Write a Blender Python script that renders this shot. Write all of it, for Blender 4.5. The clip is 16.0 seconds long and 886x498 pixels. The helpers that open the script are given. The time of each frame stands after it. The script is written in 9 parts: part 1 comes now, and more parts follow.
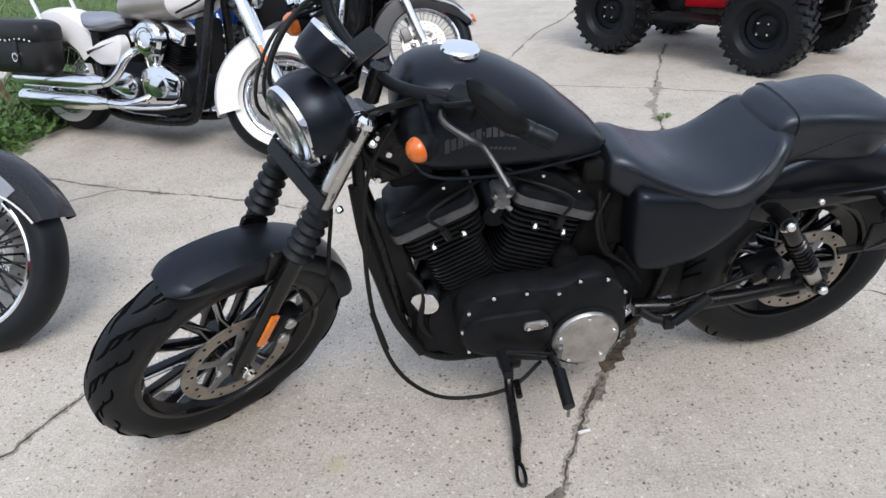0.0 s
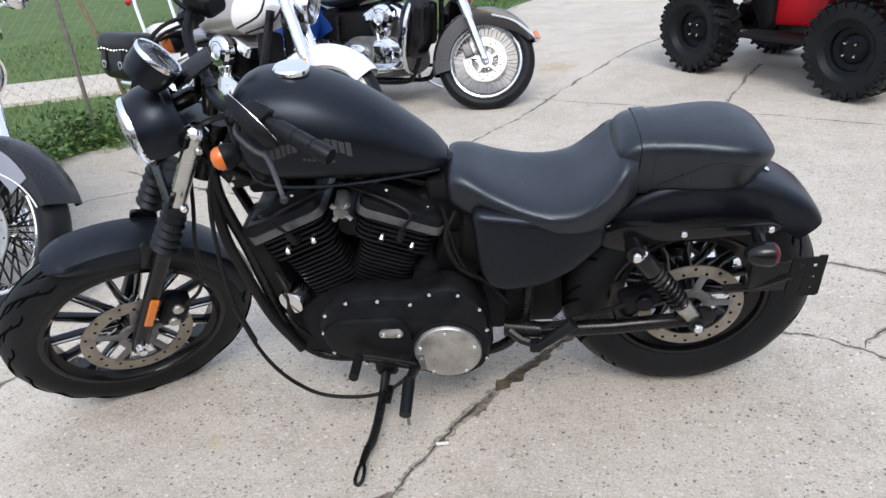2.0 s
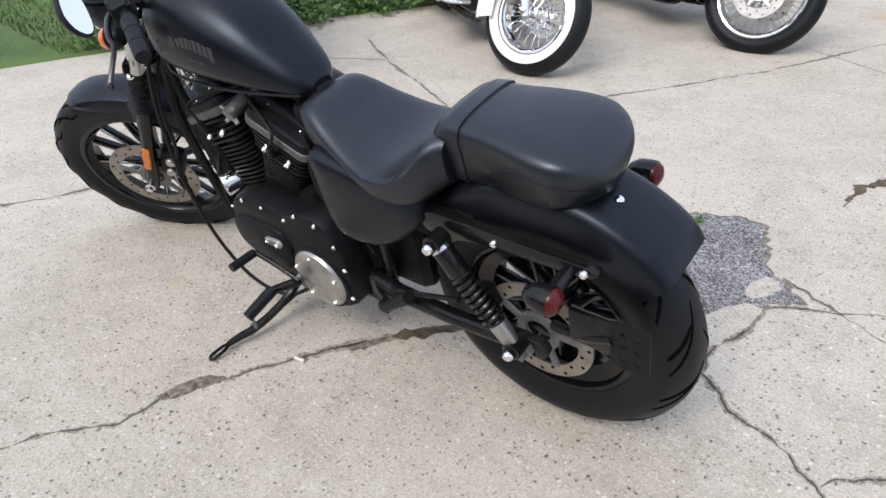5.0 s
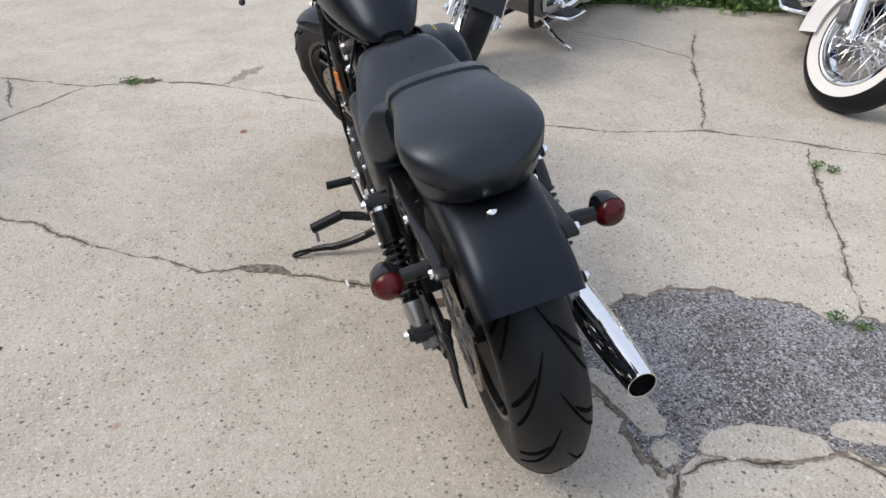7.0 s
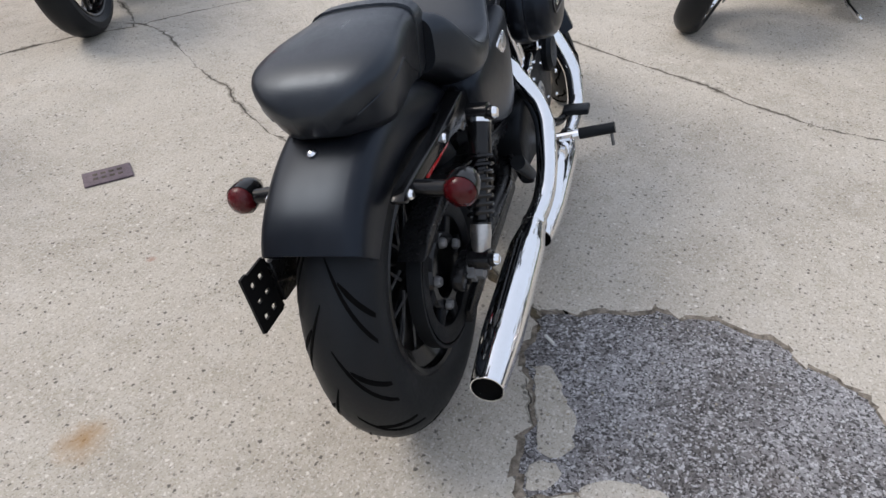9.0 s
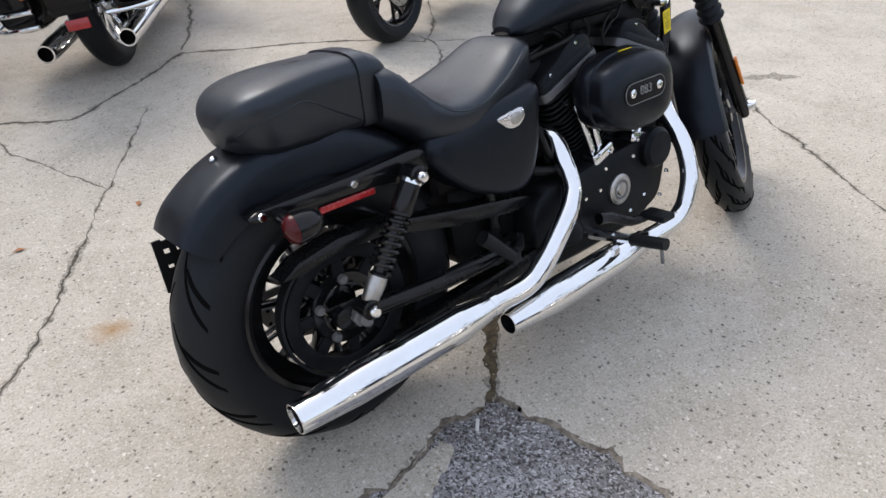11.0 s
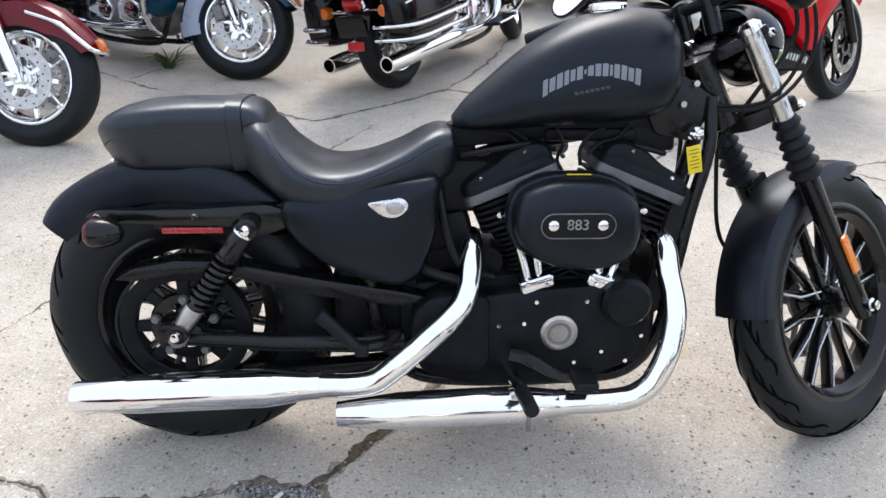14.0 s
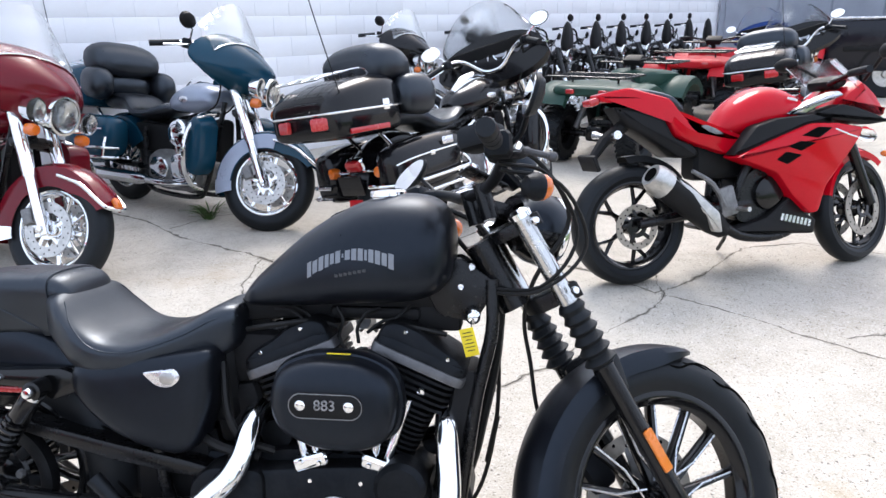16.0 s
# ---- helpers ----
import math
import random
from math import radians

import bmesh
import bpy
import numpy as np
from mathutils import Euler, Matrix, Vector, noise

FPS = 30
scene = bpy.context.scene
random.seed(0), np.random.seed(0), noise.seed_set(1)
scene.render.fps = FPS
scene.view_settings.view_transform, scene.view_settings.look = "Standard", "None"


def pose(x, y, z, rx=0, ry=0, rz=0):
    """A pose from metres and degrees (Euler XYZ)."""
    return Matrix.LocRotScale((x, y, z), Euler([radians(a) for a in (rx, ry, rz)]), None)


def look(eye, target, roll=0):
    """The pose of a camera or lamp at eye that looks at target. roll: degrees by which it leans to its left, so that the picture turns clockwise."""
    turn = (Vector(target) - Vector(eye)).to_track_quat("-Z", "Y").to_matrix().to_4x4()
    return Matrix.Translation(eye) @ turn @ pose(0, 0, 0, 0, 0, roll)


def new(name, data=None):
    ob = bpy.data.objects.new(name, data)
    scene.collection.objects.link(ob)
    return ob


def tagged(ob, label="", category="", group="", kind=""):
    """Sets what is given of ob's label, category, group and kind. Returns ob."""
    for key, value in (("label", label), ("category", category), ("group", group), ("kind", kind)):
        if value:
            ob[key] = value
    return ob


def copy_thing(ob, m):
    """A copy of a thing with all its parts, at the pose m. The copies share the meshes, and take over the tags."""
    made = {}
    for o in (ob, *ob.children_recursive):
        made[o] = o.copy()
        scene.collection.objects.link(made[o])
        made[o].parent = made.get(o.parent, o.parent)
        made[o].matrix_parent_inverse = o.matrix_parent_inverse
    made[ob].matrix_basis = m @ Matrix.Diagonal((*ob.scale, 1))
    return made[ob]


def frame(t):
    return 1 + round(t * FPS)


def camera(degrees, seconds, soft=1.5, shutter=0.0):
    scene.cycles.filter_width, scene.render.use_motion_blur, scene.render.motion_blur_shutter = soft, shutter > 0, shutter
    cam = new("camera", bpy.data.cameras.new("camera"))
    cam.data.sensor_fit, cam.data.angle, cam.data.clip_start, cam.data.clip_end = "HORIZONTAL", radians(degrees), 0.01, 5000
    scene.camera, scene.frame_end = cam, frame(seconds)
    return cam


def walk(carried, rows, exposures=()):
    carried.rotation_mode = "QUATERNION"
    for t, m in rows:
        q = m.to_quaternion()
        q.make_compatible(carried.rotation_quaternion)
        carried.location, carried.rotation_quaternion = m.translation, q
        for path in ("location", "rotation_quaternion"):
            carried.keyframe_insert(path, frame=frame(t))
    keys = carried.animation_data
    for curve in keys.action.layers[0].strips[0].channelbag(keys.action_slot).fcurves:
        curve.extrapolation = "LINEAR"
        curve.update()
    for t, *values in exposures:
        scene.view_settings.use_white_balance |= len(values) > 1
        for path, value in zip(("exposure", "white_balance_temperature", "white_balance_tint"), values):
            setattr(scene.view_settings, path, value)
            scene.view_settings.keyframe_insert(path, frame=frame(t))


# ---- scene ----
cam = camera(64.6, 16.0)
METRES, EYE, TILT, LEAN, TURN = 6.385, 1.280, 0.0, 0.0, 0.0
ROWS = [
    (0.0, 0.0, 0.0, 0.0, -1.72, -27.92, 3.25),
    (0.5, 0.031, -0.0067, -0.0012, 0.78, -26.74, 3.51),
    (1.0, 0.0567, -0.0116, 0.0008, 4.45, -25.74, 5.13),
    (1.5, 0.0849, -0.0148, -0.0005, 9.56, -24.66, 5.09),
    (2.0, 0.1134, -0.0017, -0.0035, 11.59, -25.95, 4.96),
    (2.5, 0.1399, 0.0162, -0.0033, 14.03, -26.45, 4.64),
    (3.0, 0.1744, 0.028, -0.0034, 17.73, -27.52, 5.35),
    (3.5, 0.2046, 0.0415, -0.0036, 22.89, -29.6, 4.97),
    (4.0, 0.2249, 0.0665, -0.0040, 30.18, -29.78, 2.85),
    (4.2, 0.2334, 0.0727, -0.0038, 33.33, -30.27, 2.84),
    (6.3, 0.312, 0.183, -0.0099, 70.65, -32.58, 1.38),
    (6.5, 0.319, 0.1953, -0.009, 74.95, -32.47, 1.24),
    (7.0, 0.3226, 0.2261, -0.0123, 82.81, -32.28, 0.84),
    (7.5, 0.3216, 0.2539, -0.0126, 90.23, -32.66, 0.49),
    (8.0, 0.3219, 0.2886, -0.0116, 98.35, -34.31, 0.86),
    (8.5, 0.3163, 0.3208, -0.0122, 105.51, -35.39, 1.34),
    (9.0, 0.2952, 0.3489, -0.0137, 114.02, -37.36, 1.64),
    (9.2, 0.2895, 0.3607, -0.0116, 116.93, -37.74, 1.96),
    (11.3, 0.1922, 0.4571, -0.0081, 155.05, -33.45, 0.81),
    (11.5, 0.1815, 0.4621, -0.0075, 159.12, -33.55, 0.83),
    (12.0, 0.152, 0.4674, -0.0095, 165.95, -32.77, 0.16),
    (12.5, 0.1215, 0.4689, -0.0078, 172.86, -32.09, -1.95),
    (13.0, 0.0942, 0.4787, -0.0054, 180.89, -30.68, -1.7),
    (13.5, 0.0689, 0.4784, -0.006, 183.97, -30.01, -0.73),
    (14.0, 0.0425, 0.4668, -0.0063, 185.11, -29.32, -0.96),
    (14.5, 0.0164, 0.47, -0.0035, 185.7, -28.26, 0.15),
    (15.0, -0.0119, 0.4781, 0.0052, 189.27, -25.31, 0.98),
    (15.5, -0.04, 0.4636, 0.0071, 191.31, -20.76, 1.23),
    (16.0, -0.0686, 0.4468, 0.0076, 194.64, -18.06, 0.92),
]
EXPOSURES = [(0.0, 0.28, 6500, 11), (1.5, 0.38, 6500, 11), (3.5, 0.44, 6550, 11), (4.2, 0.42, 6600, 11), (6.5, 0.34, 6850, 12), (7.0, 0.13, 6900, 12), (9.0, 0.09, 6900, 12), (11.5, 0.38, 6900, 12), (13.5, 0.66, 6850, 12), (15.0, 0.90, 6650, 12), (16.0, 0.98, 6550, 12)]
walk(cam, [(t, pose(0, 0, EYE, TILT, LEAN, TURN) @ pose(METRES * x, METRES * y, METRES * z, 90 + pitch, roll, yaw)) for t, x, y, z, yaw, pitch, roll in ROWS], EXPOSURES)

# ---- world, sky and light ----
world = bpy.data.worlds.new("overcast_sky")
scene.world = world
world.use_nodes = True
wn = world.node_tree
sky = wn.nodes.new("ShaderNodeTexSky")
sky.sky_type = "NISHITA"
sky.sun_disc = False
sky.sun_elevation = radians(50)
sky.sun_rotation = radians(180)
sky.air_density, sky.dust_density, sky.ozone_density = 1.0, 6.0, 0.6
veil = wn.nodes.new("ShaderNodeMix")
veil.data_type = "RGBA"
veil.inputs[0].default_value = 0.6
veil.inputs[7].default_value = (8.9, 10.3, 12.9, 1)
wn.links.new(sky.outputs[0], veil.inputs[6])
wn.links.new(veil.outputs[2], wn.nodes["Background"].inputs[0])
wn.nodes["Background"].inputs[1].default_value = 0.107
sun = new("sun", bpy.data.lights.new("sun", "SUN"))
sun.data.energy = 1.4
sun.data.angle = radians(26)
sun.data.color = (1.0, 0.98, 0.955)
sun.matrix_world = look((2.2, -7.6, 9.5), (0, 0, 0))


# ---- shape helpers ----
def along(p, d, up=(0, 0, 1)):
    """A frame at p whose z axis runs along d."""
    z = Vector(d).normalized()
    x = Vector(up).cross(z)
    if x.length < 1e-4:
        x = Vector((1, 0, 0))
    x.normalize()
    y = z.cross(x)
    m = Matrix((x, y, z)).transposed().to_4x4()
    m.translation = Vector(p)
    return m


def smooth_line(points, n=6):
    """A Catmull-Rom line through the points."""
    p = [Vector(q) for q in points]
    p = [2 * p[0] - p[1]] + p + [2 * p[-1] - p[-2]]
    out = []
    for a, b, c, d in zip(p, p[1:], p[2:], p[3:]):
        for k in range(n):
            t = k / n
            out.append(0.5 * (2 * b + (c - a) * t + (2 * a - 5 * b + 4 * c - d) * t * t + (3 * b - a - 3 * c + d) * t ** 3))
    return out + [p[-2]]


class Shape:
    def __init__(self):
        self.v, self.f = [], []

    def add(self, verts, faces, m=None):
        k = len(self.v)
        self.v += [tuple(m @ Vector(q)) if m else tuple(q) for q in verts]
        self.f += [tuple(i + k for i in f) for f in faces]
        return self

    def rings(self, rings, m=None, caps=True, closed=True, loop=False):
        n, k = len(rings[0]), len(rings)
        verts = [q for r in rings for q in r]
        faces = []
        for i in range(k if loop else k - 1):
            a, b = i * n, ((i + 1) % k) * n
            for j in range(n if closed else n - 1):
                j2 = (j + 1) % n
                faces.append((a + j, a + j2, b + j2, b + j))
        if caps and not loop:
            faces += [tuple(range(n - 1, -1, -1)), tuple(range((k - 1) * n, k * n))]
        return self.add(verts, faces, m)

    def tube(self, points, r, n=10, m=None, bend=0, caps=True):
        p = smooth_line(points, bend) if bend else [Vector(q) for q in points]
        if isinstance(r, (int, float)):
            rad = [r] * len(p)
        else:
            rad = [float(a) for a in np.interp(np.linspace(0, 1, len(p)), np.linspace(0, 1, len(r)), r)]
        d0 = (p[1] - p[0]).normalized()
        ref = Vector((0, 0, 1)) if abs(d0.z) < 0.9 else Vector((0, 1, 0))
        side = d0.cross(ref).normalized()
        rings = []
        for i, q in enumerate(p):
            d = (p[min(i + 1, len(p) - 1)] - p[max(i - 1, 0)]).normalized()
            side = (side - d * side.dot(d)).normalized()
            up = d.cross(side)
            rings.append([q + rad[i] * (math.cos(2 * math.pi * j / n) * side + math.sin(2 * math.pi * j / n) * up) for j in range(n)])
        return self.rings(rings, m, caps)

    def lathe(self, profile, m=None, n=32, caps=True):
        """Turns (radius, height) points about the frame's z axis."""
        rings = [[(r * math.cos(2 * math.pi * j / n), r * math.sin(2 * math.pi * j / n), h) for j in range(n)] for r, h in profile]
        return self.rings(rings, m, caps)

    def ring(self, profile, m=None, n=48):
        """A closed ring-shaped solid, its (radius, height) section going all round."""
        rings = [[(r * math.cos(2 * math.pi * j / n), r * math.sin(2 * math.pi * j / n), h) for r, h in profile] for j in range(n)]
        return self.rings(rings, m, loop=True)

    def rod(self, a, b, r, n=10, r2=None):
        return self.tube([a, b], [r, r if r2 is None else r2], n)

    def bolt(self, p, d, r=0.008, h=0.006):
        return self.lathe([(r, 0), (r, h * 0.6), (r * 0.75, h), (0.001, h)], along(p, d), 8)

    def prism(self, outline, h0, h1, m=None, bevel=0.0):
        """An outline in the frame's xy plane, raised from h0 to h1, its upper rim rounded."""
        p = [Vector((q[0], q[1])) for q in outline]
        n = len(p)
        area = sum(p[i].x * p[(i + 1) % n].y - p[(i + 1) % n].x * p[i].y for i in range(n))
        s = 1 if area > 0 else -1
        rings = [[(q.x, q.y, h0) for q in p]]
        hs = 1 if h1 > h0 else -1

        def inset(b):
            out = []
            for i in range(n):
                a, c = (p[i] - p[i - 1]).normalized(), (p[(i + 1) % n] - p[i]).normalized()
                nn = Vector((-a.y - c.y, a.x + c.x)) * s
                k = nn.length
                out.append(p[i] + (nn / k if k > 1e-6 else nn) * b / max(0.5, k / 2))
            return out
        if bevel:
            rings.append([(q.x, q.y, h1 - hs * bevel) for q in p])
            rings.append([(q.x, q.y, h1 - hs * bevel * 0.35) for q in inset(bevel * 0.3)])
            rings.append([(q.x, q.y, h1) for q in inset(bevel)])
        else:
            rings.append([(q.x, q.y, h1) for q in p])
        return self.rings(rings, m)

    def box(self, size, m=None, bevel=0.0):
        x, y, z = (a / 2 for a in size)
        b = min(bevel, x * 0.9, y * 0.9, z * 0.9)
        if not b:
            return self.prism([(-x, -y), (x, -y), (x, y), (-x, y)], -z, z, m)
        rings = []
        for zz, i in ((-z, b), (-z + b * 0.3, b * 0.3), (-z + b, 0), (z - b, 0), (z - b * 0.3, b * 0.3), (z, b)):
            c = b * 0.6
            xx, yy = x - i, y - i
            rings.append([(xx - c, -yy, zz), (xx, -yy + c, zz), (xx, yy - c, zz), (xx - c, yy, zz), (-xx + c, yy, zz), (-xx, yy - c, zz), (-xx, -yy + c, zz), (-xx + c, -yy, zz)])
        return self.rings(rings, m)

    def ball(self, size, m=None, n=16):
        k = n // 2
        x, y, z = size
        rings = [[(x * math.sin(a) * math.cos(2 * math.pi * j / n), y * math.sin(a) * math.sin(2 * math.pi * j / n), -z * math.cos(a)) for j in range(n)]
                 for a in [math.pi * (i + 0.02) / (k + 0.04) for i in range(k + 1)]]
        return self.rings(rings, m)

    def move(self, m):
        self.v = [tuple(m @ Vector(q)) for q in self.v]
        return self

    def join(self, other, m=None):
        return self.add(other.v, other.f, m)

    def mesh(self, name, material, sharp=35):
        me = bpy.data.meshes.new(name)
        me.from_pydata(self.v, [], self.f)
        bm = bmesh.new()
        bm.from_mesh(me)
        bmesh.ops.recalc_face_normals(bm, faces=bm.faces)
        bm.to_mesh(me)
        bm.free()
        me.materials.append(material)
        me.shade_smooth()
        me.set_sharp_from_angle(angle=radians(sharp))
        return me


SPLIT = {"plate_bracket", "strut_bolt", "inner_mass", "control_cable", "front_cover", "throttle_cable", "right_hose", "shock_bolt", "shock_eye", "cover_bolt", "derby_bolt", "head_bolt", "gusset_bolt", "clamp_bolt", "bracket_bolt", "plate_screw", "tappet_bolt", "pulley_bolts", "caliper_piston", "coil_pack", "right_hose", "front_harness", "rear_harness", "switch_button", "tank_decal", "small_decal", "tag_print", "frame_spar", "belly_mark", "tank_mark", "pulley_spokes"}


def islands(shape):
    """The separate pieces of a shape, each as a shape of its own."""
    root = list(range(len(shape.v)))

    def find(i):
        while root[i] != i:
            root[i] = root[root[i]]
            i = root[i]
        return i
    for f in shape.f:
        a = find(f[0])
        for i in f[1:]:
            root[find(i)] = a
    groups = {}
    for f in shape.f:
        groups.setdefault(find(f[0]), []).append(f)
    for faces in groups.values():
        used = sorted({i for f in faces for i in f})
        back = {i: k for k, i in enumerate(used)}
        piece = Shape()
        piece.v = [shape.v[i] for i in used]
        piece.f = [tuple(back[i] for i in f) for f in faces]
        yield piece


def part(name, shape, material, parent, label="", sharp=35):
    if name in SPLIT:
        obs = []
        for piece in islands(shape):
            ob = new(name, piece.mesh(name, material, sharp))
            ob.parent = parent
            obs.append(tagged(ob, label) if label else ob)
        return obs[0]
    ob = new(name, shape.mesh(name, material, sharp))
    ob.parent = parent
    if label:
        tagged(ob, label)
    return ob


def thing(name, m, label, category, group="", kind=""):
    ob = new(name)
    ob.empty_display_size = 0.1
    ob.matrix_world = m
    return tagged(ob, label, category, group, kind)


def solo(name, shape, material, label, category, group="", kind="", m=None, sharp=35):
    ob = new(name, shape.mesh(name, material, sharp))
    if m:
        ob.matrix_world = m
    return tagged(ob, label, category, group, kind)


def round_outline(pts, r=0.02, n=4):
    """The outline with its corners rounded."""
    p = [Vector(q) for q in pts]
    out = []
    for i in range(len(p)):
        a, b, c = p[i - 1], p[i], p[(i + 1) % len(p)]
        ra = min(r, (a - b).length * 0.45, (c - b).length * 0.45)
        s, e = b + (a - b).normalized() * ra, b + (c - b).normalized() * ra
        for k in range(n + 1):
            t = k / n
            out.append(tuple(s * (1 - t) ** 2 + 2 * b * t * (1 - t) + e * t * t))
    return out


def stadium(cx, cy, w, h, n=8):
    r = min(w, h) / 2
    dx, dy = w / 2 - r, h / 2 - r
    out = []
    for k in range(4 * n):
        a = 2 * math.pi * (k + 0.5) / (4 * n)
        out.append((cx + r * math.cos(a) + math.copysign(dx, math.cos(a)), cy + r * math.sin(a) + math.copysign(dy, math.sin(a))))
    return out


def spline(xs, ys, x):
    """Smooth interpolation through the stations."""
    i = int(np.clip(np.searchsorted(xs, x) - 1, 0, len(xs) - 2))

    def slope(k):
        a, b = max(k - 1, 0), min(k + 1, len(xs) - 1)
        return (ys[b] - ys[a]) / (xs[b] - xs[a])
    h = xs[i + 1] - xs[i]
    t = (x - xs[i]) / h
    return ((2 * t ** 3 - 3 * t * t + 1) * ys[i] + (t ** 3 - 2 * t * t + t) * h * slope(i) + (3 * t * t - 2 * t ** 3) * ys[i + 1] + (t ** 3 - t * t) * h * slope(i + 1))


class Body:
    """A lofted body along x: stations of (x, bottom, top, half width)."""
    def __init__(self, stations, power=2.4, waist=0.35, low=3.0, dish=0.0, taper=0.0):
        s = sorted(stations)
        self.xs = [q[0] for q in s]
        self.cols = [[q[k] for q in s] for k in (1, 2, 3)]
        self.power, self.waist, self.low, self.dish, self.taper = power, waist, low, dish, taper

    def at(self, x):
        zb, zt, w = (spline(self.xs, c, x) for c in self.cols)
        return zb, max(zt, zb + 0.004), max(w, 0.004)

    def point(self, x, a):
        zb, zt, w = self.at(x)
        zm = zb + self.waist * (zt - zb)
        c, s = math.cos(a), math.sin(a)
        e = 2 / (self.power if s >= 0 else self.low)
        y = w * math.copysign(abs(c) ** e, c)
        z = zm + ((zt - zm) if s >= 0 else (zm - zb)) * math.copysign(abs(s) ** e, s)
        if s > 0:
            z -= self.dish * (1 - (y / w) ** 2)
        elif self.taper:
            y *= 1 - self.taper * (zm - z) / max(1e-6, zm - zb)
        return (x, y, z)

    def side(self, x, z):
        """The half width at a height above the waist."""
        zb, zt, w = self.at(x)
        zm = zb + self.waist * (zt - zb)
        if z >= zm:
            return w * max(0.0, 1 - min(1, (z - zm) / (zt - zm)) ** self.power) ** (1 / self.power)
        return w * max(0.0, 1 - min(1, (zm - z) / (zm - zb)) ** self.low) ** (1 / self.low)

    def shape(self, n=28, k=26):
        x0, x1 = self.xs[0], self.xs[-1]
        rings = []
        for i in range(n + 1):
            t = i / n
            t = t - 0.12 * math.sin(2 * math.pi * t) * 1.0
            x = x0 + (x1 - x0) * t
            rings.append([self.point(x, 2 * math.pi * j / k) for j in range(k)])
        return Shape().rings(rings)


def shell(section, path, thick=0.003, depth=None):
    """Sweeps an open section of (side, out) along frames, as a shell with thickness; depth scales the skirts frame by frame."""
    n = len(section)
    inner = []
    for i, (a, b) in enumerate(section):
        p, q = section[max(i - 1, 0)], section[min(i + 1, n - 1)]
        d = Vector((q[0] - p[0], q[1] - p[1])).normalized()
        inner.append((a - d.y * -thick, b - d.x * thick))
    loop = list(section) + inner[::-1]
    depth = depth or [1.0] * len(path)
    rings = [[tuple(m @ Vector((a, b * k if b < 0 else b, 0))) for a, b in loop] for m, k in zip(path, depth)]
    return Shape().rings(rings)


def arc_frames(cx, cz, r, a0, a1, n=24, grow=0.0, y=0.0):
    """Frames round a wheel's centre: x across, y outwards, angles in degrees from straight ahead."""
    out = []
    for i in range(n + 1):
        t = i / n
        a = radians(a0 + (a1 - a0) * t)
        rr = r + grow * t
        o = Vector((math.cos(a), 0, math.sin(a)))
        m = Matrix((Vector((0, 1, 0)), o, Vector((0, 1, 0)).cross(o))).transposed().to_4x4()
        m.translation = Vector((cx, y, cz)) + o * rr
        out.append(m)
    return out


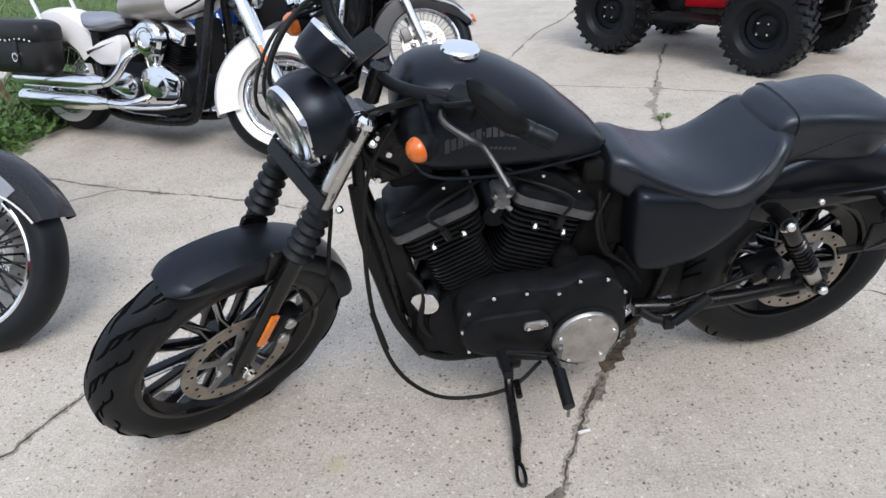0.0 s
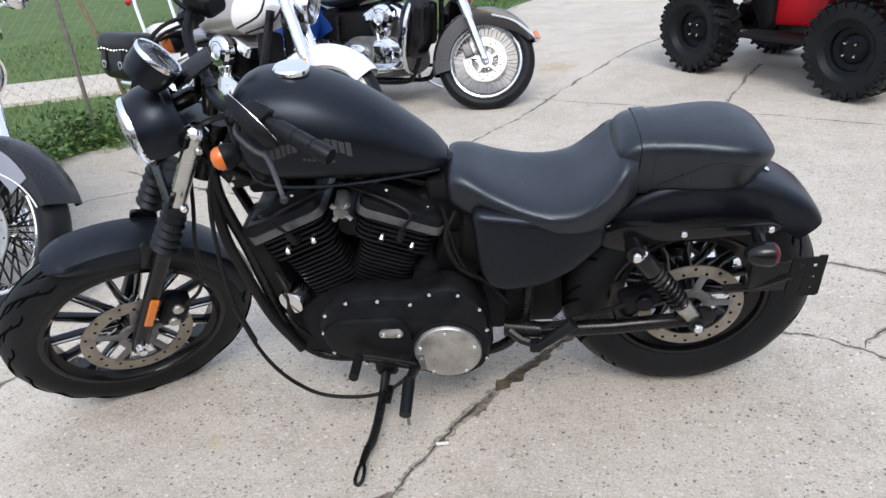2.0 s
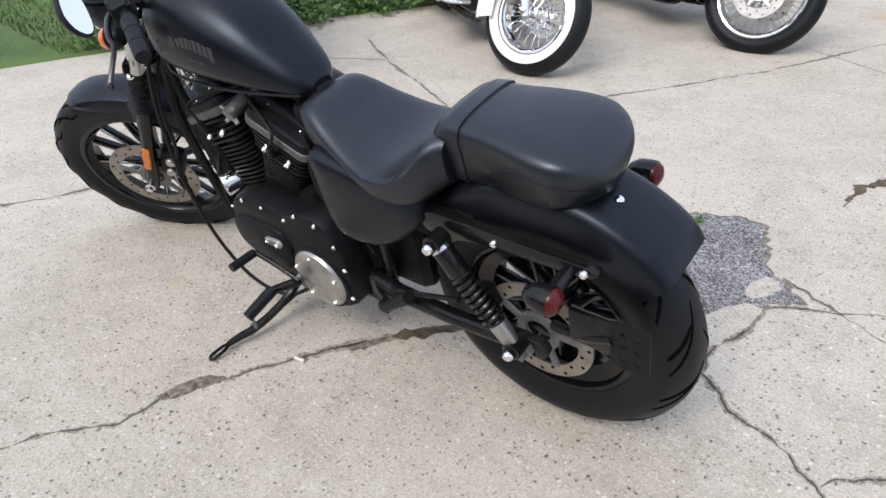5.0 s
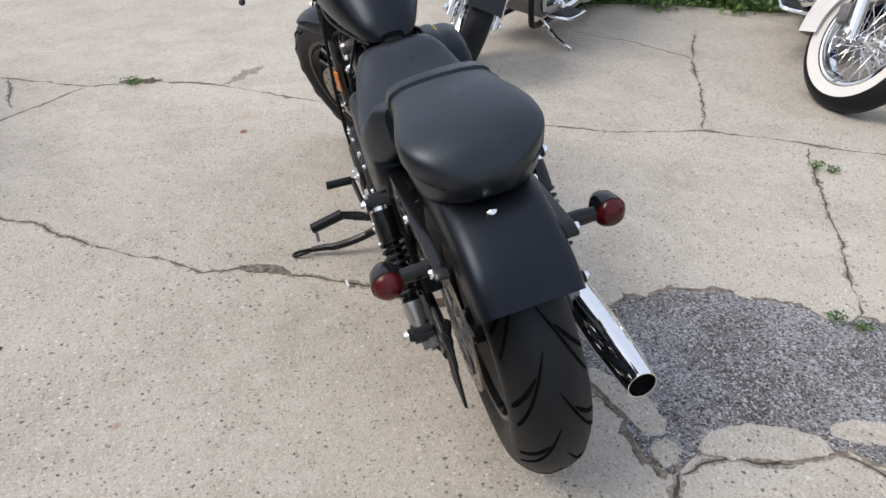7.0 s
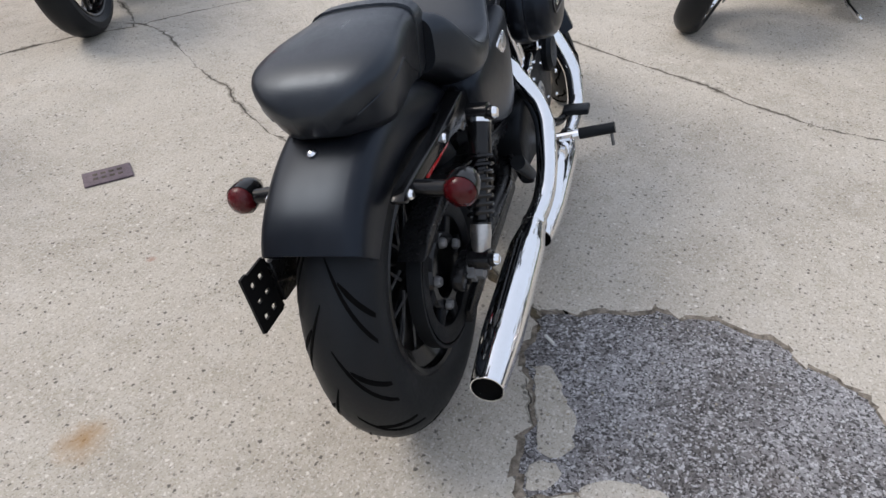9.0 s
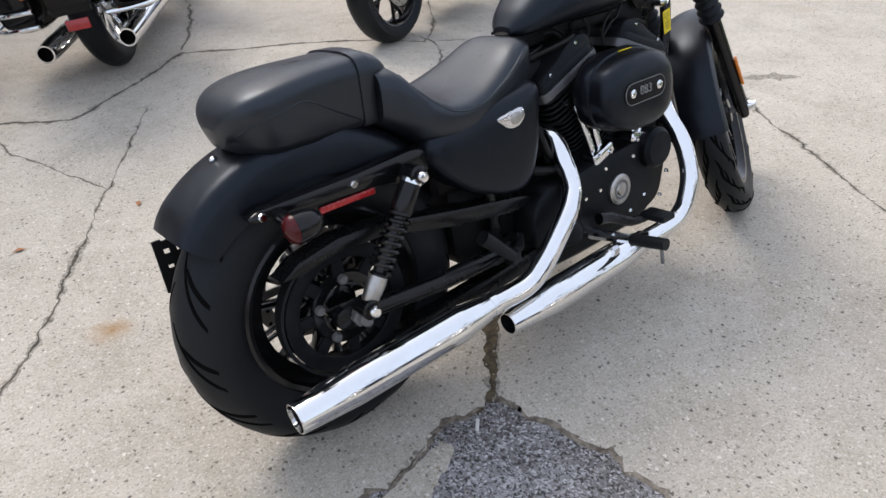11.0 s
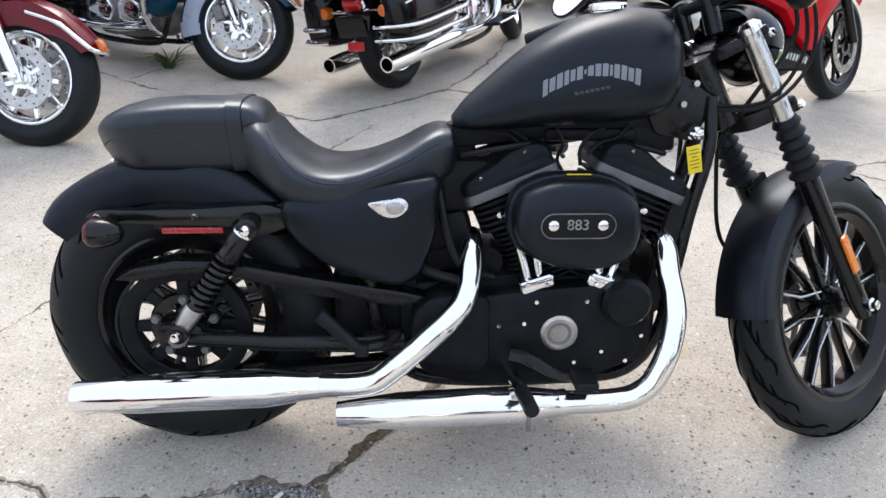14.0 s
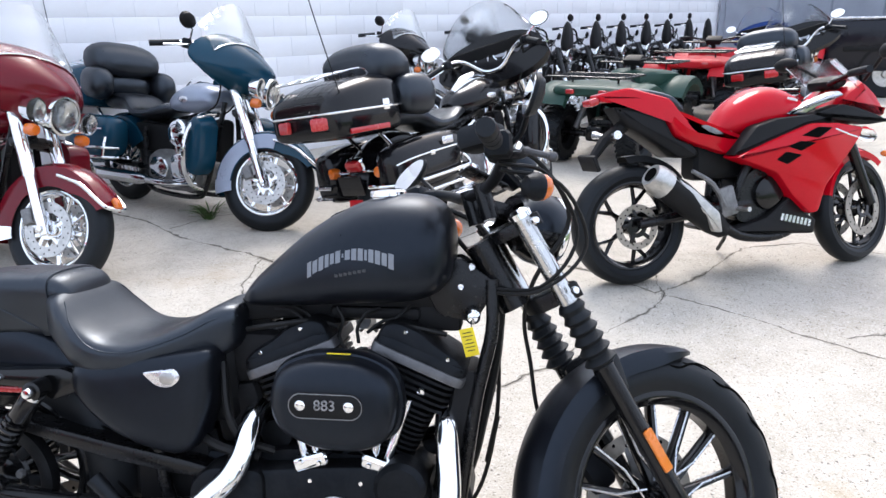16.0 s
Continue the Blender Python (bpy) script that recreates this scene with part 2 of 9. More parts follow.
# ---- materials ----
def material(name, base, rough=0.5, metal=0.0, vary=0.12, scale=8.0, fine=120.0, bump=0.0, bump_scale=200.0, coat=0.0, rough_vary=0.1, second=None, random_tint=0.0, spec=0.5, sheen=None):
    m = bpy.data.materials.new(name)
    m.use_nodes = True
    nt = m.node_tree
    b = nt.nodes["Principled BSDF"]
    co = nt.nodes.new("ShaderNodeTexCoord")
    big = nt.nodes.new("ShaderNodeTexNoise")
    big.inputs["Scale"].default_value, big.inputs["Detail"].default_value = scale, 5
    small = nt.nodes.new("ShaderNodeTexNoise")
    small.inputs["Scale"].default_value, small.inputs["Detail"].default_value = fine, 3
    for t in (big, small):
        nt.links.new(co.outputs["Object"], t.inputs["Vector"])
    mixf = nt.nodes.new("ShaderNodeMath")
    mixf.operation = "MULTIPLY_ADD"
    nt.links.new(small.outputs[0], mixf.inputs[0])
    mixf.inputs[1].default_value = 0.4
    nt.links.new(big.outputs[0], mixf.inputs[2])
    ramp = nt.nodes.new("ShaderNodeMapRange")
    ramp.inputs[1].default_value, ramp.inputs[2].default_value = 0.45, 0.95
    nt.links.new(mixf.outputs[0], ramp.inputs[0])
    mix = nt.nodes.new("ShaderNodeMix")
    mix.data_type = "RGBA"
    second = second or tuple(min(1, c * (1 + vary) + vary * 0.02) for c in base)
    mix.inputs[6].default_value = (*[c * (1 - vary) for c in base], 1)
    mix.inputs[7].default_value = (*second, 1)
    nt.links.new(ramp.outputs[0], mix.inputs[0])
    colour = mix.outputs[2]
    if random_tint:
        info = nt.nodes.new("ShaderNodeObjectInfo")
        hsv = nt.nodes.new("ShaderNodeHueSaturation")
        mr = nt.nodes.new("ShaderNodeMapRange")
        mr.inputs[3].default_value, mr.inputs[4].default_value = 1 - random_tint, 1 + random_tint
        nt.links.new(info.outputs["Random"], mr.inputs[0])
        nt.links.new(mr.outputs[0], hsv.inputs["Value"])
        nt.links.new(colour, hsv.inputs["Color"])
        colour = hsv.outputs[0]
    nt.links.new(colour, b.inputs["Base Color"])
    rr = nt.nodes.new("ShaderNodeMapRange")
    rr.inputs[1].default_value, rr.inputs[2].default_value = 0.35, 0.9
    rr.inputs[3].default_value, rr.inputs[4].default_value = max(0.02, rough - rough_vary), min(1, rough + rough_vary)
    nt.links.new(mixf.outputs[0], rr.inputs[0])
    nt.links.new(rr.outputs[0], b.inputs["Roughness"])
    b.inputs["Metallic"].default_value = metal
    b.inputs["Specular IOR Level"].default_value = spec
    if sheen:
        b.inputs["Specular Tint"].default_value = (*sheen, 1)
    if coat:
        b.inputs["Coat Weight"].default_value, b.inputs["Coat Roughness"].default_value = coat, 0.05
    if bump:
        bt = nt.nodes.new("ShaderNodeTexNoise")
        bt.inputs["Scale"].default_value, bt.inputs["Detail"].default_value = bump_scale, 4
        nt.links.new(co.outputs["Object"], bt.inputs["Vector"])
        bn = nt.nodes.new("ShaderNodeBump")
        bn.inputs["Strength"].default_value, bn.inputs["Distance"].default_value = bump, 0.004
        nt.links.new(bt.outputs[0], bn.inputs["Height"])
        nt.links.new(bn.outputs[0], b.inputs["Normal"])
    return m


def glass(name, colour, rough=0.03):
    m = material(name, colour, rough, 0, 0.02)
    b = m.node_tree.nodes["Principled BSDF"]
    b.inputs["Transmission Weight"].default_value = 1.0
    b.inputs["IOR"].default_value = 1.45
    return m


DENIM = material("denim_black_paint", (0.0035, 0.004, 0.006), 0.31, vary=0.2, rough_vary=0.06, scale=5, fine=60, bump=0.012, bump_scale=900, spec=0.34, sheen=(0.68, 0.82, 1.0))
GLOSS = material("gloss_black_paint", (0.004, 0.004, 0.0045), 0.18, vary=0.2, rough_vary=0.06, coat=0.18, spec=0.28)
SATIN = material("black_crinkle_powder_coat", (0.005, 0.005, 0.0055), 0.42, vary=0.3, bump=0.12, bump_scale=700, scale=20, spec=0.17, sheen=(0.7, 0.84, 1.0))
FRAMEB = material("frame_black_paint", (0.004, 0.004, 0.0045), 0.24, vary=0.25, rough_vary=0.1, scale=12, spec=0.3)
LEATHER = material("black_seat_vinyl", (0.0045, 0.005, 0.0068), 0.34, vary=0.25, rough_vary=0.12, scale=9, bump=0.07, bump_scale=340, spec=0.68, sheen=(0.74, 0.86, 1.0))
RUBBER = material("tyre_rubber", (0.0055, 0.0056, 0.006), 0.46, vary=0.35, rough_vary=0.14, scale=6, bump=0.06, bump_scale=260, second=(0.011, 0.0112, 0.0118), spec=0.28, sheen=(0.8, 0.9, 1.0))
# near-black standing in for the shade inside grooves, drillings, vents and pipe ends
RECESS_SHADE = material("recess_shade", (0.002, 0.002, 0.002), 0.95, spec=0.05)
PLASTIC = material("black_plastic", (0.006, 0.006, 0.0065), 0.5, vary=0.2, bump=0.05, bump_scale=500, spec=0.18)
CHROME = material("chrome", (0.86, 0.87, 0.88), 0.07, 1.0, vary=0.03, rough_vary=0.035, scale=14)
TUBE = material("satin_fork_tube", (0.58, 0.575, 0.56), 0.2, 1.0, vary=0.12, rough_vary=0.08, scale=20)
ALU = material("weathered_aluminium", (0.5, 0.49, 0.47), 0.38, 1.0, vary=0.25, rough_vary=0.12, scale=25)
STEEL = material("brushed_disc_steel", (0.33, 0.30, 0.26), 0.42, 0.85, vary=0.3, rough_vary=0.1, scale=18)
CASTING = material("grey_casting", (0.2, 0.2, 0.2), 0.5, 0.6, vary=0.3, scale=30)
BANDGREY = material("machined_grey_edge", (0.125, 0.125, 0.13), 0.42, 0.7, vary=0.2, scale=30)
AMBER = material("amber_plastic", (0.75, 0.19, 0.01), 0.25, vary=0.15, coat=0.5)
AMBERLENS = material("amber_lens", (0.62, 0.13, 0.008), 0.18, vary=0.2, coat=0.8)
REDLENS = material("dark_red_lens", (0.07, 0.002, 0.004), 0.2, vary=0.3, spec=0.35)
REDREF = material("red_reflector", (0.45, 0.012, 0.015), 0.25, vary=0.2, coat=0.5)
CLEAR = glass("clear_lens", (0.95, 0.97, 0.97))
MIRROR = material("mirror_silver", (0.92, 0.93, 0.94), 0.02, 1.0, vary=0.01, rough_vary=0.01)
DIAL = material("dial_face", (0.03, 0.03, 0.035), 0.4)
YELLOW = material("yellow_paper_tag", (0.8, 0.62, 0.02), 0.6, vary=0.1)
INK = material("black_print", (0.02, 0.02, 0.02), 0.6)
LETTER = material("grey_tank_decal", (0.21, 0.225, 0.245), 0.42, 0.7, vary=0.15)
FAINT_AND_SHADED = material("faint_and_shaded_decal", (0.04, 0.042, 0.045), 0.5, vary=0.15)
CABLE = material("black_cable_sheath", (0.006, 0.006, 0.006), 0.5, spec=0.25, bump=0.05, bump_scale=300)
WHITEWALL = material("white_sidewall_rubber", (0.74, 0.73, 0.7), 0.6, vary=0.08, scale=10)
BADGE = material("silver_badge", (0.72, 0.72, 0.74), 0.22, 1.0, vary=0.05)


# ---- ground ----
# rust and oil stains on the slab: place, size, hue, strength
STAINS = [(1.36, 1.13, 0.085, (0.34, 0.20, 0.08), 0.75), (0.38, 5.87, 0.30, (0.40, 0.25, 0.11), 0.6), (-0.30, 1.30, 0.05, (0.42, 0.36, 0.17), 0.4), (0.82, 0.82, 0.022, (0.30, 0.10, 0.05), 0.7), (-1.1, 0.9, 0.10, (0.38, 0.27, 0.14), 0.35)]


def concrete(name, tone=1.0, patch=False):
    m = bpy.data.materials.new(name)
    m.use_nodes = True
    nt = m.node_tree
    n, lk = nt.nodes, nt.links
    b = n["Principled BSDF"]
    co = n.new("ShaderNodeTexCoord")

    def noise_tex(scale, detail=4, rough=0.55):
        t = n.new("ShaderNodeTexNoise")
        t.inputs["Scale"].default_value, t.inputs["Detail"].default_value, t.inputs["Roughness"].default_value = scale, detail, rough
        lk.new(co.outputs["Object"], t.inputs["Vector"])
        return t.outputs[0]

    def remap(src, a, c, lo=0.0, hi=1.0):
        r = n.new("ShaderNodeMapRange")
        for i, v in ((1, a), (2, c), (3, lo), (4, hi)):
            r.inputs[i].default_value = v
        lk.new(src, r.inputs[0])
        return r.outputs[0]

    def blend(fac, one, two, mode="MIX"):
        x = n.new("ShaderNodeMix")
        x.data_type, x.blend_type = "RGBA", mode
        if isinstance(fac, float):
            x.inputs[0].default_value = fac
        else:
            lk.new(fac, x.inputs[0])
        for i, c in ((6, one), (7, two)):
            if isinstance(c, tuple):
                x.inputs[i].default_value = (*c, 1)
            else:
                lk.new(c, x.inputs[i])
        return x.outputs[2]

    wob = n.new("ShaderNodeTexNoise")
    wob.inputs["Scale"].default_value, wob.inputs["Detail"].default_value = 130, 2
    lk.new(co.outputs["Object"], wob.inputs["Vector"])
    bend = n.new("ShaderNodeVectorMath")
    bend.operation = "MULTIPLY_ADD"
    lk.new(wob.outputs["Color"], bend.inputs[0])
    bend.inputs[1].default_value = (0.013, 0.013, 0.013)
    lk.new(co.outputs["Object"], bend.inputs[2])

    def stones(scale):
        v = n.new("ShaderNodeTexVoronoi")
        v.inputs["Scale"].default_value = scale
        lk.new(bend.outputs[0], v.inputs["Vector"])
        return v
    def product(one, two):
        k = n.new("ShaderNodeMath")
        k.operation = "MULTIPLY"
        lk.new(one, k.inputs[0])
        lk.new(two, k.inputs[1])
        return k.outputs[0]

    def pebbles(scale, size, share, strength, channel):
        v = stones(scale)
        sp = n.new("ShaderNodeSeparateColor")
        lk.new(v.outputs["Color"], sp.inputs[0])
        return product(remap(v.outputs["Distance"], size * 0.7, size, 1, 0), remap(sp.outputs[channel], 1 - share, 1 - share * 0.7, 0, strength))
    if patch:
        col = blend(remap(noise_tex(5, 6, 0.65), 0.36, 0.64), (0.15, 0.138, 0.132), (0.38, 0.37, 0.375))
        va = stones(215)
        bright = n.new("ShaderNodeSeparateColor")
        lk.new(va.outputs["Color"], bright.inputs[0])
        col = blend(remap(bright.outputs[0], 0.60, 0.9, 0, 0.92), col, (0.60, 0.59, 0.60))
        col = blend(remap(bright.outputs[1], 0.56, 0.84, 0, 0.9), col, (0.04, 0.037, 0.035))
        col = blend(remap(noise_tex(2.2, 4), 0.56, 0.7, 0, 0.45), col, (0.13, 0.10, 0.085))
        height = va.outputs["Distance"]
        strength, dist = 0.7, 0.006
    else:
        col = blend(remap(noise_tex(0.5, 6, 0.6), 0.35, 0.7), (0.465 * tone, 0.424 * tone, 0.36 * tone), (0.565 * tone, 0.521 * tone, 0.452 * tone))
        col = blend(remap(noise_tex(2.6, 7, 0.74), 0.45, 0.66, 0, 0.8), col, (0.37 * tone, 0.335 * tone, 0.278 * tone))
        col = blend(remap(noise_tex(17, 6, 0.7), 0.52, 0.66, 0, 0.55), col, (0.40 * tone, 0.365 * tone, 0.29 * tone))
        col = blend(remap(noise_tex(11, 5, 0.65), 0.52, 0.8, 0, 0.6), col, (0.60 * tone, 0.57 * tone, 0.52 * tone))
        col = blend(remap(noise_tex(48, 4, 0.75), 0.50, 0.68, 0, 0.5), col, (0.62 * tone, 0.585 * tone, 0.53 * tone))
        col = blend(remap(noise_tex(95, 4, 0.8), 0.52, 0.68, 0, 0.5), col, (0.22 * tone, 0.195 * tone, 0.155 * tone))
        col = blend(remap(noise_tex(165, 2, 0.6), 0.57, 0.65, 0, 0.5), col, (0.15, 0.132, 0.11))
        col = blend(remap(noise_tex(140, 2, 0.6), 0.58, 0.66, 0, 0.55), col, (0.74, 0.71, 0.66))
        col = blend(pebbles(95, 0.36, 0.16, 0.85, 0), col, (0.14, 0.126, 0.11))
        col = blend(pebbles(58, 0.30, 0.12, 0.88, 1), col, (0.10, 0.09, 0.08))
        col = blend(pebbles(70, 0.33, 0.12, 0.75, 2), col, (0.27, 0.225, 0.155))
        col = blend(pebbles(60, 0.30, 0.10, 0.8, 1), col, (0.70, 0.67, 0.61))
        col = blend(pebbles(38, 0.20, 0.07, 0.8, 0), col, (0.17, 0.15, 0.13))
        col = blend(remap(noise_tex(0.8, 5, 0.65), 0.62, 0.72, 0, 0.3), col, (0.36, 0.27, 0.17))
        for sx, sy, size, hue, power in STAINS:
            far = n.new("ShaderNodeVectorMath")
            far.operation = "DISTANCE"
            lk.new(co.outputs["Object"], far.inputs[0])
            far.inputs[1].default_value = (sx, sy, 0)
            edge = n.new("ShaderNodeMath")
            edge.operation = "MULTIPLY_ADD"
            lk.new(noise_tex(14, 5, 0.7), edge.inputs[0])
            edge.inputs[1].default_value = size * 1.6
            lk.new(far.outputs["Value"], edge.inputs[2])
            col = blend(remap(edge.outputs[0], size * 0.75, size * 1.6, power, 0), col, hue)
        height = noise_tex(150, 5, 0.75)
        strength, dist = 0.4, 0.004
    lk.new(col, b.inputs["Base Color"])
    b.inputs["Roughness"].default_value = 0.88
    b.inputs["Specular IOR Level"].default_value = 0.3
    bn = n.new("ShaderNodeBump")
    bn.inputs["Strength"].default_value, bn.inputs["Distance"].default_value = strength, dist
    lk.new(height, bn.inputs["Height"])
    lk.new(bn.outputs[0], b.inputs["Normal"])
    return m


CONCRETE = concrete("worn_concrete")
PATCH = concrete("asphalt_patch", patch=True)
CRUMBLE = material("crumbled_crack_edge", (0.24, 0.212, 0.172), 0.95, vary=0.6, scale=70, fine=260, bump=0.8, bump_scale=170, second=(0.47, 0.435, 0.37))
CRACK = material("crack_dirt", (0.04, 0.034, 0.028), 0.95, vary=0.5, scale=30, fine=180, bump=0.7, bump_scale=90, second=(0.13, 0.11, 0.085))
MOSS = material("dirt_and_moss", (0.04, 0.03, 0.02), 0.95, vary=0.5, scale=45, fine=230, bump=1.0, bump_scale=140, second=(0.16, 0.125, 0.075))
RUBBLE = material("loose_concrete_chip", (0.34, 0.31, 0.26), 0.9, vary=0.4)

gs = Shape()
xs = [-400, -60, -20, -8, -4, -2, 0, 2, 4, 8, 20, 60, 400]
gs.v = [(x, y, 0.0) for y in xs for x in xs]
gs.f = [(j * 13 + i, j * 13 + i + 1, (j + 1) * 13 + i + 1, (j + 1) * 13 + i) for j in range(12) for i in range(12)]
ground = solo("ground", gs, CONCRETE, "worn pale concrete yard with cracks and stains", "ground", kind="structure")


CRUMBS = Shape()


def crack(points, width=0.010, jitter=0.02, seed=0, mat=CRACK, name="crack", lift=0.0015, rough=1.5):
    """A jagged dirt-filled crack as a low strip with a wandering line and changing width."""
    rng = random.Random(seed)
    p = [Vector((x, y, 0)) for x, y in points]
    fine = []
    for a, c in zip(p, p[1:]):
        n = max(2, int((c - a).length / 0.011))
        d = (c - a).normalized()
        s = Vector((-d.y, d.x, 0))
        for k in range(n):
            q = a + (c - a) * k / n
            h = noise.noise(q * 6 + Vector((seed, 0, 0))) * jitter + noise.noise(q * 22 + Vector((0, seed, 3))) * jitter * 0.5 + rng.uniform(-0.0022, 0.0022)
            fine.append((q + s * h, s))
    fine.append((p[-1], s))
    rings = []
    for i, (q, s) in enumerate(fine):
        e = min(1, i / 3, (len(fine) - 1 - i) / 3) * 0.8 + 0.2
        w = width * e * max(0.3 if rough < 2 else 0.04, 1 + rough * (noise.noise(q * 4 + Vector((7, seed, 0))) + 0.7 * noise.noise(q * 17 + Vector((3, seed, 0))))) * 0.5
        k, flat = (1.0, 0.93) if width < 0.02 else (0.75, 0.6)
        l = w * (1 + k * (noise.noise(q * 31 + Vector((seed, 1, 0))) + rng.uniform(-0.22, 0.22)))
        r = w * (1 + k * (noise.noise(q * 31 + Vector((1, seed, 8))) + rng.uniform(-0.22, 0.22)))
        rings.append([(q + s * (l + 0.0008)).to_tuple()[:2] + (0.0003,), (q + s * l * flat).to_tuple()[:2] + (lift,), (q - s * r * flat).to_tuple()[:2] + (lift,), (q - s * (r + 0.0008)).to_tuple()[:2] + (0.0003,)])
    if width < 0.02 and mat is CRACK:
        for q, s in fine:
            if rng.random() < 0.30 + 0.5 * noise.noise(q * 5 + Vector((2, seed, 1))):
                o = q + s * rng.choice((-1, 1)) * width * rng.uniform(0.3, 2.6)
                r, turn = rng.uniform(0.002, 0.0095), rng.uniform(0, 6.28)
                ring = [o + Vector((math.cos(turn + a), math.sin(turn + a), 0)) * r * rng.uniform(0.45, 1.3) for a in (0, 0.9, 1.9, 3.1, 4.1, 5.2)]
                CRUMBS.add([(v.x, v.y, 0.0004) for v in ring] + [(o.x, o.y, 0.002)], [(k, (k + 1) % 6, 6) for k in range(6)])
    return part(name, Shape().rings(rings, closed=False, caps=False), mat, ground)


CRACKS = [
    ([(0.18, 1.05), (0.24, 1.17), (0.32, 1.36), (0.38, 1.51), (0.48, 1.68), (0.58, 1.82), (0.63, 1.90)], 0.013),
    ([(0.20, 1.08), (0.19, 0.92), (0.09, 0.74), (-0.02, 0.52), (-0.2, 0.29), (-0.35, -0.02), (-0.52, -0.26), (-0.63, -0.46), (-0.66, -0.62), (-0.62, -0.9)], 0.014),
    ([(-2.2, -1.22), (-1.85, -0.38), (-1.67, 0.04), (-1.7, 0.36), (-1.59, 0.70), (-1.33, 1.1), (-1.07, 1.67), (-0.83, 2.17), (-0.66, 2.5), (-0.61, 2.9), (-0.5, 3.12), (-0.31, 3.4), (-0.1, 3.8), (0.06, 4.09), (0.25, 4.51), (0.47, 5.17), (0.95, 6.43), (1.3, 7.02), (1.9, 8.4)], 0.012),
    ([(-0.61, 2.9), (-1.02, 3.08), (-1.6, 3.28), (-2.05, 3.5)], 0.011),
    ([(-1.6, 3.28), (-1.95, 3.07), (-2.24, 2.8)], 0.006),
    ([(-0.64, -0.6), (-0.76, -0.55), (-0.95, -0.44), (-1.17, -0.27), (-1.67, 0.04)], 0.01),
    ([(-1.84, -0.42), (-1.4, -0.23)], 0.012),
    ([(-0.37, 3.23), (-0.06, 3.09), (0.31, 2.93), (0.57, 2.81), (0.68, 2.76)], 0.015),
    ([(0.84, 1.93), (0.94, 1.98), (1.05, 2.01), (1.13, 2.05), (1.25, 1.97), (1.39, 1.94), (1.49, 1.88), (1.54, 1.82), (1.63, 1.74), (1.72, 1.62), (1.9, 1.5)], 0.012),
    ([(1.13, 2.05), (1.10, 2.16), (1.13, 2.29), (1.13, 2.4), (1.21, 2.49), (1.4, 2.6)], 0.013),
    ([(1.49, 1.89), (1.54, 1.96), (1.73, 2.2)], 0.010),
    ([(1.74, 1.51), (1.63, 1.25), (1.5, 0.97), (1.31, 0.48), (1.02, -0.27), (0.92, -0.5)], 0.011),
    ([(3.4, -1.45), (2.91, -1.3), (2.36, -0.97), (1.74, -0.75), (1.25, -0.51), (1.06, -0.69), (0.79, -0.98), (0.6, -1.2), (0.3, -1.08), (-0.03, -0.99), (-0.4, -0.8), (-0.62, -0.6)], 0.02),
    ([(1.62, -0.67), (1.51, -0.27), (1.23, 0.26)], 0.007),
    ([(0.59, -1.25), (0.47, -1.52), (0.33, -2.05), (0.2, -2.9)], 0.010),
    ([(2.57, -1.13), (2.46, -1.45), (2.13, -1.76), (1.8, -2.3)], 0.010),
    ([(-0.62, -0.6), (-0.86, -0.9), (-1.13, -1.46), (-1.51, -1.65), (-1.93, -1.52), (-2.6, -1.7)], 0.010),
    ([(1.89, 5.7), (1.63, 5.01), (1.47, 4.55), (1.29, 3.99), (1.25, 3.66), (1.05, 3.37), (1.06, 3.15)], 0.013),
    ([(0.23, 4.9), (0.98, 4.62), (1.47, 4.44), (1.8, 4.27), (2.4, 4.0), (3.2, 3.8)], 0.006),
    ([(1.1, 2.58), (1.2, 2.55), (1.44, 2.47), (1.6, 2.41), (1.74, 2.33), (2.1, 2.15)], 0.009),
]
for i, (pts, wd) in enumerate(CRACKS):
    crack(pts, min(wd * 1.2, 0.0195), 0.019, i + 1, CRUMBLE, "crack_edge", 0.0006, 2.1)
    crack(pts, wd * 0.36, 0.019, i + 1, lift=0.0011, rough=2.1)
crack([(-1.565, 0.725), (-1.603, 0.763), (-1.765, 0.847), (-1.861, 0.92)], 0.035, 0.02, 54, CRUMBLE, "crack_edge", 0.0012)
crack([(1.50, 4.62), (1.47, 4.50), (1.38, 4.26), (1.30, 4.02), (1.27, 3.80)], 0.05, 0.03, 51, CRUMBLE, "crack_edge", 0.0012)
crack([(1.33, 3.62), (1.42, 3.58), (1.52, 3.52)], 0.05, 0.02, 52, CRUMBLE, "crack_edge", 0.0012)
crack([(1.22, 3.60), (1.12, 3.46), (1.05, 3.36), (1.055, 3.2)], 0.03, 0.02, 53, MOSS, "moss_fill", 0.002)
tagged(part("crumbled_edge", CRUMBS, CRUMBLE, ground), kind="stuff")
# broken edges and mossy fill beside the patch
crack([(0.44, 1.60), (0.505, 1.70), (0.575, 1.805), (0.645, 1.905), (0.73, 1.92)], 0.034, 0.02, 41, MOSS, "moss_fill", 0.003)
crack([(-1.73, 0.2), (-1.69, 0.40)], 0.07, 0.01, 44, MOSS, "moss_fill", 0.003)

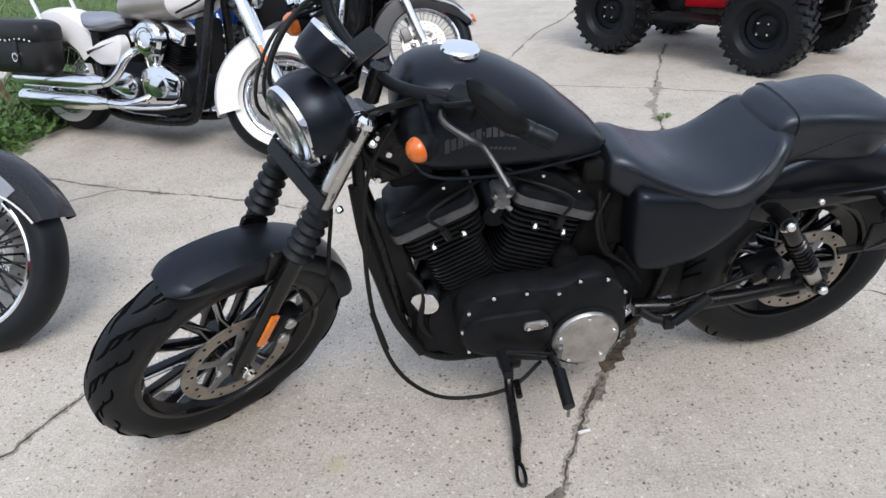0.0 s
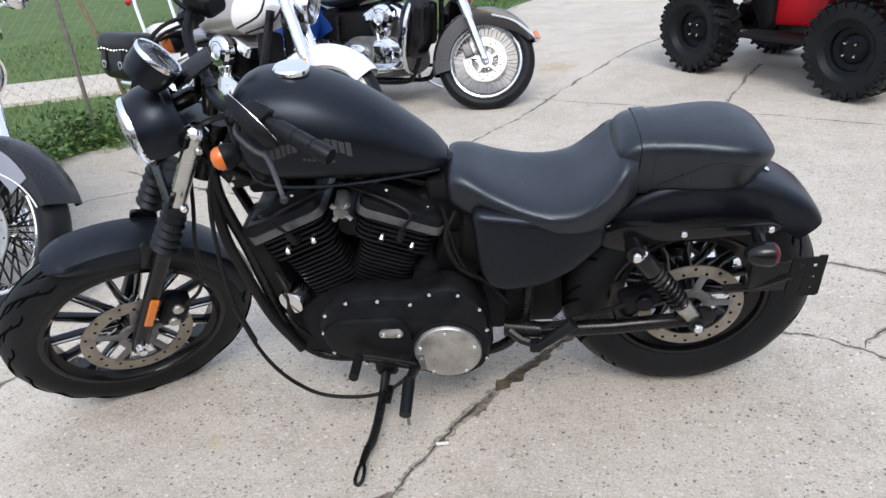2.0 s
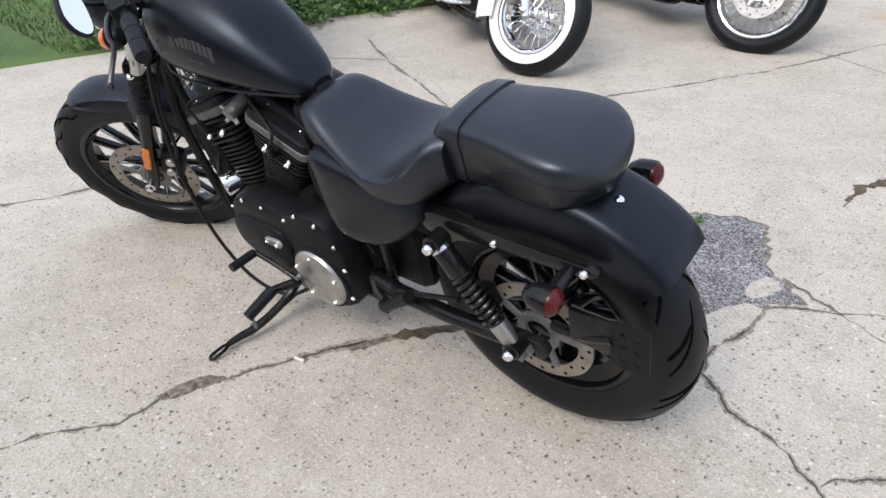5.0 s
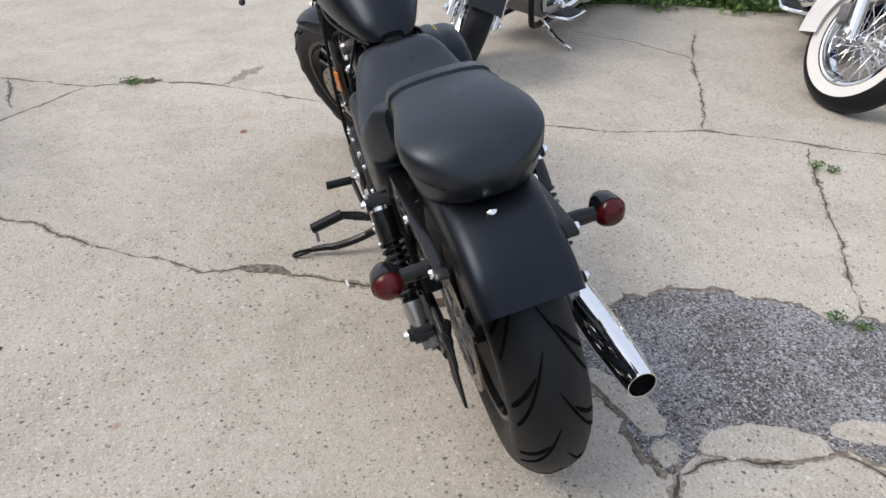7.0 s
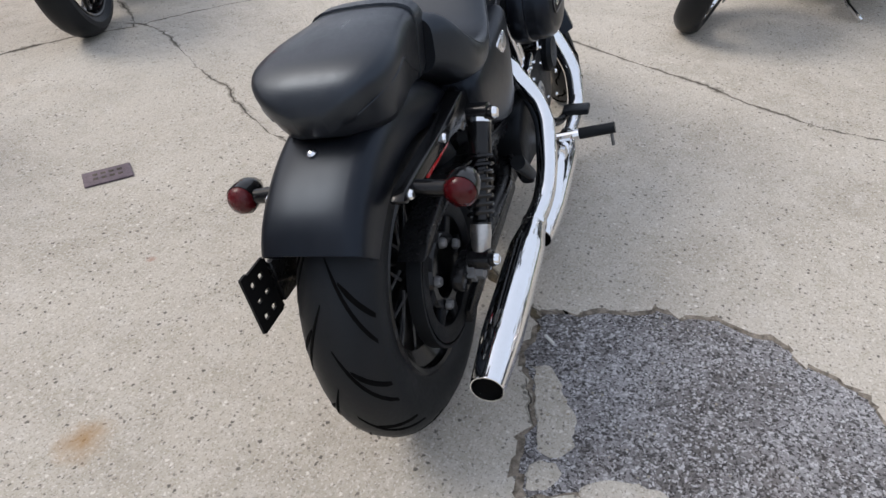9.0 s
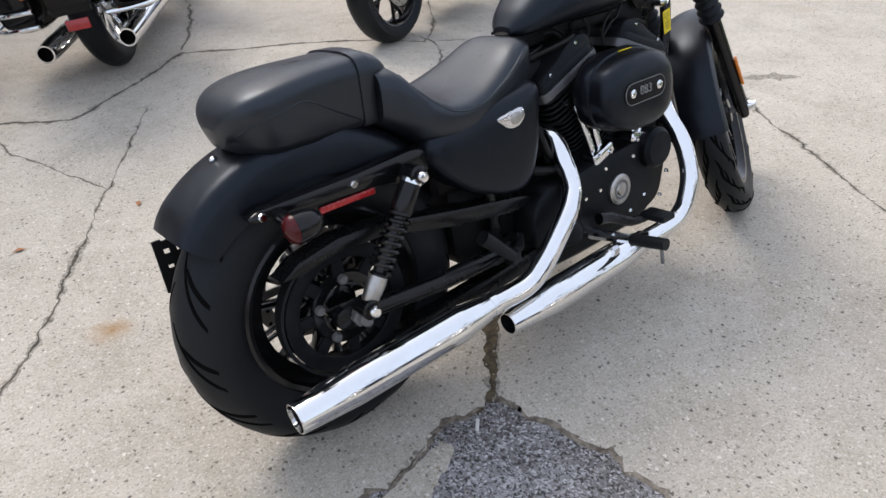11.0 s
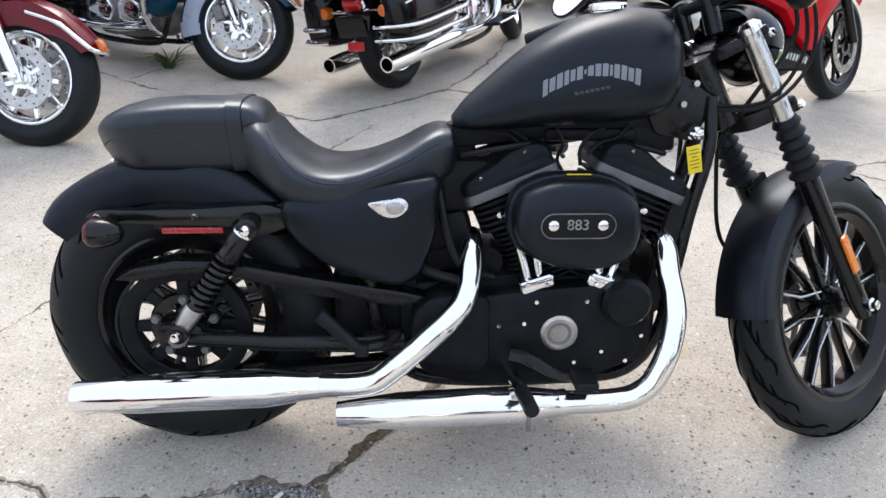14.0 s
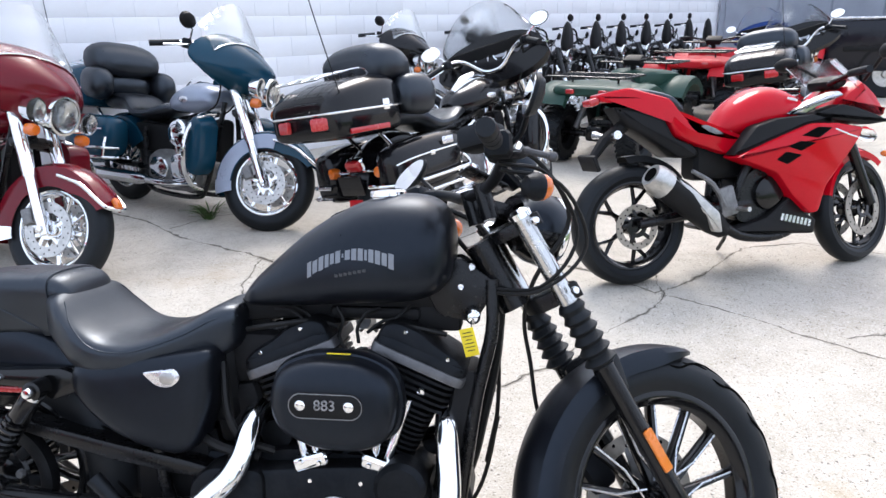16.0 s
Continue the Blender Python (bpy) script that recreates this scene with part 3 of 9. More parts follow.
pts = round_outline([(0.64, 1.89), (0.60, 1.93), (0.593, 1.99), (0.557, 2.08), (0.52, 2.145), (0.50, 2.21), (0.483, 2.272), (0.514, 2.34), (0.514, 2.416), (0.551, 2.49), (0.604, 2.583), (0.661, 2.66), (0.70, 2.76), (0.745, 2.81), (0.82, 2.86), (0.92, 2.85), (0.995, 2.71), (1.03, 2.62), (1.09, 2.575), (1.19, 2.5), (1.14, 2.465), (1.105, 2.44), (1.125, 2.33), (1.105, 2.27), (1.094, 2.17), (1.08, 2.10), (1.13, 2.035), (1.10, 2.013), (1.04, 1.99), (0.947, 1.97), (0.885, 1.945), (0.79, 1.908), (0.71, 1.905)], 0.05, 3)


def ragged(outline, wave, chip, step=0.012):
    out = []
    for i, q in enumerate(outline):
        a, c = Vector(q), Vector(outline[(i + 1) % len(outline)])
        n = max(1, int((c - a).length / step))
        for k in range(n):
            w = a + (c - a) * k / n
            h = noise.noise(Vector((w.x, w.y, 0)) * 11) * wave + noise.noise(Vector((w.x, w.y, 5)) * 55) * chip
            g = noise.noise(Vector((w.x, w.y, 9)) * 55) * chip
            out.append((w.x + h + g, w.y - h * 0.7 + g))
    return out


def slab(outline, low, high, inset):
    m = sum((Vector(q) for q in outline), Vector((0, 0))) / len(outline)
    top = [Vector(q) + (m - Vector(q)).normalized() * inset for q in outline]
    n = len(outline)
    return Shape().add([(x, y, low) for x, y in outline] + [(x, y, high) for x, y in top], [tuple(range(n, 2 * n))] + [(i, (i + 1) % n, n + (i + 1) % n, n + i) for i in range(n)])


DUST = material("crumbled_concrete_dust", (0.10, 0.08, 0.062), 0.95, vary=0.6, scale=60, fine=240, bump=1.0, bump_scale=150, second=(0.33, 0.29, 0.24))
for hollow in ([(0.18, 1.02), (0.172, 1.06), (0.178, 1.11), (0.205, 1.15), (0.238, 1.19), (0.255, 1.18), (0.25, 1.14), (0.225, 1.10), (0.212, 1.05), (0.20, 1.02)],
               [(0.375, 1.49), (0.40, 1.55), (0.435, 1.61), (0.447, 1.60), (0.42, 1.54), (0.39, 1.48)],
               [(-1.735, 0.19), (-1.745, 0.30), (-1.72, 0.40), (-1.68, 0.41), (-1.675, 0.28), (-1.70, 0.18)]):
    part("broken_edge", slab(ragged(round_outline(hollow, 0.02, 3), 0.015, 0.007, 0.008), 0.0006, 0.0024, 0.004), DUST, ground, "crumbled hollow filled with dirt")
PATCH_RIM = material("crumbled_patch_edge", (0.14, 0.11, 0.08), 0.95, vary=0.6, scale=45, fine=200, bump=0.9, bump_scale=140, second=(0.36, 0.31, 0.25))
part("patch_edge", slab([(0.86 + (x - 0.86) * 1.045, 2.45 + (y - 2.45) * 1.03) for x, y in ragged(pts, 0.03, 0.022)], 0.0004, 0.002, 0.004), PATCH_RIM, ground)
part("asphalt_patch", slab(ragged(pts, 0.025, 0.014), 0.0008, 0.004, 0.005), PATCH, ground, "dark weathered asphalt patch in the concrete")
# pale concrete worn through the asphalt
WORN = concrete("pale_worn_concrete", 0.96)
for lobe in ([(0.80, 1.93), (0.79, 1.97), (0.845, 2.02), (0.911, 2.066), (0.977, 2.081), (1.018, 2.064), (1.021, 2.024), (0.985, 1.997), (0.89, 1.955)], [(1.044, 2.012), (1.024, 2.041), (1.041, 2.078), (1.084, 2.074), (1.108, 2.04), (1.092, 2.015)], [(1.067, 2.115), (1.028, 2.158), (1.02, 2.262), (1.046, 2.341), (1.075, 2.40), (1.108, 2.41), (1.13, 2.385), (1.128, 2.295), (1.113, 2.214), (1.118, 2.173), (1.098, 2.11)], [(1.056, 2.42), (1.04, 2.486), (1.05, 2.575), (1.10, 2.56), (1.128, 2.515), (1.113, 2.474), (1.085, 2.435)]):
    part("worn_concrete", slab(ragged(round_outline(lobe, 0.02, 3), 0.014, 0.008), 0.0035, 0.0056, 0.003), WORN, ground)


MACHINED = material("machined_spoke_edge", (0.62, 0.63, 0.65), 0.25, 1.0, vary=0.1)
BADGENUM = material("worn_number", (0.3, 0.3, 0.31), 0.4, 0.6, vary=0.4, scale=60)
LEVER = material("worn_grey_lever", (0.08, 0.08, 0.085), 0.32, 0.8, vary=0.3)


# ---- wheels ----
def tyre_shape(r, w, rim, k=16):
    """A tyre about the y axis: crown radius r, half width w, bead radius rim."""
    sec = []
    shoulder = r - 0.42 * (r - rim)
    for i in range(k + 1):
        y = w * 0.97 * (2 * i / k - 1)
        sec.append((r - (r - shoulder) * abs(y / w) ** 2.5, y))
    sec += [(shoulder - 0.02, w), (rim + 0.02, w * 0.93), (rim, w * 0.78), (rim - 0.008, w * 0.7), (rim - 0.008, -w * 0.7), (rim, -w * 0.78), (rim + 0.02, -w * 0.93), (shoulder - 0.02, -w)]
    return Shape().ring(sec, along((0, 0, 0), (0, 1, 0)), 96)


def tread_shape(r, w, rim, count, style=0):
    """Sipes that curve from the crown to the shoulder, as thin near-black strips that paint in the shade of grooves."""
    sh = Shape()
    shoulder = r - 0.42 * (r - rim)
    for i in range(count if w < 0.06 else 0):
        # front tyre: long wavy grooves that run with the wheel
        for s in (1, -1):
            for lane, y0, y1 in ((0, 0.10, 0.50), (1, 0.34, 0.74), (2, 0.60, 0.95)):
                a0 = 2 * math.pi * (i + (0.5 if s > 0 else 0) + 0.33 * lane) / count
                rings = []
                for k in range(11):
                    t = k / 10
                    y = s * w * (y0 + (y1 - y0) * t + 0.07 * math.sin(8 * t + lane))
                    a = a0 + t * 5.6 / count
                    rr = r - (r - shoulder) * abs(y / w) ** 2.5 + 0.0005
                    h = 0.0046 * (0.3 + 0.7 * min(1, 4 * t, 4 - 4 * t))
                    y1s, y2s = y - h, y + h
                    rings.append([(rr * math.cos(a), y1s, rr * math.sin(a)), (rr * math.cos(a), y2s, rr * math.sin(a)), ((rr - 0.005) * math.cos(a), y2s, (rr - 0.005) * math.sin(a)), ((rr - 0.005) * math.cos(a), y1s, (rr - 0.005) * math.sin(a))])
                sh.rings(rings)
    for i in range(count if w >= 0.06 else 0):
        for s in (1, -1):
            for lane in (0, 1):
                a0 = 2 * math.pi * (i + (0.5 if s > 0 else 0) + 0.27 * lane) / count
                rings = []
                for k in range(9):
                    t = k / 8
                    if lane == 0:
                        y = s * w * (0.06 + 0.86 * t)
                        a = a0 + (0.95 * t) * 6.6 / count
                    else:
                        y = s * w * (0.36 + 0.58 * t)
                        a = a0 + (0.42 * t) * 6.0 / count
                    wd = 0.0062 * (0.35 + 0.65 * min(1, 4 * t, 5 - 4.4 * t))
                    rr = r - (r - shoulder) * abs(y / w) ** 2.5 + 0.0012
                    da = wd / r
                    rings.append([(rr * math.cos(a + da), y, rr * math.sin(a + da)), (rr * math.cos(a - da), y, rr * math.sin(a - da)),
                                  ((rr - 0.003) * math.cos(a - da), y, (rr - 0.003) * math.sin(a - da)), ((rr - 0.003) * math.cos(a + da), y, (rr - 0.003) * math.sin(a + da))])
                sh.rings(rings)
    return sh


def rim_shape(rim, w, depth=0.03):
    return Shape().ring([(rim + 0.004, w * 0.78), (rim - 0.004, w * 0.84), (rim - 0.012, w * 0.8), (rim - 0.016, w * 0.6), (rim - depth, w * 0.35), (rim - depth, -w * 0.35),
                         (rim - 0.016, -w * 0.6), (rim - 0.012, -w * 0.8), (rim - 0.004, -w * 0.84), (rim + 0.004, -w * 0.78), (rim - 0.006, 0)], along((0, 0, 0), (0, 1, 0)), 64)


def disc_shape(r0, r1, y, holes=24, arms=5):
    """A drilled brake disc on a carrier; its holes are dark studs set in the face."""
    m = along((0, y, 0), (0, 1, 0))
    sh = Shape().ring([(r0, -0.0025), (r1, -0.0025), (r1, 0.0025), (r0, 0.0025)], m, 56)
    car = Shape().ring([(0.03, -0.004), (0.052, -0.004), (0.052, 0.004), (0.03, 0.004)], m, 28)
    for i in range(arms):
        a = 2 * math.pi * i / arms
        car.box((r0 - 0.03, 0.02, 0.006), m @ Matrix.Rotation(a, 4, "Z") @ Matrix.Translation(((r0 + 0.045) / 2, 0.008, 0)), 0.002)
    dots = Shape()
    for i in range(holes):
        a = 2 * math.pi * i / holes
        rr = r0 + (r1 - r0) * (0.3 if i % 2 else 0.7)
        for s in (1, -1):
            dots.lathe([(0.0045, 0), (0.0045, 0.0006)], m @ Matrix.Translation((rr * math.cos(a), rr * math.sin(a), s * 0.0025)) @ Matrix.Rotation(0 if s > 0 else math.pi, 4, "X"), 8)
    return sh, car, dots


def spoke_shape(r0, r1, y0, y1, wide, deep):
    """A tapered cast spoke along x."""
    rings = []
    for t in (0, 0.08, 0.5, 0.92, 1):
        x, y = r0 + (r1 - r0) * t, y0 + (y1 - y0) * t ** 1.6
        wd = wide * (1.25 - 0.5 * t) if t < 0.93 else wide * 0.95
        rings.append([(x, y - deep * 0.5, -wd * 0.35), (x, y - deep * 0.3, -wd / 2), (x, y + deep * 0.3, -wd / 2), (x, y + deep * 0.5, -wd * 0.35), (x, y + deep * 0.5, wd * 0.35), (x, y + deep * 0.3, wd / 2), (x, y - deep * 0.3, wd / 2), (x, y - deep * 0.5, wd * 0.35)])
    return Shape().rings(rings)


def cast_wheel(parent, name, m, r, w, rim, pairs, discs, disc_r, rubber, rim_mat, edge_mat, tread=14, depth=0.03):
    """A black cast wheel with paired split spokes, edge strips (machined at the front) and drilled discs."""
    hub = part(name, rim_shape(rim, w, depth).move(m), rim_mat, parent, "black cast wheel rim")
    part("tyre", tyre_shape(r, w, rim).move(m), rubber, hub, "dusty black road tyre")
    part("tread_groove", tread_shape(r, w, rim, tread).move(m), RECESS_SHADE, hub)
    c = Shape().lathe([(0.03, -w * 0.95), (0.038, -w * 0.9), (0.04, -w * 0.5), (0.046, 0), (0.04, w * 0.5), (0.038, w * 0.9), (0.03, w * 0.95)], along((0, 0, 0), (0, 1, 0)), 24)
    part("hub", c.move(m), rim_mat, hub)
    n = pairs
    one = spoke_shape(0.036, rim - depth + 0.008, 0, 0, 0.0155, 0.026)
    for i in range(n):
        for s in (1, -1):
            a = 2 * math.pi * i / n + s * 0.44 * math.pi / n
            mm = m @ Matrix.Rotation(-a, 4, "Y")
            sp = Shape().join(one, mm)
            part("spoke", sp, rim_mat, hub)
            ed = Shape()
            for q in (1, -1):
                ed.tube([(0.045, q * 0.0145, -s * 0.018), (0.085, q * 0.0142, -s * 0.006), (0.12, q * 0.0138, s * 0.004), (rim - 0.024, q * 0.0135, s * 0.005)], [0.0034, 0.003, 0.0026, 0.0022], 6)
            part("machined_edge", Shape().join(ed, mm), edge_mat, hub)
    for y in discs:
        d, car, dots = disc_shape(disc_r * 0.74, disc_r, y)
        dd = part("brake_disc", d.move(m), STEEL, hub, "rust-tinted drilled steel brake disc")
        part("disc_carrier", car.move(m), CASTING, hub)
        tagged(part("disc_drilling", dots.move(m), RECESS_SHADE, hub), kind="stuff")
    return hub


def wire_wheel(parent, name, m, r, w, rim, rubber, wall, count=40, disc_r=0.145, discs=(0.05,), fat=0.0016, spokes=CHROME):
    """A chrome laced wheel, with or without a white sidewall."""
    hub = part(name, rim_shape(rim, w).move(m), CHROME, parent, "chrome laced wheel rim")
    part("tyre", tyre_shape(r, w, rim).move(m), rubber, hub, "black road tyre")
    if wall:
        for s in (1, -1):
            band = [(rim + 0.006, s * w * 0.86), (rim + 0.02, s * w * 0.955), (rim + 0.5 * (r - rim), s * (w + 0.0025)), (rim + 0.5 * (r - rim), s * w * 0.9), (rim + 0.006, s * w * 0.7)]
            part("white_sidewall", Shape().ring(band, m @ along((0, 0, 0), (0, 1, 0)), 64), WHITEWALL, hub, "clean white sidewall band")
    c = Shape().lathe([(0.02, -w), (0.035, -w * 0.9), (0.035, -w * 0.75), (0.024, -w * 0.6), (0.024, w * 0.6), (0.035, w * 0.75), (0.035, w * 0.9), (0.02, w)], along((0, 0, 0), (0, 1, 0)), 20)
    part("hub", c.move(m), CHROME, hub)
    sp = Shape()
    for i in range(count):
        a = 2 * math.pi * i / count
        s = 1 if i % 2 else -1
        b = a + (0.32 if (i // 2) % 2 else -0.32)
        sp.rod((0.033 * math.cos(b), s * w * 0.8, 0.033 * math.sin(b)), ((rim - 0.02) * math.cos(a), s * w * 0.12, (rim - 0.02) * math.sin(a)), fat, 5)
    part("wire_spokes", sp.move(m), spokes, hub)
    for y in discs:
        d, car, dots = disc_shape(disc_r * 0.62, disc_r, y)
        part("brake_disc", d.move(m), ALU, hub, "bright drilled brake disc")
        part("disc_carrier", car.move(m), CHROME, hub)
        tagged(part("disc_drilling", dots.move(m), RECESS_SHADE, hub), kind="stuff")
    return hub


def fin_block(x, y, z, cuts, wave=0.0):
    """A cylinder barrel with cooling fins: one surface that steps in and out along z."""
    step = z / cuts
    rings = []
    for i in range(cuts):
        k = 1 - wave * (1 - i / cuts)
        for kx, ky, h in ((x * k, y, 0.0), (x * k, y, 0.42), (x * 0.8, y * 0.8, 0.42), (x * 0.8, y * 0.8, 1.0)):
            rings.append([(p[0], p[1], (i + h) * step) for p in round_outline([(-kx, -ky), (kx, -ky), (kx, ky), (-kx, ky)], 0.035, 3)])
    return Shape().rings(rings)


# ---- the black motorcycle ----
BIKE = Matrix.Translation((0.930, 1.752, 0)) @ pose(0, 0, 0, 0, 0, 188.1) @ pose(0, 0, 0, -11.0, 0, 0)
AXIS = Vector((-0.5, 0, 0.866)).normalized()
STEER = Matrix.Translation((1.638, 0, 0)) @ Matrix.Rotation(radians(32.5), 4, AXIS) @ Matrix.Translation((-1.638, 0, 0))
AX, AZ, RF, RR = 1.519, 0.310, 0.331, 0.321
XZ = Matrix(((1, 0, 0, 0), (0, 0, 1, 0), (0, 1, 0, 0), (0, 0, 0, 1)))  # outlines of (x, z) raised along y


def fork(s, y, out=0.0):
    """A point s metres up the fork leg from the axle, out metres ahead of it."""
    return Vector((AX - 0.5 * s + 0.866 * out, y, AZ + 0.866 * s + 0.5 * out))


def lay(p):
    """A frame at p square to the steering axis: x ahead, y to the left, z up the axis."""
    y = Vector((0, 1, 0))
    m = Matrix((y.cross(AXIS), y, AXIS)).transposed().to_4x4()
    m.translation = Vector(p)
    return m


def main_motorcycle():
    bike = thing("motorcycle", BIKE, "matte black cruiser motorcycle leaning on its kickstand on cracked concrete", "motorcycle")

    # wheels
    # rear spokes are black; their grey edge strips paint the glints in
    cast_wheel(bike, "rear_wheel", Matrix.Translation((0, 0, RR)), RR, 0.075, 0.203, 7, (0.088,), 0.130, RUBBER, GLOSS, CASTING, 13, 0.046)
    fw = STEER @ Matrix.Translation((AX, 0, AZ))
    cast_wheel(bike, "front_wheel", fw, RF, 0.05, 0.241, 7, (0.062,), 0.146, RUBBER, GLOSS, MACHINED, 15)
    # belt pulley on the right of the rear wheel
    pm = Matrix.Translation((0, -0.085, RR)) @ along((0, 0, 0), (0, 1, 0))
    pulley = part("belt_pulley", Shape().ring([(0.108, -0.010), (0.114, -0.014), (0.140, -0.014), (0.140, 0.014), (0.108, 0.014)], pm, 56), SATIN, bike, "black toothed belt pulley")
    part("pulley_face", Shape().ring([(0.055, -0.005), (0.075, -0.007), (0.08, 0.0), (0.055, 0.004)], pm, 32), GLOSS, pulley)
    arms = Shape()
    for i in range(8):
        arms.box((0.05, 0.026, 0.012), pm @ Matrix.Rotation(2 * math.pi * i / 8, 4, "Z") @ Matrix.Translation((0.094, 0, 0)), 0.003)
    part("pulley_spokes", arms, SATIN, pulley)
    b = Shape()
    for i in range(5):
        a = 2 * math.pi * i / 5 + 0.3
        b.bolt((0.065 * math.cos(a), -0.093, RR + 0.065 * math.sin(a)), (0, -1, 0), 0.011, 0.012)
    part("pulley_bolts", b, CASTING, pulley)

    # tank
    tank_body = Body([(0.582, 0.744, 0.766, 0.03), (0.61, 0.738, 0.80, 0.062), (0.66, 0.74, 0.846, 0.085), (0.74, 0.745, 0.912, 0.112), (0.84, 0.752, 0.967, 0.132), (0.93, 0.758, 0.989, 0.139),
                      (0.985, 0.766, 0.988, 0.135), (1.022, 0.782, 0.974, 0.12), (1.046, 0.812, 0.945, 0.088), (1.054, 0.84, 0.915, 0.05)], 2.3, 0.42, 3.2)
    tank = part("fuel_tank", tank_body.shape(34, 32), DENIM, bike, "matte denim black teardrop fuel tank")
    cm = along((0.906, -0.002, 0.978), (-0.06, 0, 1))
    part("fuel_cap", Shape().lathe([(0.036, -0.006), (0.036, 0.004), (0.0405, 0.006), (0.0405, 0.014), (0.037, 0.0185), (0.024, 0.021), (0.001, 0.022)], cm, 36), CHROME, tank, "polished round fuel cap")
    # decal: a row of bars that rises and arches, on both sides
    for s in (1, -1):
        bars = Shape()
        widths = [0.85, 1, 1, 0.8, 0.8, 1, 0.35, 1, 1, 1, 0.5, 1, 1, 1, 1]
        total = sum(widths) + 0.28 * len(widths)
        u = 0.0
        for i, wd in enumerate(widths):
            f = (u + wd / 2) / total
            u += wd + 0.28
            cx = 0.755 + 0.19 * f if s < 0 else 0.965 - 0.19 * f
            g = (cx - 0.755) / 0.19
            zc = 0.832 + 0.024 * g + 0.026 * math.sin(math.pi * g)
            tilt = 0.126 + 0.43 * math.cos(math.pi * g)
            hh = 0.0115 + 0.0045 * abs(2 * f - 1) ** 1.5 - (0.002 if i % 3 == 1 else 0)
            if wd < 0.4:
                hh = 0.004
            hw = 0.19 * wd / total / 2
            quad = []
            for dx, dz in ((-hw, -hh), (hw, -hh), (hw, hh), (-hw, hh)):
                x, z = cx + dx, zc + dz + tilt * dx
                quad.append((x, s * (tank_body.side(x, z) + 0.0012), z))
            back = [(x, y - s * 0.004, z) for x, y, z in quad]
            bars.rings([back, quad])
        # the left bars take a darker grey: that side's shade is in the colour
        part("tank_decal", bars, LETTER if s < 0 else FAINT_AND_SHADED, tank, "grey arched decal bars")
        sm = Shape()
        for i in range(7):
            x, z = 0.82 + 0.01 * i, 0.825 + 0.0022 * i
            q = [(x + dx, s * (tank_body.side(x + dx, z + dz) + 0.001), z + dz) for dx, dz in ((-0.0035, -0.003), (0.0035, -0.003), (0.0035, 0.003), (-0.0035, 0.003))]
            sm.rings([[(a, y - s * 0.003, c) for a, y, c in q], q])
        part("small_decal", sm, FAINT_AND_SHADED, tank)
    part("tank_seam", Shape().tube([(0.60, 0.055, 0.745), (0.7, 0.088, 0.75), (0.85, 0.118, 0.757), (0.99, 0.118, 0.772), (1.035, 0.08, 0.81)], 0.004, 6, bend=4), DENIM, tank)

    # seat: driver's saddle and pillion
    saddle = Body([(0.589, 0.668, 0.738, 0.068), (0.580, 0.652, 0.754, 0.088), (0.54, 0.625, 0.755, 0.106), (0.47, 0.606, 0.718, 0.127), (0.38, 0.592, 0.684, 0.149), (0.30, 0.589, 0.685, 0.157), (0.24, 0.597, 0.725, 0.154),
                   (0.195, 0.63, 0.775, 0.138), (0.16, 0.655, 0.78, 0.11)], 2.7, 0.6, 4.5, 0.010, 0.03)
    seat = part("seat", saddle.shape(36, 32), LEATHER, bike, "black vinyl two-up seat with stitched seams")
    for s in (1, -1):
        line = [saddle.point(x, a if s > 0 else math.pi - a) for x, a in ((0.585, 0.25), (0.54, 0.2), (0.47, 0.14), (0.37, 0.1), (0.29, 0.2), (0.235, 0.5), (0.205, 0.8))]
        part("piping", Shape().tube(line, 0.0018, 6, bend=5), LEATHER, seat)
    # pillion stations: x, underside, rim, half width, crown
    px = [-0.149, -0.146, -0.139, -0.128, -0.11, -0.085, -0.055, -0.02, 0.03, 0.08, 0.13, 0.17, 0.195, 0.205]
    pcols = ([0.690, 0.684, 0.678, 0.674, 0.670, 0.667, 0.665, 0.664, 0.661, 0.660, 0.661, 0.664, 0.675, 0.69], [0.724, 0.733, 0.743, 0.753, 0.763, 0.771, 0.776, 0.780, 0.783, 0.783, 0.782, 0.778, 0.760, 0.735],
             [0.026, 0.046, 0.068, 0.087, 0.105, 0.1185, 0.123, 0.1205, 0.1105, 0.101, 0.097, 0.095, 0.086, 0.067], [0.004, 0.008, 0.012, 0.016, 0.019, 0.021, 0.022, 0.022, 0.022, 0.022, 0.023, 0.023, 0.021, 0.016])

    def pad_ring(x, grow=0.0):
        """The pillion's section: a flat crowned top over a crisp rim, sides drawn in below."""
        zb, zr, w, c = (spline(px, col, x) for col in pcols)
        half = [(0.0, zb), (w * 0.6, zb), (w * 0.78, zb + 0.005), (w * 0.86, zb + 0.02), (w * 0.915, zb + (zr - zb) * 0.45), (w * 0.977, zr - 0.031), (w * 0.996, zr - 0.02), (w, zr - 0.011), (w * 0.987, zr - 0.002), (w * 0.948, zr + c * 0.3), (w * 0.87, zr + c * 0.55), (w * 0.715, zr + c * 0.79), (w * 0.42, zr + c * 0.95), (0.0, zr + c)]
        lean = 0.30 * min(1.0, max(0.0, (-0.03 - x) / 0.10))
        mid = (zb + zr) / 2
        ring = half + [(-y, z) for y, z in half[-2:0:-1]]
        return [(x + lean * max(0.0, zr - z), y * (1 + grow / w), mid + (z - mid) * (1 + grow / 0.07)) for y, z in ring]
    pillion = part("pillion_pad", Shape().rings([pad_ring(0.205 - 0.354 * (0.5 - 0.5 * math.cos(math.pi * k / 40))) for k in range(41)]), LEATHER, bike, "raised black vinyl pillion pad", 70)
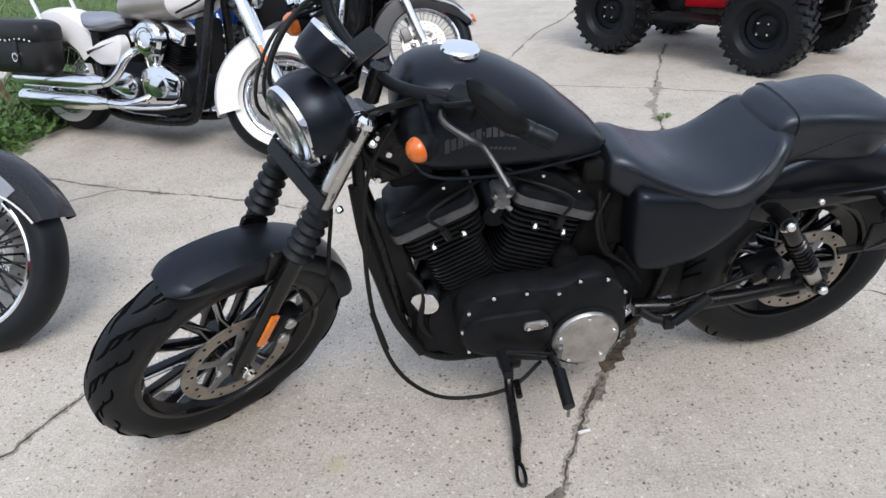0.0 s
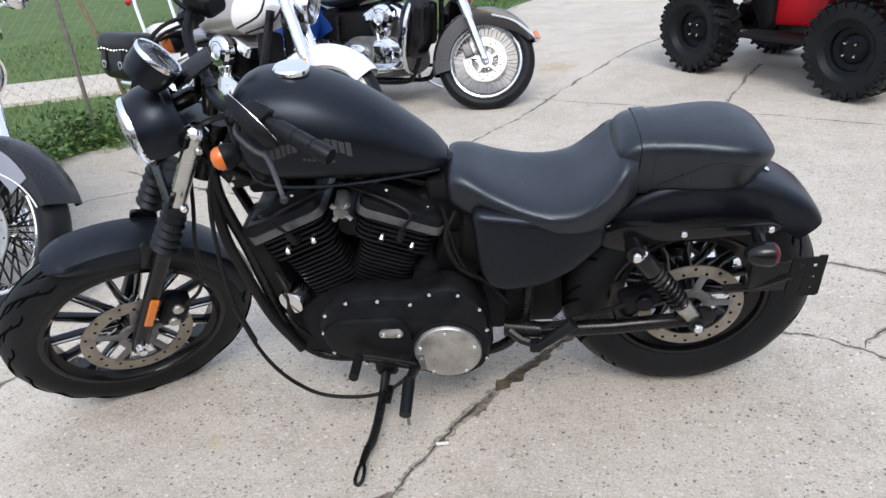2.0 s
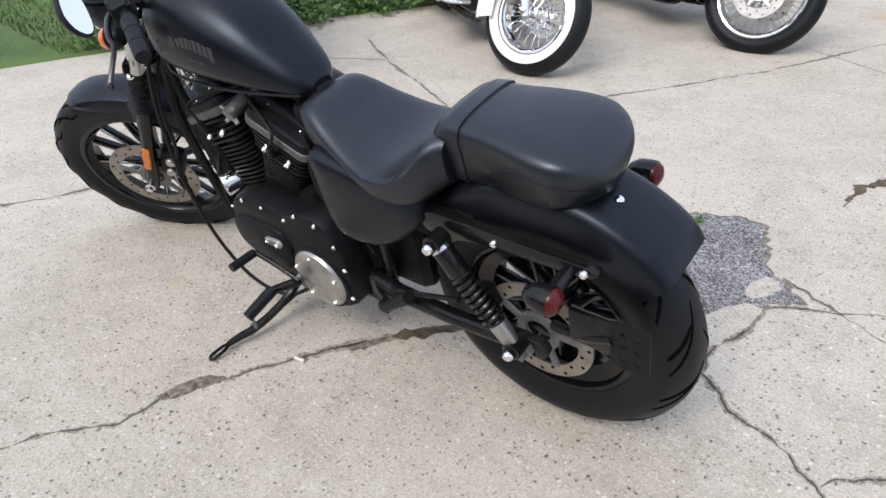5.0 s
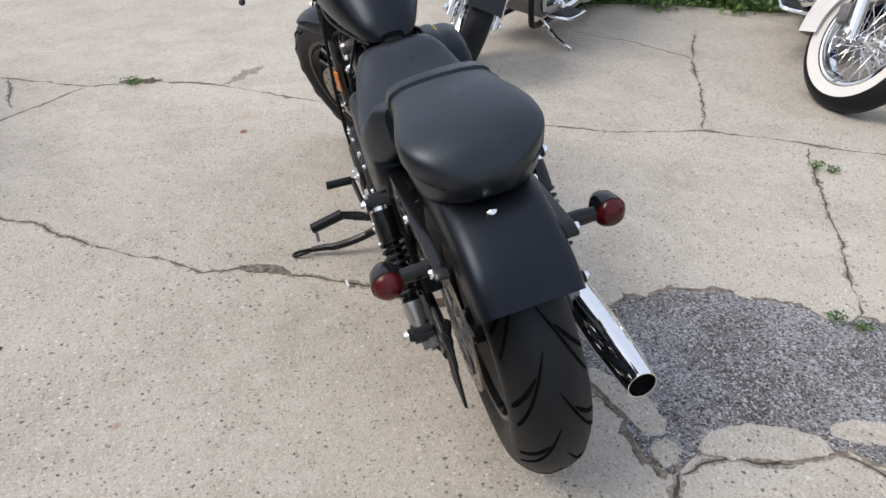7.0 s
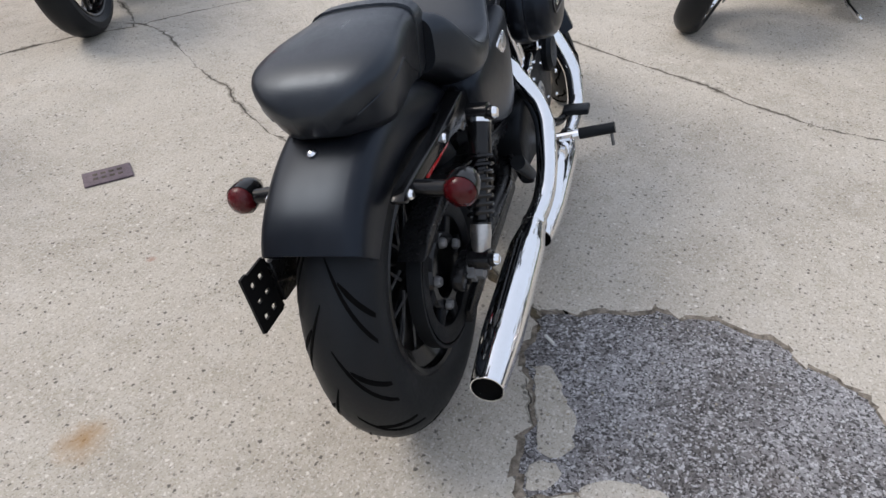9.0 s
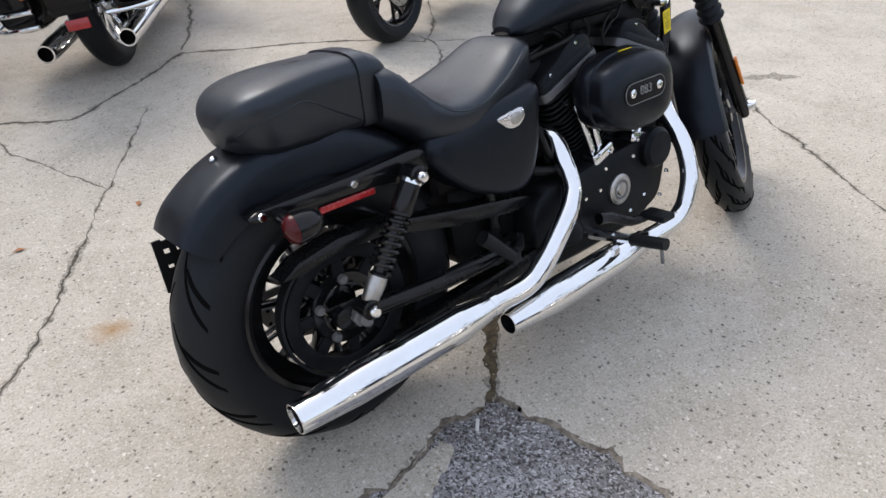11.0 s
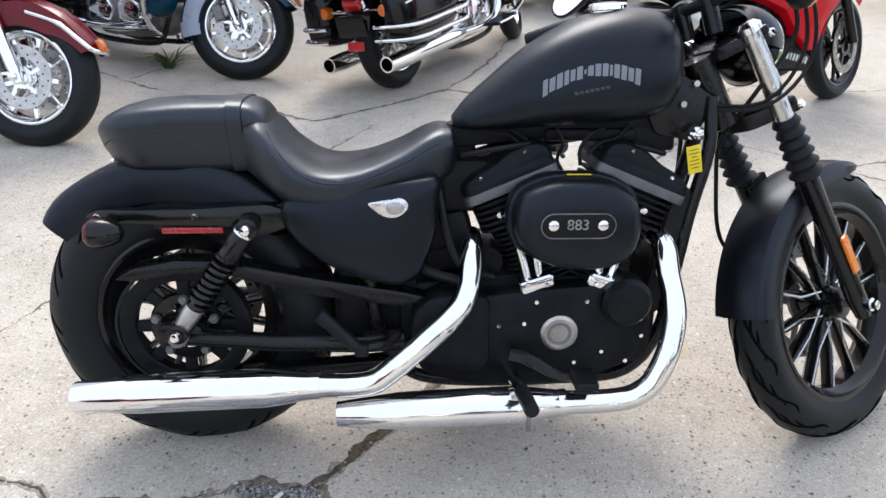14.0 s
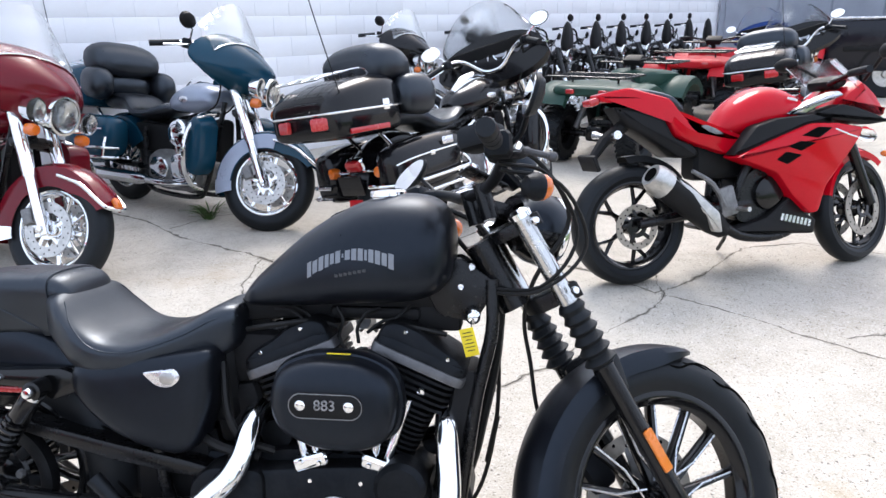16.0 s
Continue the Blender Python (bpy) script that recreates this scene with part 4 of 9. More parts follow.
    part("strap", Shape().rings([[(x + 0.05 * (0.76 - z), y, z) for x, y, z in pad_ring(x, g)] for x, g in ((0.122, -0.004), (0.125, 0.0035), (0.155, 0.0035), (0.158, -0.004))], caps=False), LEATHER, pillion, "black seat strap")
    for s in (1, -1):
        part("piping", Shape().tube([(q[0], s * q[1], q[2]) for q in (pad_ring(x)[k] for x, k in ((0.12, 3), (0.06, 4), (0.0, 5), (-0.06, 5), (-0.11, 5), (-0.135, 5)))], 0.0017, 6, bend=4), LEATHER, pillion)
    part("seat_screw", Shape().lathe([(0.0085, 0), (0.0085, 0.003), (0.005, 0.006), (0.001, 0.007)], along((-0.1485, 0.012, 0.6665), (-0.37, 0, 0.93)), 14), CHROME, pillion, "chrome seat mounting screw")

    # rear fender with tail edge
    sec = [(0.09, -0.09), (0.0915, -0.055), (0.0905, -0.034), (0.0875, -0.02), (0.082, -0.0105), (0.073, -0.0045), (0.06, -0.0012), (0.03, 0.0004)]
    sec = [(-a, b) for a, b in sec] + [(0, 0.0008)] + sec[::-1]
    fr = arc_frames(0.0, RR, 0.366, 48, 139, 26, 0.012)
    fr[-3:] = [m @ Matrix.Translation((0, -k, 0)) for m, k in zip(fr[-3:], (0.001, 0.004, 0.010))]
    fender = part("rear_fender", shell(sec, fr, 0.004, [1.0] * 22 + [0.99, 0.97, 0.94, 0.88, 0.78]), DENIM, bike, "matte black chopped rear fender", 60)

    # fender struts with bolts and shocks
    for s in (1, -1):
        o = round_outline([(0.235, 0.552), (0.243, 0.588), (0.2, 0.604), (0.05, 0.595), (-0.145, 0.593), (-0.168, 0.581), (-0.15, 0.568), (-0.02, 0.562), (0.10, 0.557), (0.15, 0.547), (0.17, 0.53)], 0.012, 3)
        strut = part("fender_strut", Shape().prism(o, 0.104 * s, 0.128 * s, XZ, 0.004), GLOSS, bike, "gloss black fender strut")
        bo = Shape()
        for x, z in ((0.052, 0.579), (-0.139, 0.580)):
            bo.bolt((x, 0.127 * s, z), (0, s, 0), 0.009, 0.008)
        part("strut_bolt", bo, CHROME, strut, "bright strut bolts")
        if s < 0:
            part("reflector_plate", Shape().box((0.16, 0.02, 0.034), pose(0.042, -0.1, 0.564), 0.004), FRAMEB, strut)
            part("side_reflector", Shape().box((0.125, 0.008, 0.014), pose(0.042, -0.1115, 0.546), 0.003), REDREF, strut, "red strip reflector")
        top, low = Vector((0.167, 0.165 * s, 0.568)), Vector((0.008, 0.165 * s, 0.342))
        d = (low - top).normalized()
        ln = (low - top).length
        shock = part("shock_absorber", Shape().lathe([(0.012, -0.012), (0.018, -0.008), (0.0225, 0.02), (0.0235, 0.075), (0.021, 0.082), (0.015, 0.085), (0.015, ln - 0.075), (0.019, ln - 0.07), (0.017, ln - 0.012), (0.013, ln + 0.012)], along(top, d), 20), GLOSS, bike, "black rear shock absorber with bright lower eye")
        coil = [top + d * (0.08 + (ln - 0.155) * k / 90) + (along(top, d).to_3x3() @ Vector((0.0225 * math.cos(k * 0.56), 0.0225 * math.sin(k * 0.56), 0))) for k in range(91)]
        part("coil_spring", Shape().tube(coil, 0.0045, 6), GLOSS, shock)
        part("shock_cap", Shape().ring([(0.016, 0.008), (0.0225, 0.010), (0.0235, 0.018), (0.016, 0.020)], along(top, d), 20), CHROME, shock, "bright upper spring collar")
        part("shock_foot", Shape().lathe([(0.0195, ln - 0.066), (0.0205, ln - 0.05), (0.0175, ln - 0.014), (0.012, ln - 0.006)], along(top, d), 18), ALU, shock, "bright lower shock sleeve")
        eye = Shape()
        for p in (top, low):
            eye.lathe([(0.021, -0.022), (0.021, 0.018), (0.014, 0.02), (0.014, 0.027), (0.001, 0.029)], along(p, (0, s, 0)), 18)
        part("shock_eye", eye, GLOSS, shock)
        nut = Shape()
        for p in (top, low):
            nut.lathe([(0.012, 0.02), (0.0125, 0.03), (0.009, 0.036), (0.001, 0.037)], along(p, (0, s, 0)), 10)
        part("shock_bolt", nut, CHROME, shock, "chrome acorn bolt")

    # turn signals and tail
    for s in (1, -1):
        stem = part("rear_turn_signal", Shape().tube([(-0.11, 0.12 * s, 0.578), (-0.108, 0.15 * s, 0.572), (-0.108, 0.185 * s, 0.57)], [0.012, 0.015, 0.013], 12, bend=3), GLOSS, bike, "black bullet turn signal with dark red lens")
        lm = along((-0.084, 0.204 * s, 0.570), (-1, 0, -0.03))
        part("signal_shell", Shape().lathe([(0.004, -0.024), (0.016, -0.018), (0.026, 0.0), (0.029, 0.022), (0.029, 0.034)], lm, 22), GLOSS, stem)
        part("signal_lens", Shape().lathe([(0.0275, 0.032), (0.027, 0.037), (0.022, 0.045), (0.012, 0.05), (0.001, 0.052)], lm, 22), REDLENS, stem)
    grid = Shape().box((0.018, 0.005, 0.115), pose(-0.264, 0.1445, 0.4525)).box((0.014, 0.0046, 0.11), pose(-0.2365, 0.1445, 0.45)).box((0.02, 0.005, 0.105), pose(-0.207, 0.1445, 0.4475))
    for z in (0.401, 0.433, 0.465, 0.497):
        grid.box((0.066, 0.0048, 0.024 if z in (0.433, 0.465) else 0.018), pose(-0.2355, 0.1445, z))
    bracket = part("plate_bracket", grid, PLASTIC, bike, "empty black slotted side-mount plate bracket")
    part("bracket_arm", Shape().tube([(-0.06, 0.12, 0.40), (-0.13, 0.135, 0.42), (-0.2, 0.142, 0.455)], 0.011, 8, bend=3).box((0.09, 0.012, 0.085), pose(-0.155, 0.138, 0.45), 0.004), FRAMEB, bracket)

    # side covers
    def domed(outline, h0, h1):
        """A cover that swells from its rim to a gently rounded face."""
        cx, cz = sum(q[0] for q in outline) / len(outline), sum(q[1] for q in outline) / len(outline)
        d = 1 if h1 > h0 else -1
        rings = [[(cx + (x - cx) * k, y, cz + (z - cz) * k) for x, z in outline] for k, y in ((1.0, h0), (1.0, h1 - 0.034 * d), (0.988, h1 - 0.024 * d), (0.96, h1 - 0.015 * d), (0.91, h1 - 0.008 * d), (0.82, h1 - 0.004 * d), (0.62, h1 - 0.0015 * d), (0.35, h1), (0.06, h1))]
        return Shape().rings(rings)
    left = round_outline([(0.535, 0.678), (0.225, 0.622), (0.226, 0.57), (0.295, 0.498), (0.365, 0.457), (0.45, 0.442), (0.508, 0.452), (0.526, 0.51)], 0.03, 6)
    part("oil_tank_cover", domed(left, 0.07, 0.154), DENIM, bike, "matte black left side cover", 75)
    right = round_outline([(0.555, 0.665), (0.232, 0.62), (0.222, 0.575), (0.248, 0.53), (0.312, 0.474), (0.40, 0.436), (0.472, 0.423), (0.514, 0.446), (0.541, 0.53)], 0.03, 6)
    oil = part("battery_cover", domed(right, -0.07, -0.155), DENIM, bike, "matte black right side cover", 75)
    part("cover_badge", Shape().prism(round_outline([(0.398, 0.612), (0.478, 0.623), (0.490, 0.603), (0.468, 0.580), (0.436, 0.580)], 0.014, 3), -0.14, -0.156, XZ, 0.003), BADGE, oil, "silver shield badge")
    part("badge_inset", Shape().prism(stadium(0.458, 0.601, 0.034, 0.026, 4), -0.15, -0.1575, XZ, 0.001), ALU, oil)

    # frame
    tubes = [[(1.10, 0.0, 0.80), (0.95, 0, 0.745), (0.72, 0, 0.70), (0.45, 0, 0.62), (0.25, 0, 0.58)]]
    for s in (1, -1):
        tubes.append([(1.135, 0.035 * s, 0.81), (1.137, 0.048 * s, 0.70), (1.108, 0.055 * s, 0.56), (1.088, 0.058 * s, 0.42), (1.062, 0.06 * s, 0.27), (0.99, 0.065 * s, 0.18), (0.85, 0.07 * s, 0.165), (0.6, 0.07 * s, 0.165), (0.48, 0.08 * s, 0.2), (0.42, 0.09 * s, 0.3), (0.4, 0.1 * s, 0.45), (0.37, 0.09 * s, 0.58)])
        tubes.append([(0.55, 0.07 * s, 0.66), (0.4, 0.09 * s, 0.6), (0.24, 0.1 * s, 0.59), (0.12, 0.1 * s, 0.585)])
    for i, t in enumerate(tubes):
        part("frame_tube", Shape().tube(t, 0.0145 if i else 0.018, 12, bend=5), FRAMEB, bike)
    neck = part("steering_head", Shape().rod((1.185, 0, 0.745), (1.105, 0, 0.885), 0.032, 18), FRAMEB, bike, "black steering head with gusset plates")
    for s in (1, -1):
        part("neck_gusset", Shape().prism(round_outline([(1.15, 0.80), (1.06, 0.86), (0.99, 0.79), (1.02, 0.73), (1.1, 0.715)], 0.015, 3), 0.026 * s, 0.04 * s, XZ, 0.003), FRAMEB, neck)
        bo = Shape()
        for x, z in ((1.093, 0.838), (1.07, 0.795), (1.098, 0.735)):
            bo.bolt((x, 0.04 * s, z), (0, s, 0), 0.009, 0.012)
        part("gusset_bolt", bo, CHROME, neck, "bright hex bolts")
    part("lock_cap", Shape().lathe([(0.016, 0), (0.016, 0.02), (0.011, 0.026), (0.001, 0.027)], along((1.098, -0.052, 0.735), (0, -1, 0)), 16), CHROME, neck)
    tagm = pose(1.092, -0.085, 0.684, 6, -14, 0)
    tag = part("key_tag", Shape().box((0.03, 0.002, 0.062), tagm, 0.0005), YELLOW, bike, "small yellow paper stock tag")
    lines = Shape()
    for i, wd in enumerate((0.018, 0.022, 0.012, 0.02, 0.021, 0.016)):
        lines.box((wd, 0.0006, 0.0016), tagm @ pose(0, -0.0014, 0.022 - 0.008 * i))
    part("tag_print", lines, INK, tag)
    part("tag_string", Shape().tube([(1.092, -0.055, 0.738), (1.094, -0.075, 0.735), (1.096, -0.085, 0.716)], 0.0012, 5), INK, tag)

    # dark inner works behind the covers
    part("battery_box", Shape().box((0.30, 0.13, 0.20), pose(0.42, 0, 0.56, 0, -6, 0), 0.02).box((0.12, 0.11, 0.13), pose(0.572, 0, 0.495, 0, -14, 0), 0.015), PLASTIC, bike)
    part("inner_fender", Shape().box((0.07, 0.12, 0.24), pose(0.395, 0, 0.40, 0, -14, 0), 0.02), PLASTIC, bike)
    part("tank_tunnel", Shape().box((0.46, 0.05, 0.055), pose(0.80, 0, 0.745, 0, -5, 0), 0.012), PLASTIC, bike)
    part("coil_pack", Shape().box((0.07, 0.07, 0.055), pose(0.60, 0.03, 0.695), 0.01).box((0.10, 0.05, 0.06), pose(1.02, 0, 0.72), 0.01), PLASTIC, bike)
    part("front_cover", Shape().box((0.05, 0.13, 0.30), pose(1.06, 0, 0.47, 0, 10, 0), 0.012).box((0.09, 0.15, 0.16), pose(1.005, 0, 0.27), 0.02), PLASTIC, bike)
    part("tray", Shape().box((0.2, 0.14, 0.2), pose(0.42, 0, 0.36), 0.03), PLASTIC, bike)
    part("upper_box", Shape().box((0.14, 0.1, 0.12), pose(0.60, 0, 0.62), 0.02), PLASTIC, bike)
    part("gearbox", Shape().box((0.16, 0.15, 0.17), pose(0.53, 0, 0.33), 0.03), SATIN, bike)
    # swingarm, belt and guards
    for s in (1, -1):
        sw = Shape().tube([(0.47, 0.1 * s, 0.285), (0.38, 0.118 * s, 0.287), (0.2, 0.125 * s, 0.295), (-0.02, 0.128 * s, 0.316)], [0.025, 0.022, 0.02, 0.019], 12)
        arm = part("swingarm", sw, FRAMEB, bike, "black swingarm leg")
        part("axle_plate", Shape().prism(stadium(0.0, 0.321, 0.10, 0.05), 0.118 * s, 0.14 * s, XZ, 0.004), FRAMEB, arm)
        part("axle_nut", Shape().lathe([(0.022, 0), (0.022, 0.014), (0.016, 0.016), (0.016, 0.03), (0.001, 0.031)], along((0, 0.14 * s, 0.321), (0, s, 0)), 6), CASTING, arm)
    guard = [(-0.13, 0.44), (-0.09, 0.465), (0.0, 0.482), (0.09, 0.478), (0.17, 0.462), (0.3, 0.435), (0.47, 0.405), (0.53, 0.39), (0.53, 0.365), (0.46, 0.37), (0.3, 0.395), (0.2, 0.42), (0.1, 0.447), (0.0, 0.452), (-0.09, 0.435)]
    part("belt_guard", Shape().prism(guard, -0.065, -0.118, XZ, 0.005), FRAMEB, bike, "black upper belt guard")
    belt = [(0.0 + 0.144 * math.cos(a), -0.085, RR + 0.144 * math.sin(a)) for a in np.linspace(math.pi * 0.47, math.pi * 1.53, 30)]
    belt = [(0.55, -0.085, 0.375)] + belt + [(0.55, -0.085, 0.235)]
    part("drive_belt", shell([(-0.014, 0.0), (0.014, 0.0)], [along(p, Vector(belt[min(i + 1, len(belt) - 1)]) - Vector(belt[max(i - 1, 0)]), (1, 0, 0.01)) for i, p in enumerate(belt)], 0.006), RUBBER, bike)
    part("lower_guard", Shape().prism([(0.02, 0.17), (0.5, 0.2), (0.5, 0.245), (0.1, 0.215), (0.02, 0.2)], -0.07, -0.112, XZ, 0.004), FRAMEB, bike)
    # rear caliper and brake line on the left
    cal = part("rear_caliper", Shape().box((0.095, 0.05, 0.06), pose(0.135, 0.105, 0.375, 0, 28, 0), 0.012).lathe([(0.022, 0), (0.022, 0.012), (0.018, 0.016), (0.001, 0.017)], along((0.125, 0.13, 0.38), (0, 1, 0)), 16), SATIN, bike, "black rear brake caliper")
    part("brake_rod", Shape().tube([(0.17, 0.135, 0.375), (0.28, 0.14, 0.345), (0.38, 0.14, 0.315)], 0.006, 8), FRAMEB, cal)
    return bike, tank_body


def engine(bike):
    # crankcase core
    core = round_outline([(0.50, 0.20), (0.62, 0.16), (0.9, 0.165), (1.0, 0.22), (1.01, 0.36), (0.93, 0.42), (0.7, 0.43), (0.52, 0.40)], 0.04, 4)
    case = part("crankcase", Shape().prism(core, -0.085, 0.085, XZ), SATIN, bike, "black crinkle-finish crankcase")
    # primary cover on the left
    prim = round_outline([(0.95, 0.36), (0.925, 0.425), (0.82, 0.452), (0.70, 0.437), (0.63, 0.468), (0.56, 0.457), (0.515, 0.39), (0.503, 0.28), (0.525, 0.19), (0.58, 0.16), (0.68, 0.168), (0.82, 0.205), (0.93, 0.255)], 0.045, 4)
    pc = part("primary_cover", Shape().prism(prim, 0.075, 0.155, XZ, 0.022), SATIN, bike, "black crinkle-finish primary cover")
    bulge = round_outline([(0.94, 0.35), (0.90, 0.385), (0.72, 0.385), (0.70, 0.30), (0.74, 0.235), (0.85, 0.24), (0.93, 0.28)], 0.04, 4)
    part("primary_bulge", Shape().prism(bulge, 0.15, 0.168, XZ, 0.014), SATIN, pc)
    dm = along((0.62, 0.148, 0.266), (0, 1, 0))
    part("derby_cover", Shape().lathe([(0.088, 0), (0.088, 0.016), (0.084, 0.022), (0.07, 0.026), (0.001, 0.028)], dm, 48), ALU, pc, "polished round clutch cover")
    part("derby_ring", Shape().ring([(0.087, 0.0), (0.099, 0.0), (0.097, 0.012), (0.087, 0.014)], dm, 48), SATIN, pc)
    bo = Shape()
    for i in range(5):
        a = 2 * math.pi * i / 5 + 0.3
        bo.bolt((0.62 + 0.074 * math.cos(a), 0.172, 0.266 + 0.074 * math.sin(a)), (0, 1, 0), 0.0065, 0.006)
    part("derby_bolt", bo, CHROME, pc)
    part("inspection_plate", Shape().prism(stadium(0.757, 0.345, 0.062, 0.025, 6), 0.16, 0.176, XZ, 0.002), ALU, pc, "small oval inspection plate")
    bo = Shape()
    for x, z in ((0.935, 0.34), (0.92, 0.4), (0.86, 0.438), (0.78, 0.44), (0.7, 0.425), (0.65, 0.455), (0.58, 0.448), (0.53, 0.4), (0.516, 0.33), (0.522, 0.23), (0.92, 0.27), (0.84, 0.225), (0.757 - 0.02, 0.345), (0.757 + 0.02, 0.345)):
        bo.bolt((x, 0.15 if z != 0.345 else 0.175, z), (0, 1, 0), 0.0065, 0.008)
    part("cover_bolt", bo, CHROME, pc, "bright socket bolts")
    # cam cover on the right
    cam_o = round_outline([(0.53, 0.405), (0.66, 0.40), (0.74, 0.41), (0.88, 0.42), (0.99, 0.415), (1.02, 0.35), (0.985, 0.235), (0.9, 0.205), (0.74, 0.205), (0.64, 0.225), (0.525, 0.25)], 0.03, 4)
    cc = part("cam_cover", Shape().prism(cam_o, -0.08, -0.135, XZ, 0.01), SATIN, bike, "black crinkle-finish cam cover")
    spro = round_outline([(0.66, 0.405), (0.53, 0.405), (0.49, 0.36), (0.49, 0.27), (0.54, 0.235), (0.66, 0.22)], 0.03, 4)
    part("sprocket_cover", Shape().prism(spro, -0.08, -0.148, XZ, 0.012), SATIN, bike, "black sprocket cover")
    tm = along((0.813, -0.134, 0.312), (0, -1, 0))
    part("timer_cover", Shape().lathe([(0.041, 0), (0.041, 0.006), (0.034, 0.01), (0.016, 0.008), (0.014, 0.011), (0.001, 0.0115)], tm, 36), ALU, cc, "round machined timer cover")
    part("timer_ring", Shape().ring([(0.018, 0.008), (0.026, 0.0105), (0.027, 0.009), (0.019, 0.006)], tm, 30), CASTING, cc)
    gm = along((0.955, -0.13, 0.385), (0, -1, 0))
    part("gear_housing", Shape().lathe([(0.055, -0.03), (0.055, 0.02), (0.045, 0.032), (0.001, 0.034)], gm, 28), SATIN, cc)
    bo = Shape()
    for x, z in ((0.56, 0.38), (0.68, 0.33), (0.735, 0.335), (0.76, 0.385), (0.87, 0.385), (0.925, 0.37), (0.91, 0.265), (0.85, 0.24), (0.765, 0.24), (0.99, 0.31), (0.96, 0.25), (0.92, 0.405), (0.99, 0.405), (0.985, 0.35)):
        bo.bolt((x, -0.134 if x < 0.915 else -0.15, z), (0, -1, 0), 0.006, 0.007)
    part("cover_bolt", bo, CHROME, cc)
    # two finned cylinders in a V
    crank = Vector((0.835, 0, 0.315))
    for name, lean_deg in (("front", 22.5), ("rear", -22.5)):
        base = Matrix.Translation(crank + Vector((0.016 if lean_deg > 0 else 0.0, 0, 0))) @ Matrix.Rotation(radians(lean_deg), 4, "Y")
        cyl = part("cylinder", fin_block(0.078, 0.082, 0.15, 12, 0.08).move(base @ Matrix.Translation((0, 0, 0.105))), SATIN, bike, "black finned engine cylinder")
        part("cylinder_head", fin_block(0.096, 0.088, 0.072, 5).move(base @ Matrix.Translation((0, 0, 0.26))), SATIN, cyl)
        o = round_outline([(-0.108, -0.098), (0.108, -0.098), (0.108, 0.098), (-0.108, 0.098)], 0.03, 4)
        part("rocker_band", Shape().prism(o, 0.333, 0.354, base, 0.003), BANDGREY, cyl, "machined grey rocker box edge")
        out = 1 if lean_deg > 0 else -1
        o2 = round_outline([(-0.104 * out, 0.354), (-0.102 * out, 0.394), (-0.075 * out, 0.411), (-0.02 * out, 0.412), (0.02 * out, 0.397), (0.07 * out, 0.390), (0.1 * out, 0.376), (0.105 * out, 0.354)], 0.02, 3)
        part("rocker_cover", Shape().prism(o2, 0.0, 0.06, base @ XZ, 0.014).prism(o2, 0.0, -0.09, base @ XZ, 0.016).prism(round_outline([(-0.104, -0.094), (0.104, -0.094), (0.104, 0.094), (-0.104, 0.094)], 0.03, 4), 0.353, 0.378, base, 0.012), SATIN, cyl, "black humped rocker cover")
        bo = Shape()
        for x, z in ((-0.05 * out, 0.398), (0.055 * out, 0.38)):
            for y in (-1, 1):
                bo.bolt(base @ Vector((x, 0.058 if y > 0 else -0.088, z)), base.to_3x3() @ Vector((0, y, 0)), 0.005, 0.004)
        for x in (-0.045, 0.03):
            bo.lathe([(0.009, 0), (0.009, 0.012), (0.006, 0.018), (0.001, 0.018)], base @ along((x, 0.088, 0.29), (0, 1, -0.4)), 10)
            bo.lathe([(0.008, 0), (0.008, 0.008), (0.001, 0.01)], base @ along((x, -0.088, 0.295), (0, -1, -0.3)), 10)
        part("head_bolt", bo, CHROME, cyl, "bright head bolts")
        part("spark_plug_cap", Shape().tube([base @ Vector((-0.01, 0.09, 0.30)), base @ Vector((-0.012, 0.115, 0.31)), base @ Vector((-0.01, 0.118, 0.34))], 0.009, 8, bend=3), CABLE, cyl)
        part("plug_wire", Shape().tube([base @ Vector((-0.01, 0.118, 0.34)), base @ Vector((-0.005, 0.11, 0.39)), (0.84, 0.05, 0.725)], 0.004, 6, bend=5), CABLE, cyl)
    # intake between the cylinders with a bright bracket on the left
    part("intake", Shape().rod((0.835, -0.12, 0.60), (0.835, 0.05, 0.60), 0.03, 14), SATIN, bike, "black intake body")
    mount = part("engine_mount", Shape().rod((0.835, 0.05, 0.69), (0.835, 0.11, 0.675), 0.018, 12), CASTING, bike, "bare metal upper engine mount with fasteners")
    for a in range(4):
        q = radians(45 + 90 * a)
        part("mount_arm", Shape().tube([(0.835, 0.1, 0.675), (0.835 + 0.03 * math.cos(q), 0.105, 0.675 + 0.03 * math.sin(q))], 0.006, 6), ALU, mount)
    # air cleaner on the right
    base = round_outline([(0.681, 0.577), (0.697, 0.64), (0.768, 0.671), (0.885, 0.671), (0.952, 0.636), (0.969, 0.572), (0.956, 0.50), (0.895, 0.469), (0.785, 0.470), (0.70, 0.512)], 0.06, 4)
    rings = []
    for k, y in ((0.84, -0.105), (0.97, -0.112), (1.0, -0.126), (1.0, -0.142), (0.975, -0.152), (0.935, -0.154), (0.925, -0.162), (0.93, -0.178), (0.9, -0.196), (0.82, -0.209), (0.68, -0.2155), (0.35, -0.218), (0.05, -0.2185)):
        rings.append([(0.828 + (x - 0.828) * k, y, 0.575 + (z - 0.575) * k) for x, z in base])
    air = part("air_cleaner", Shape().rings(rings), DENIM, bike, "matte black oval air cleaner cover")
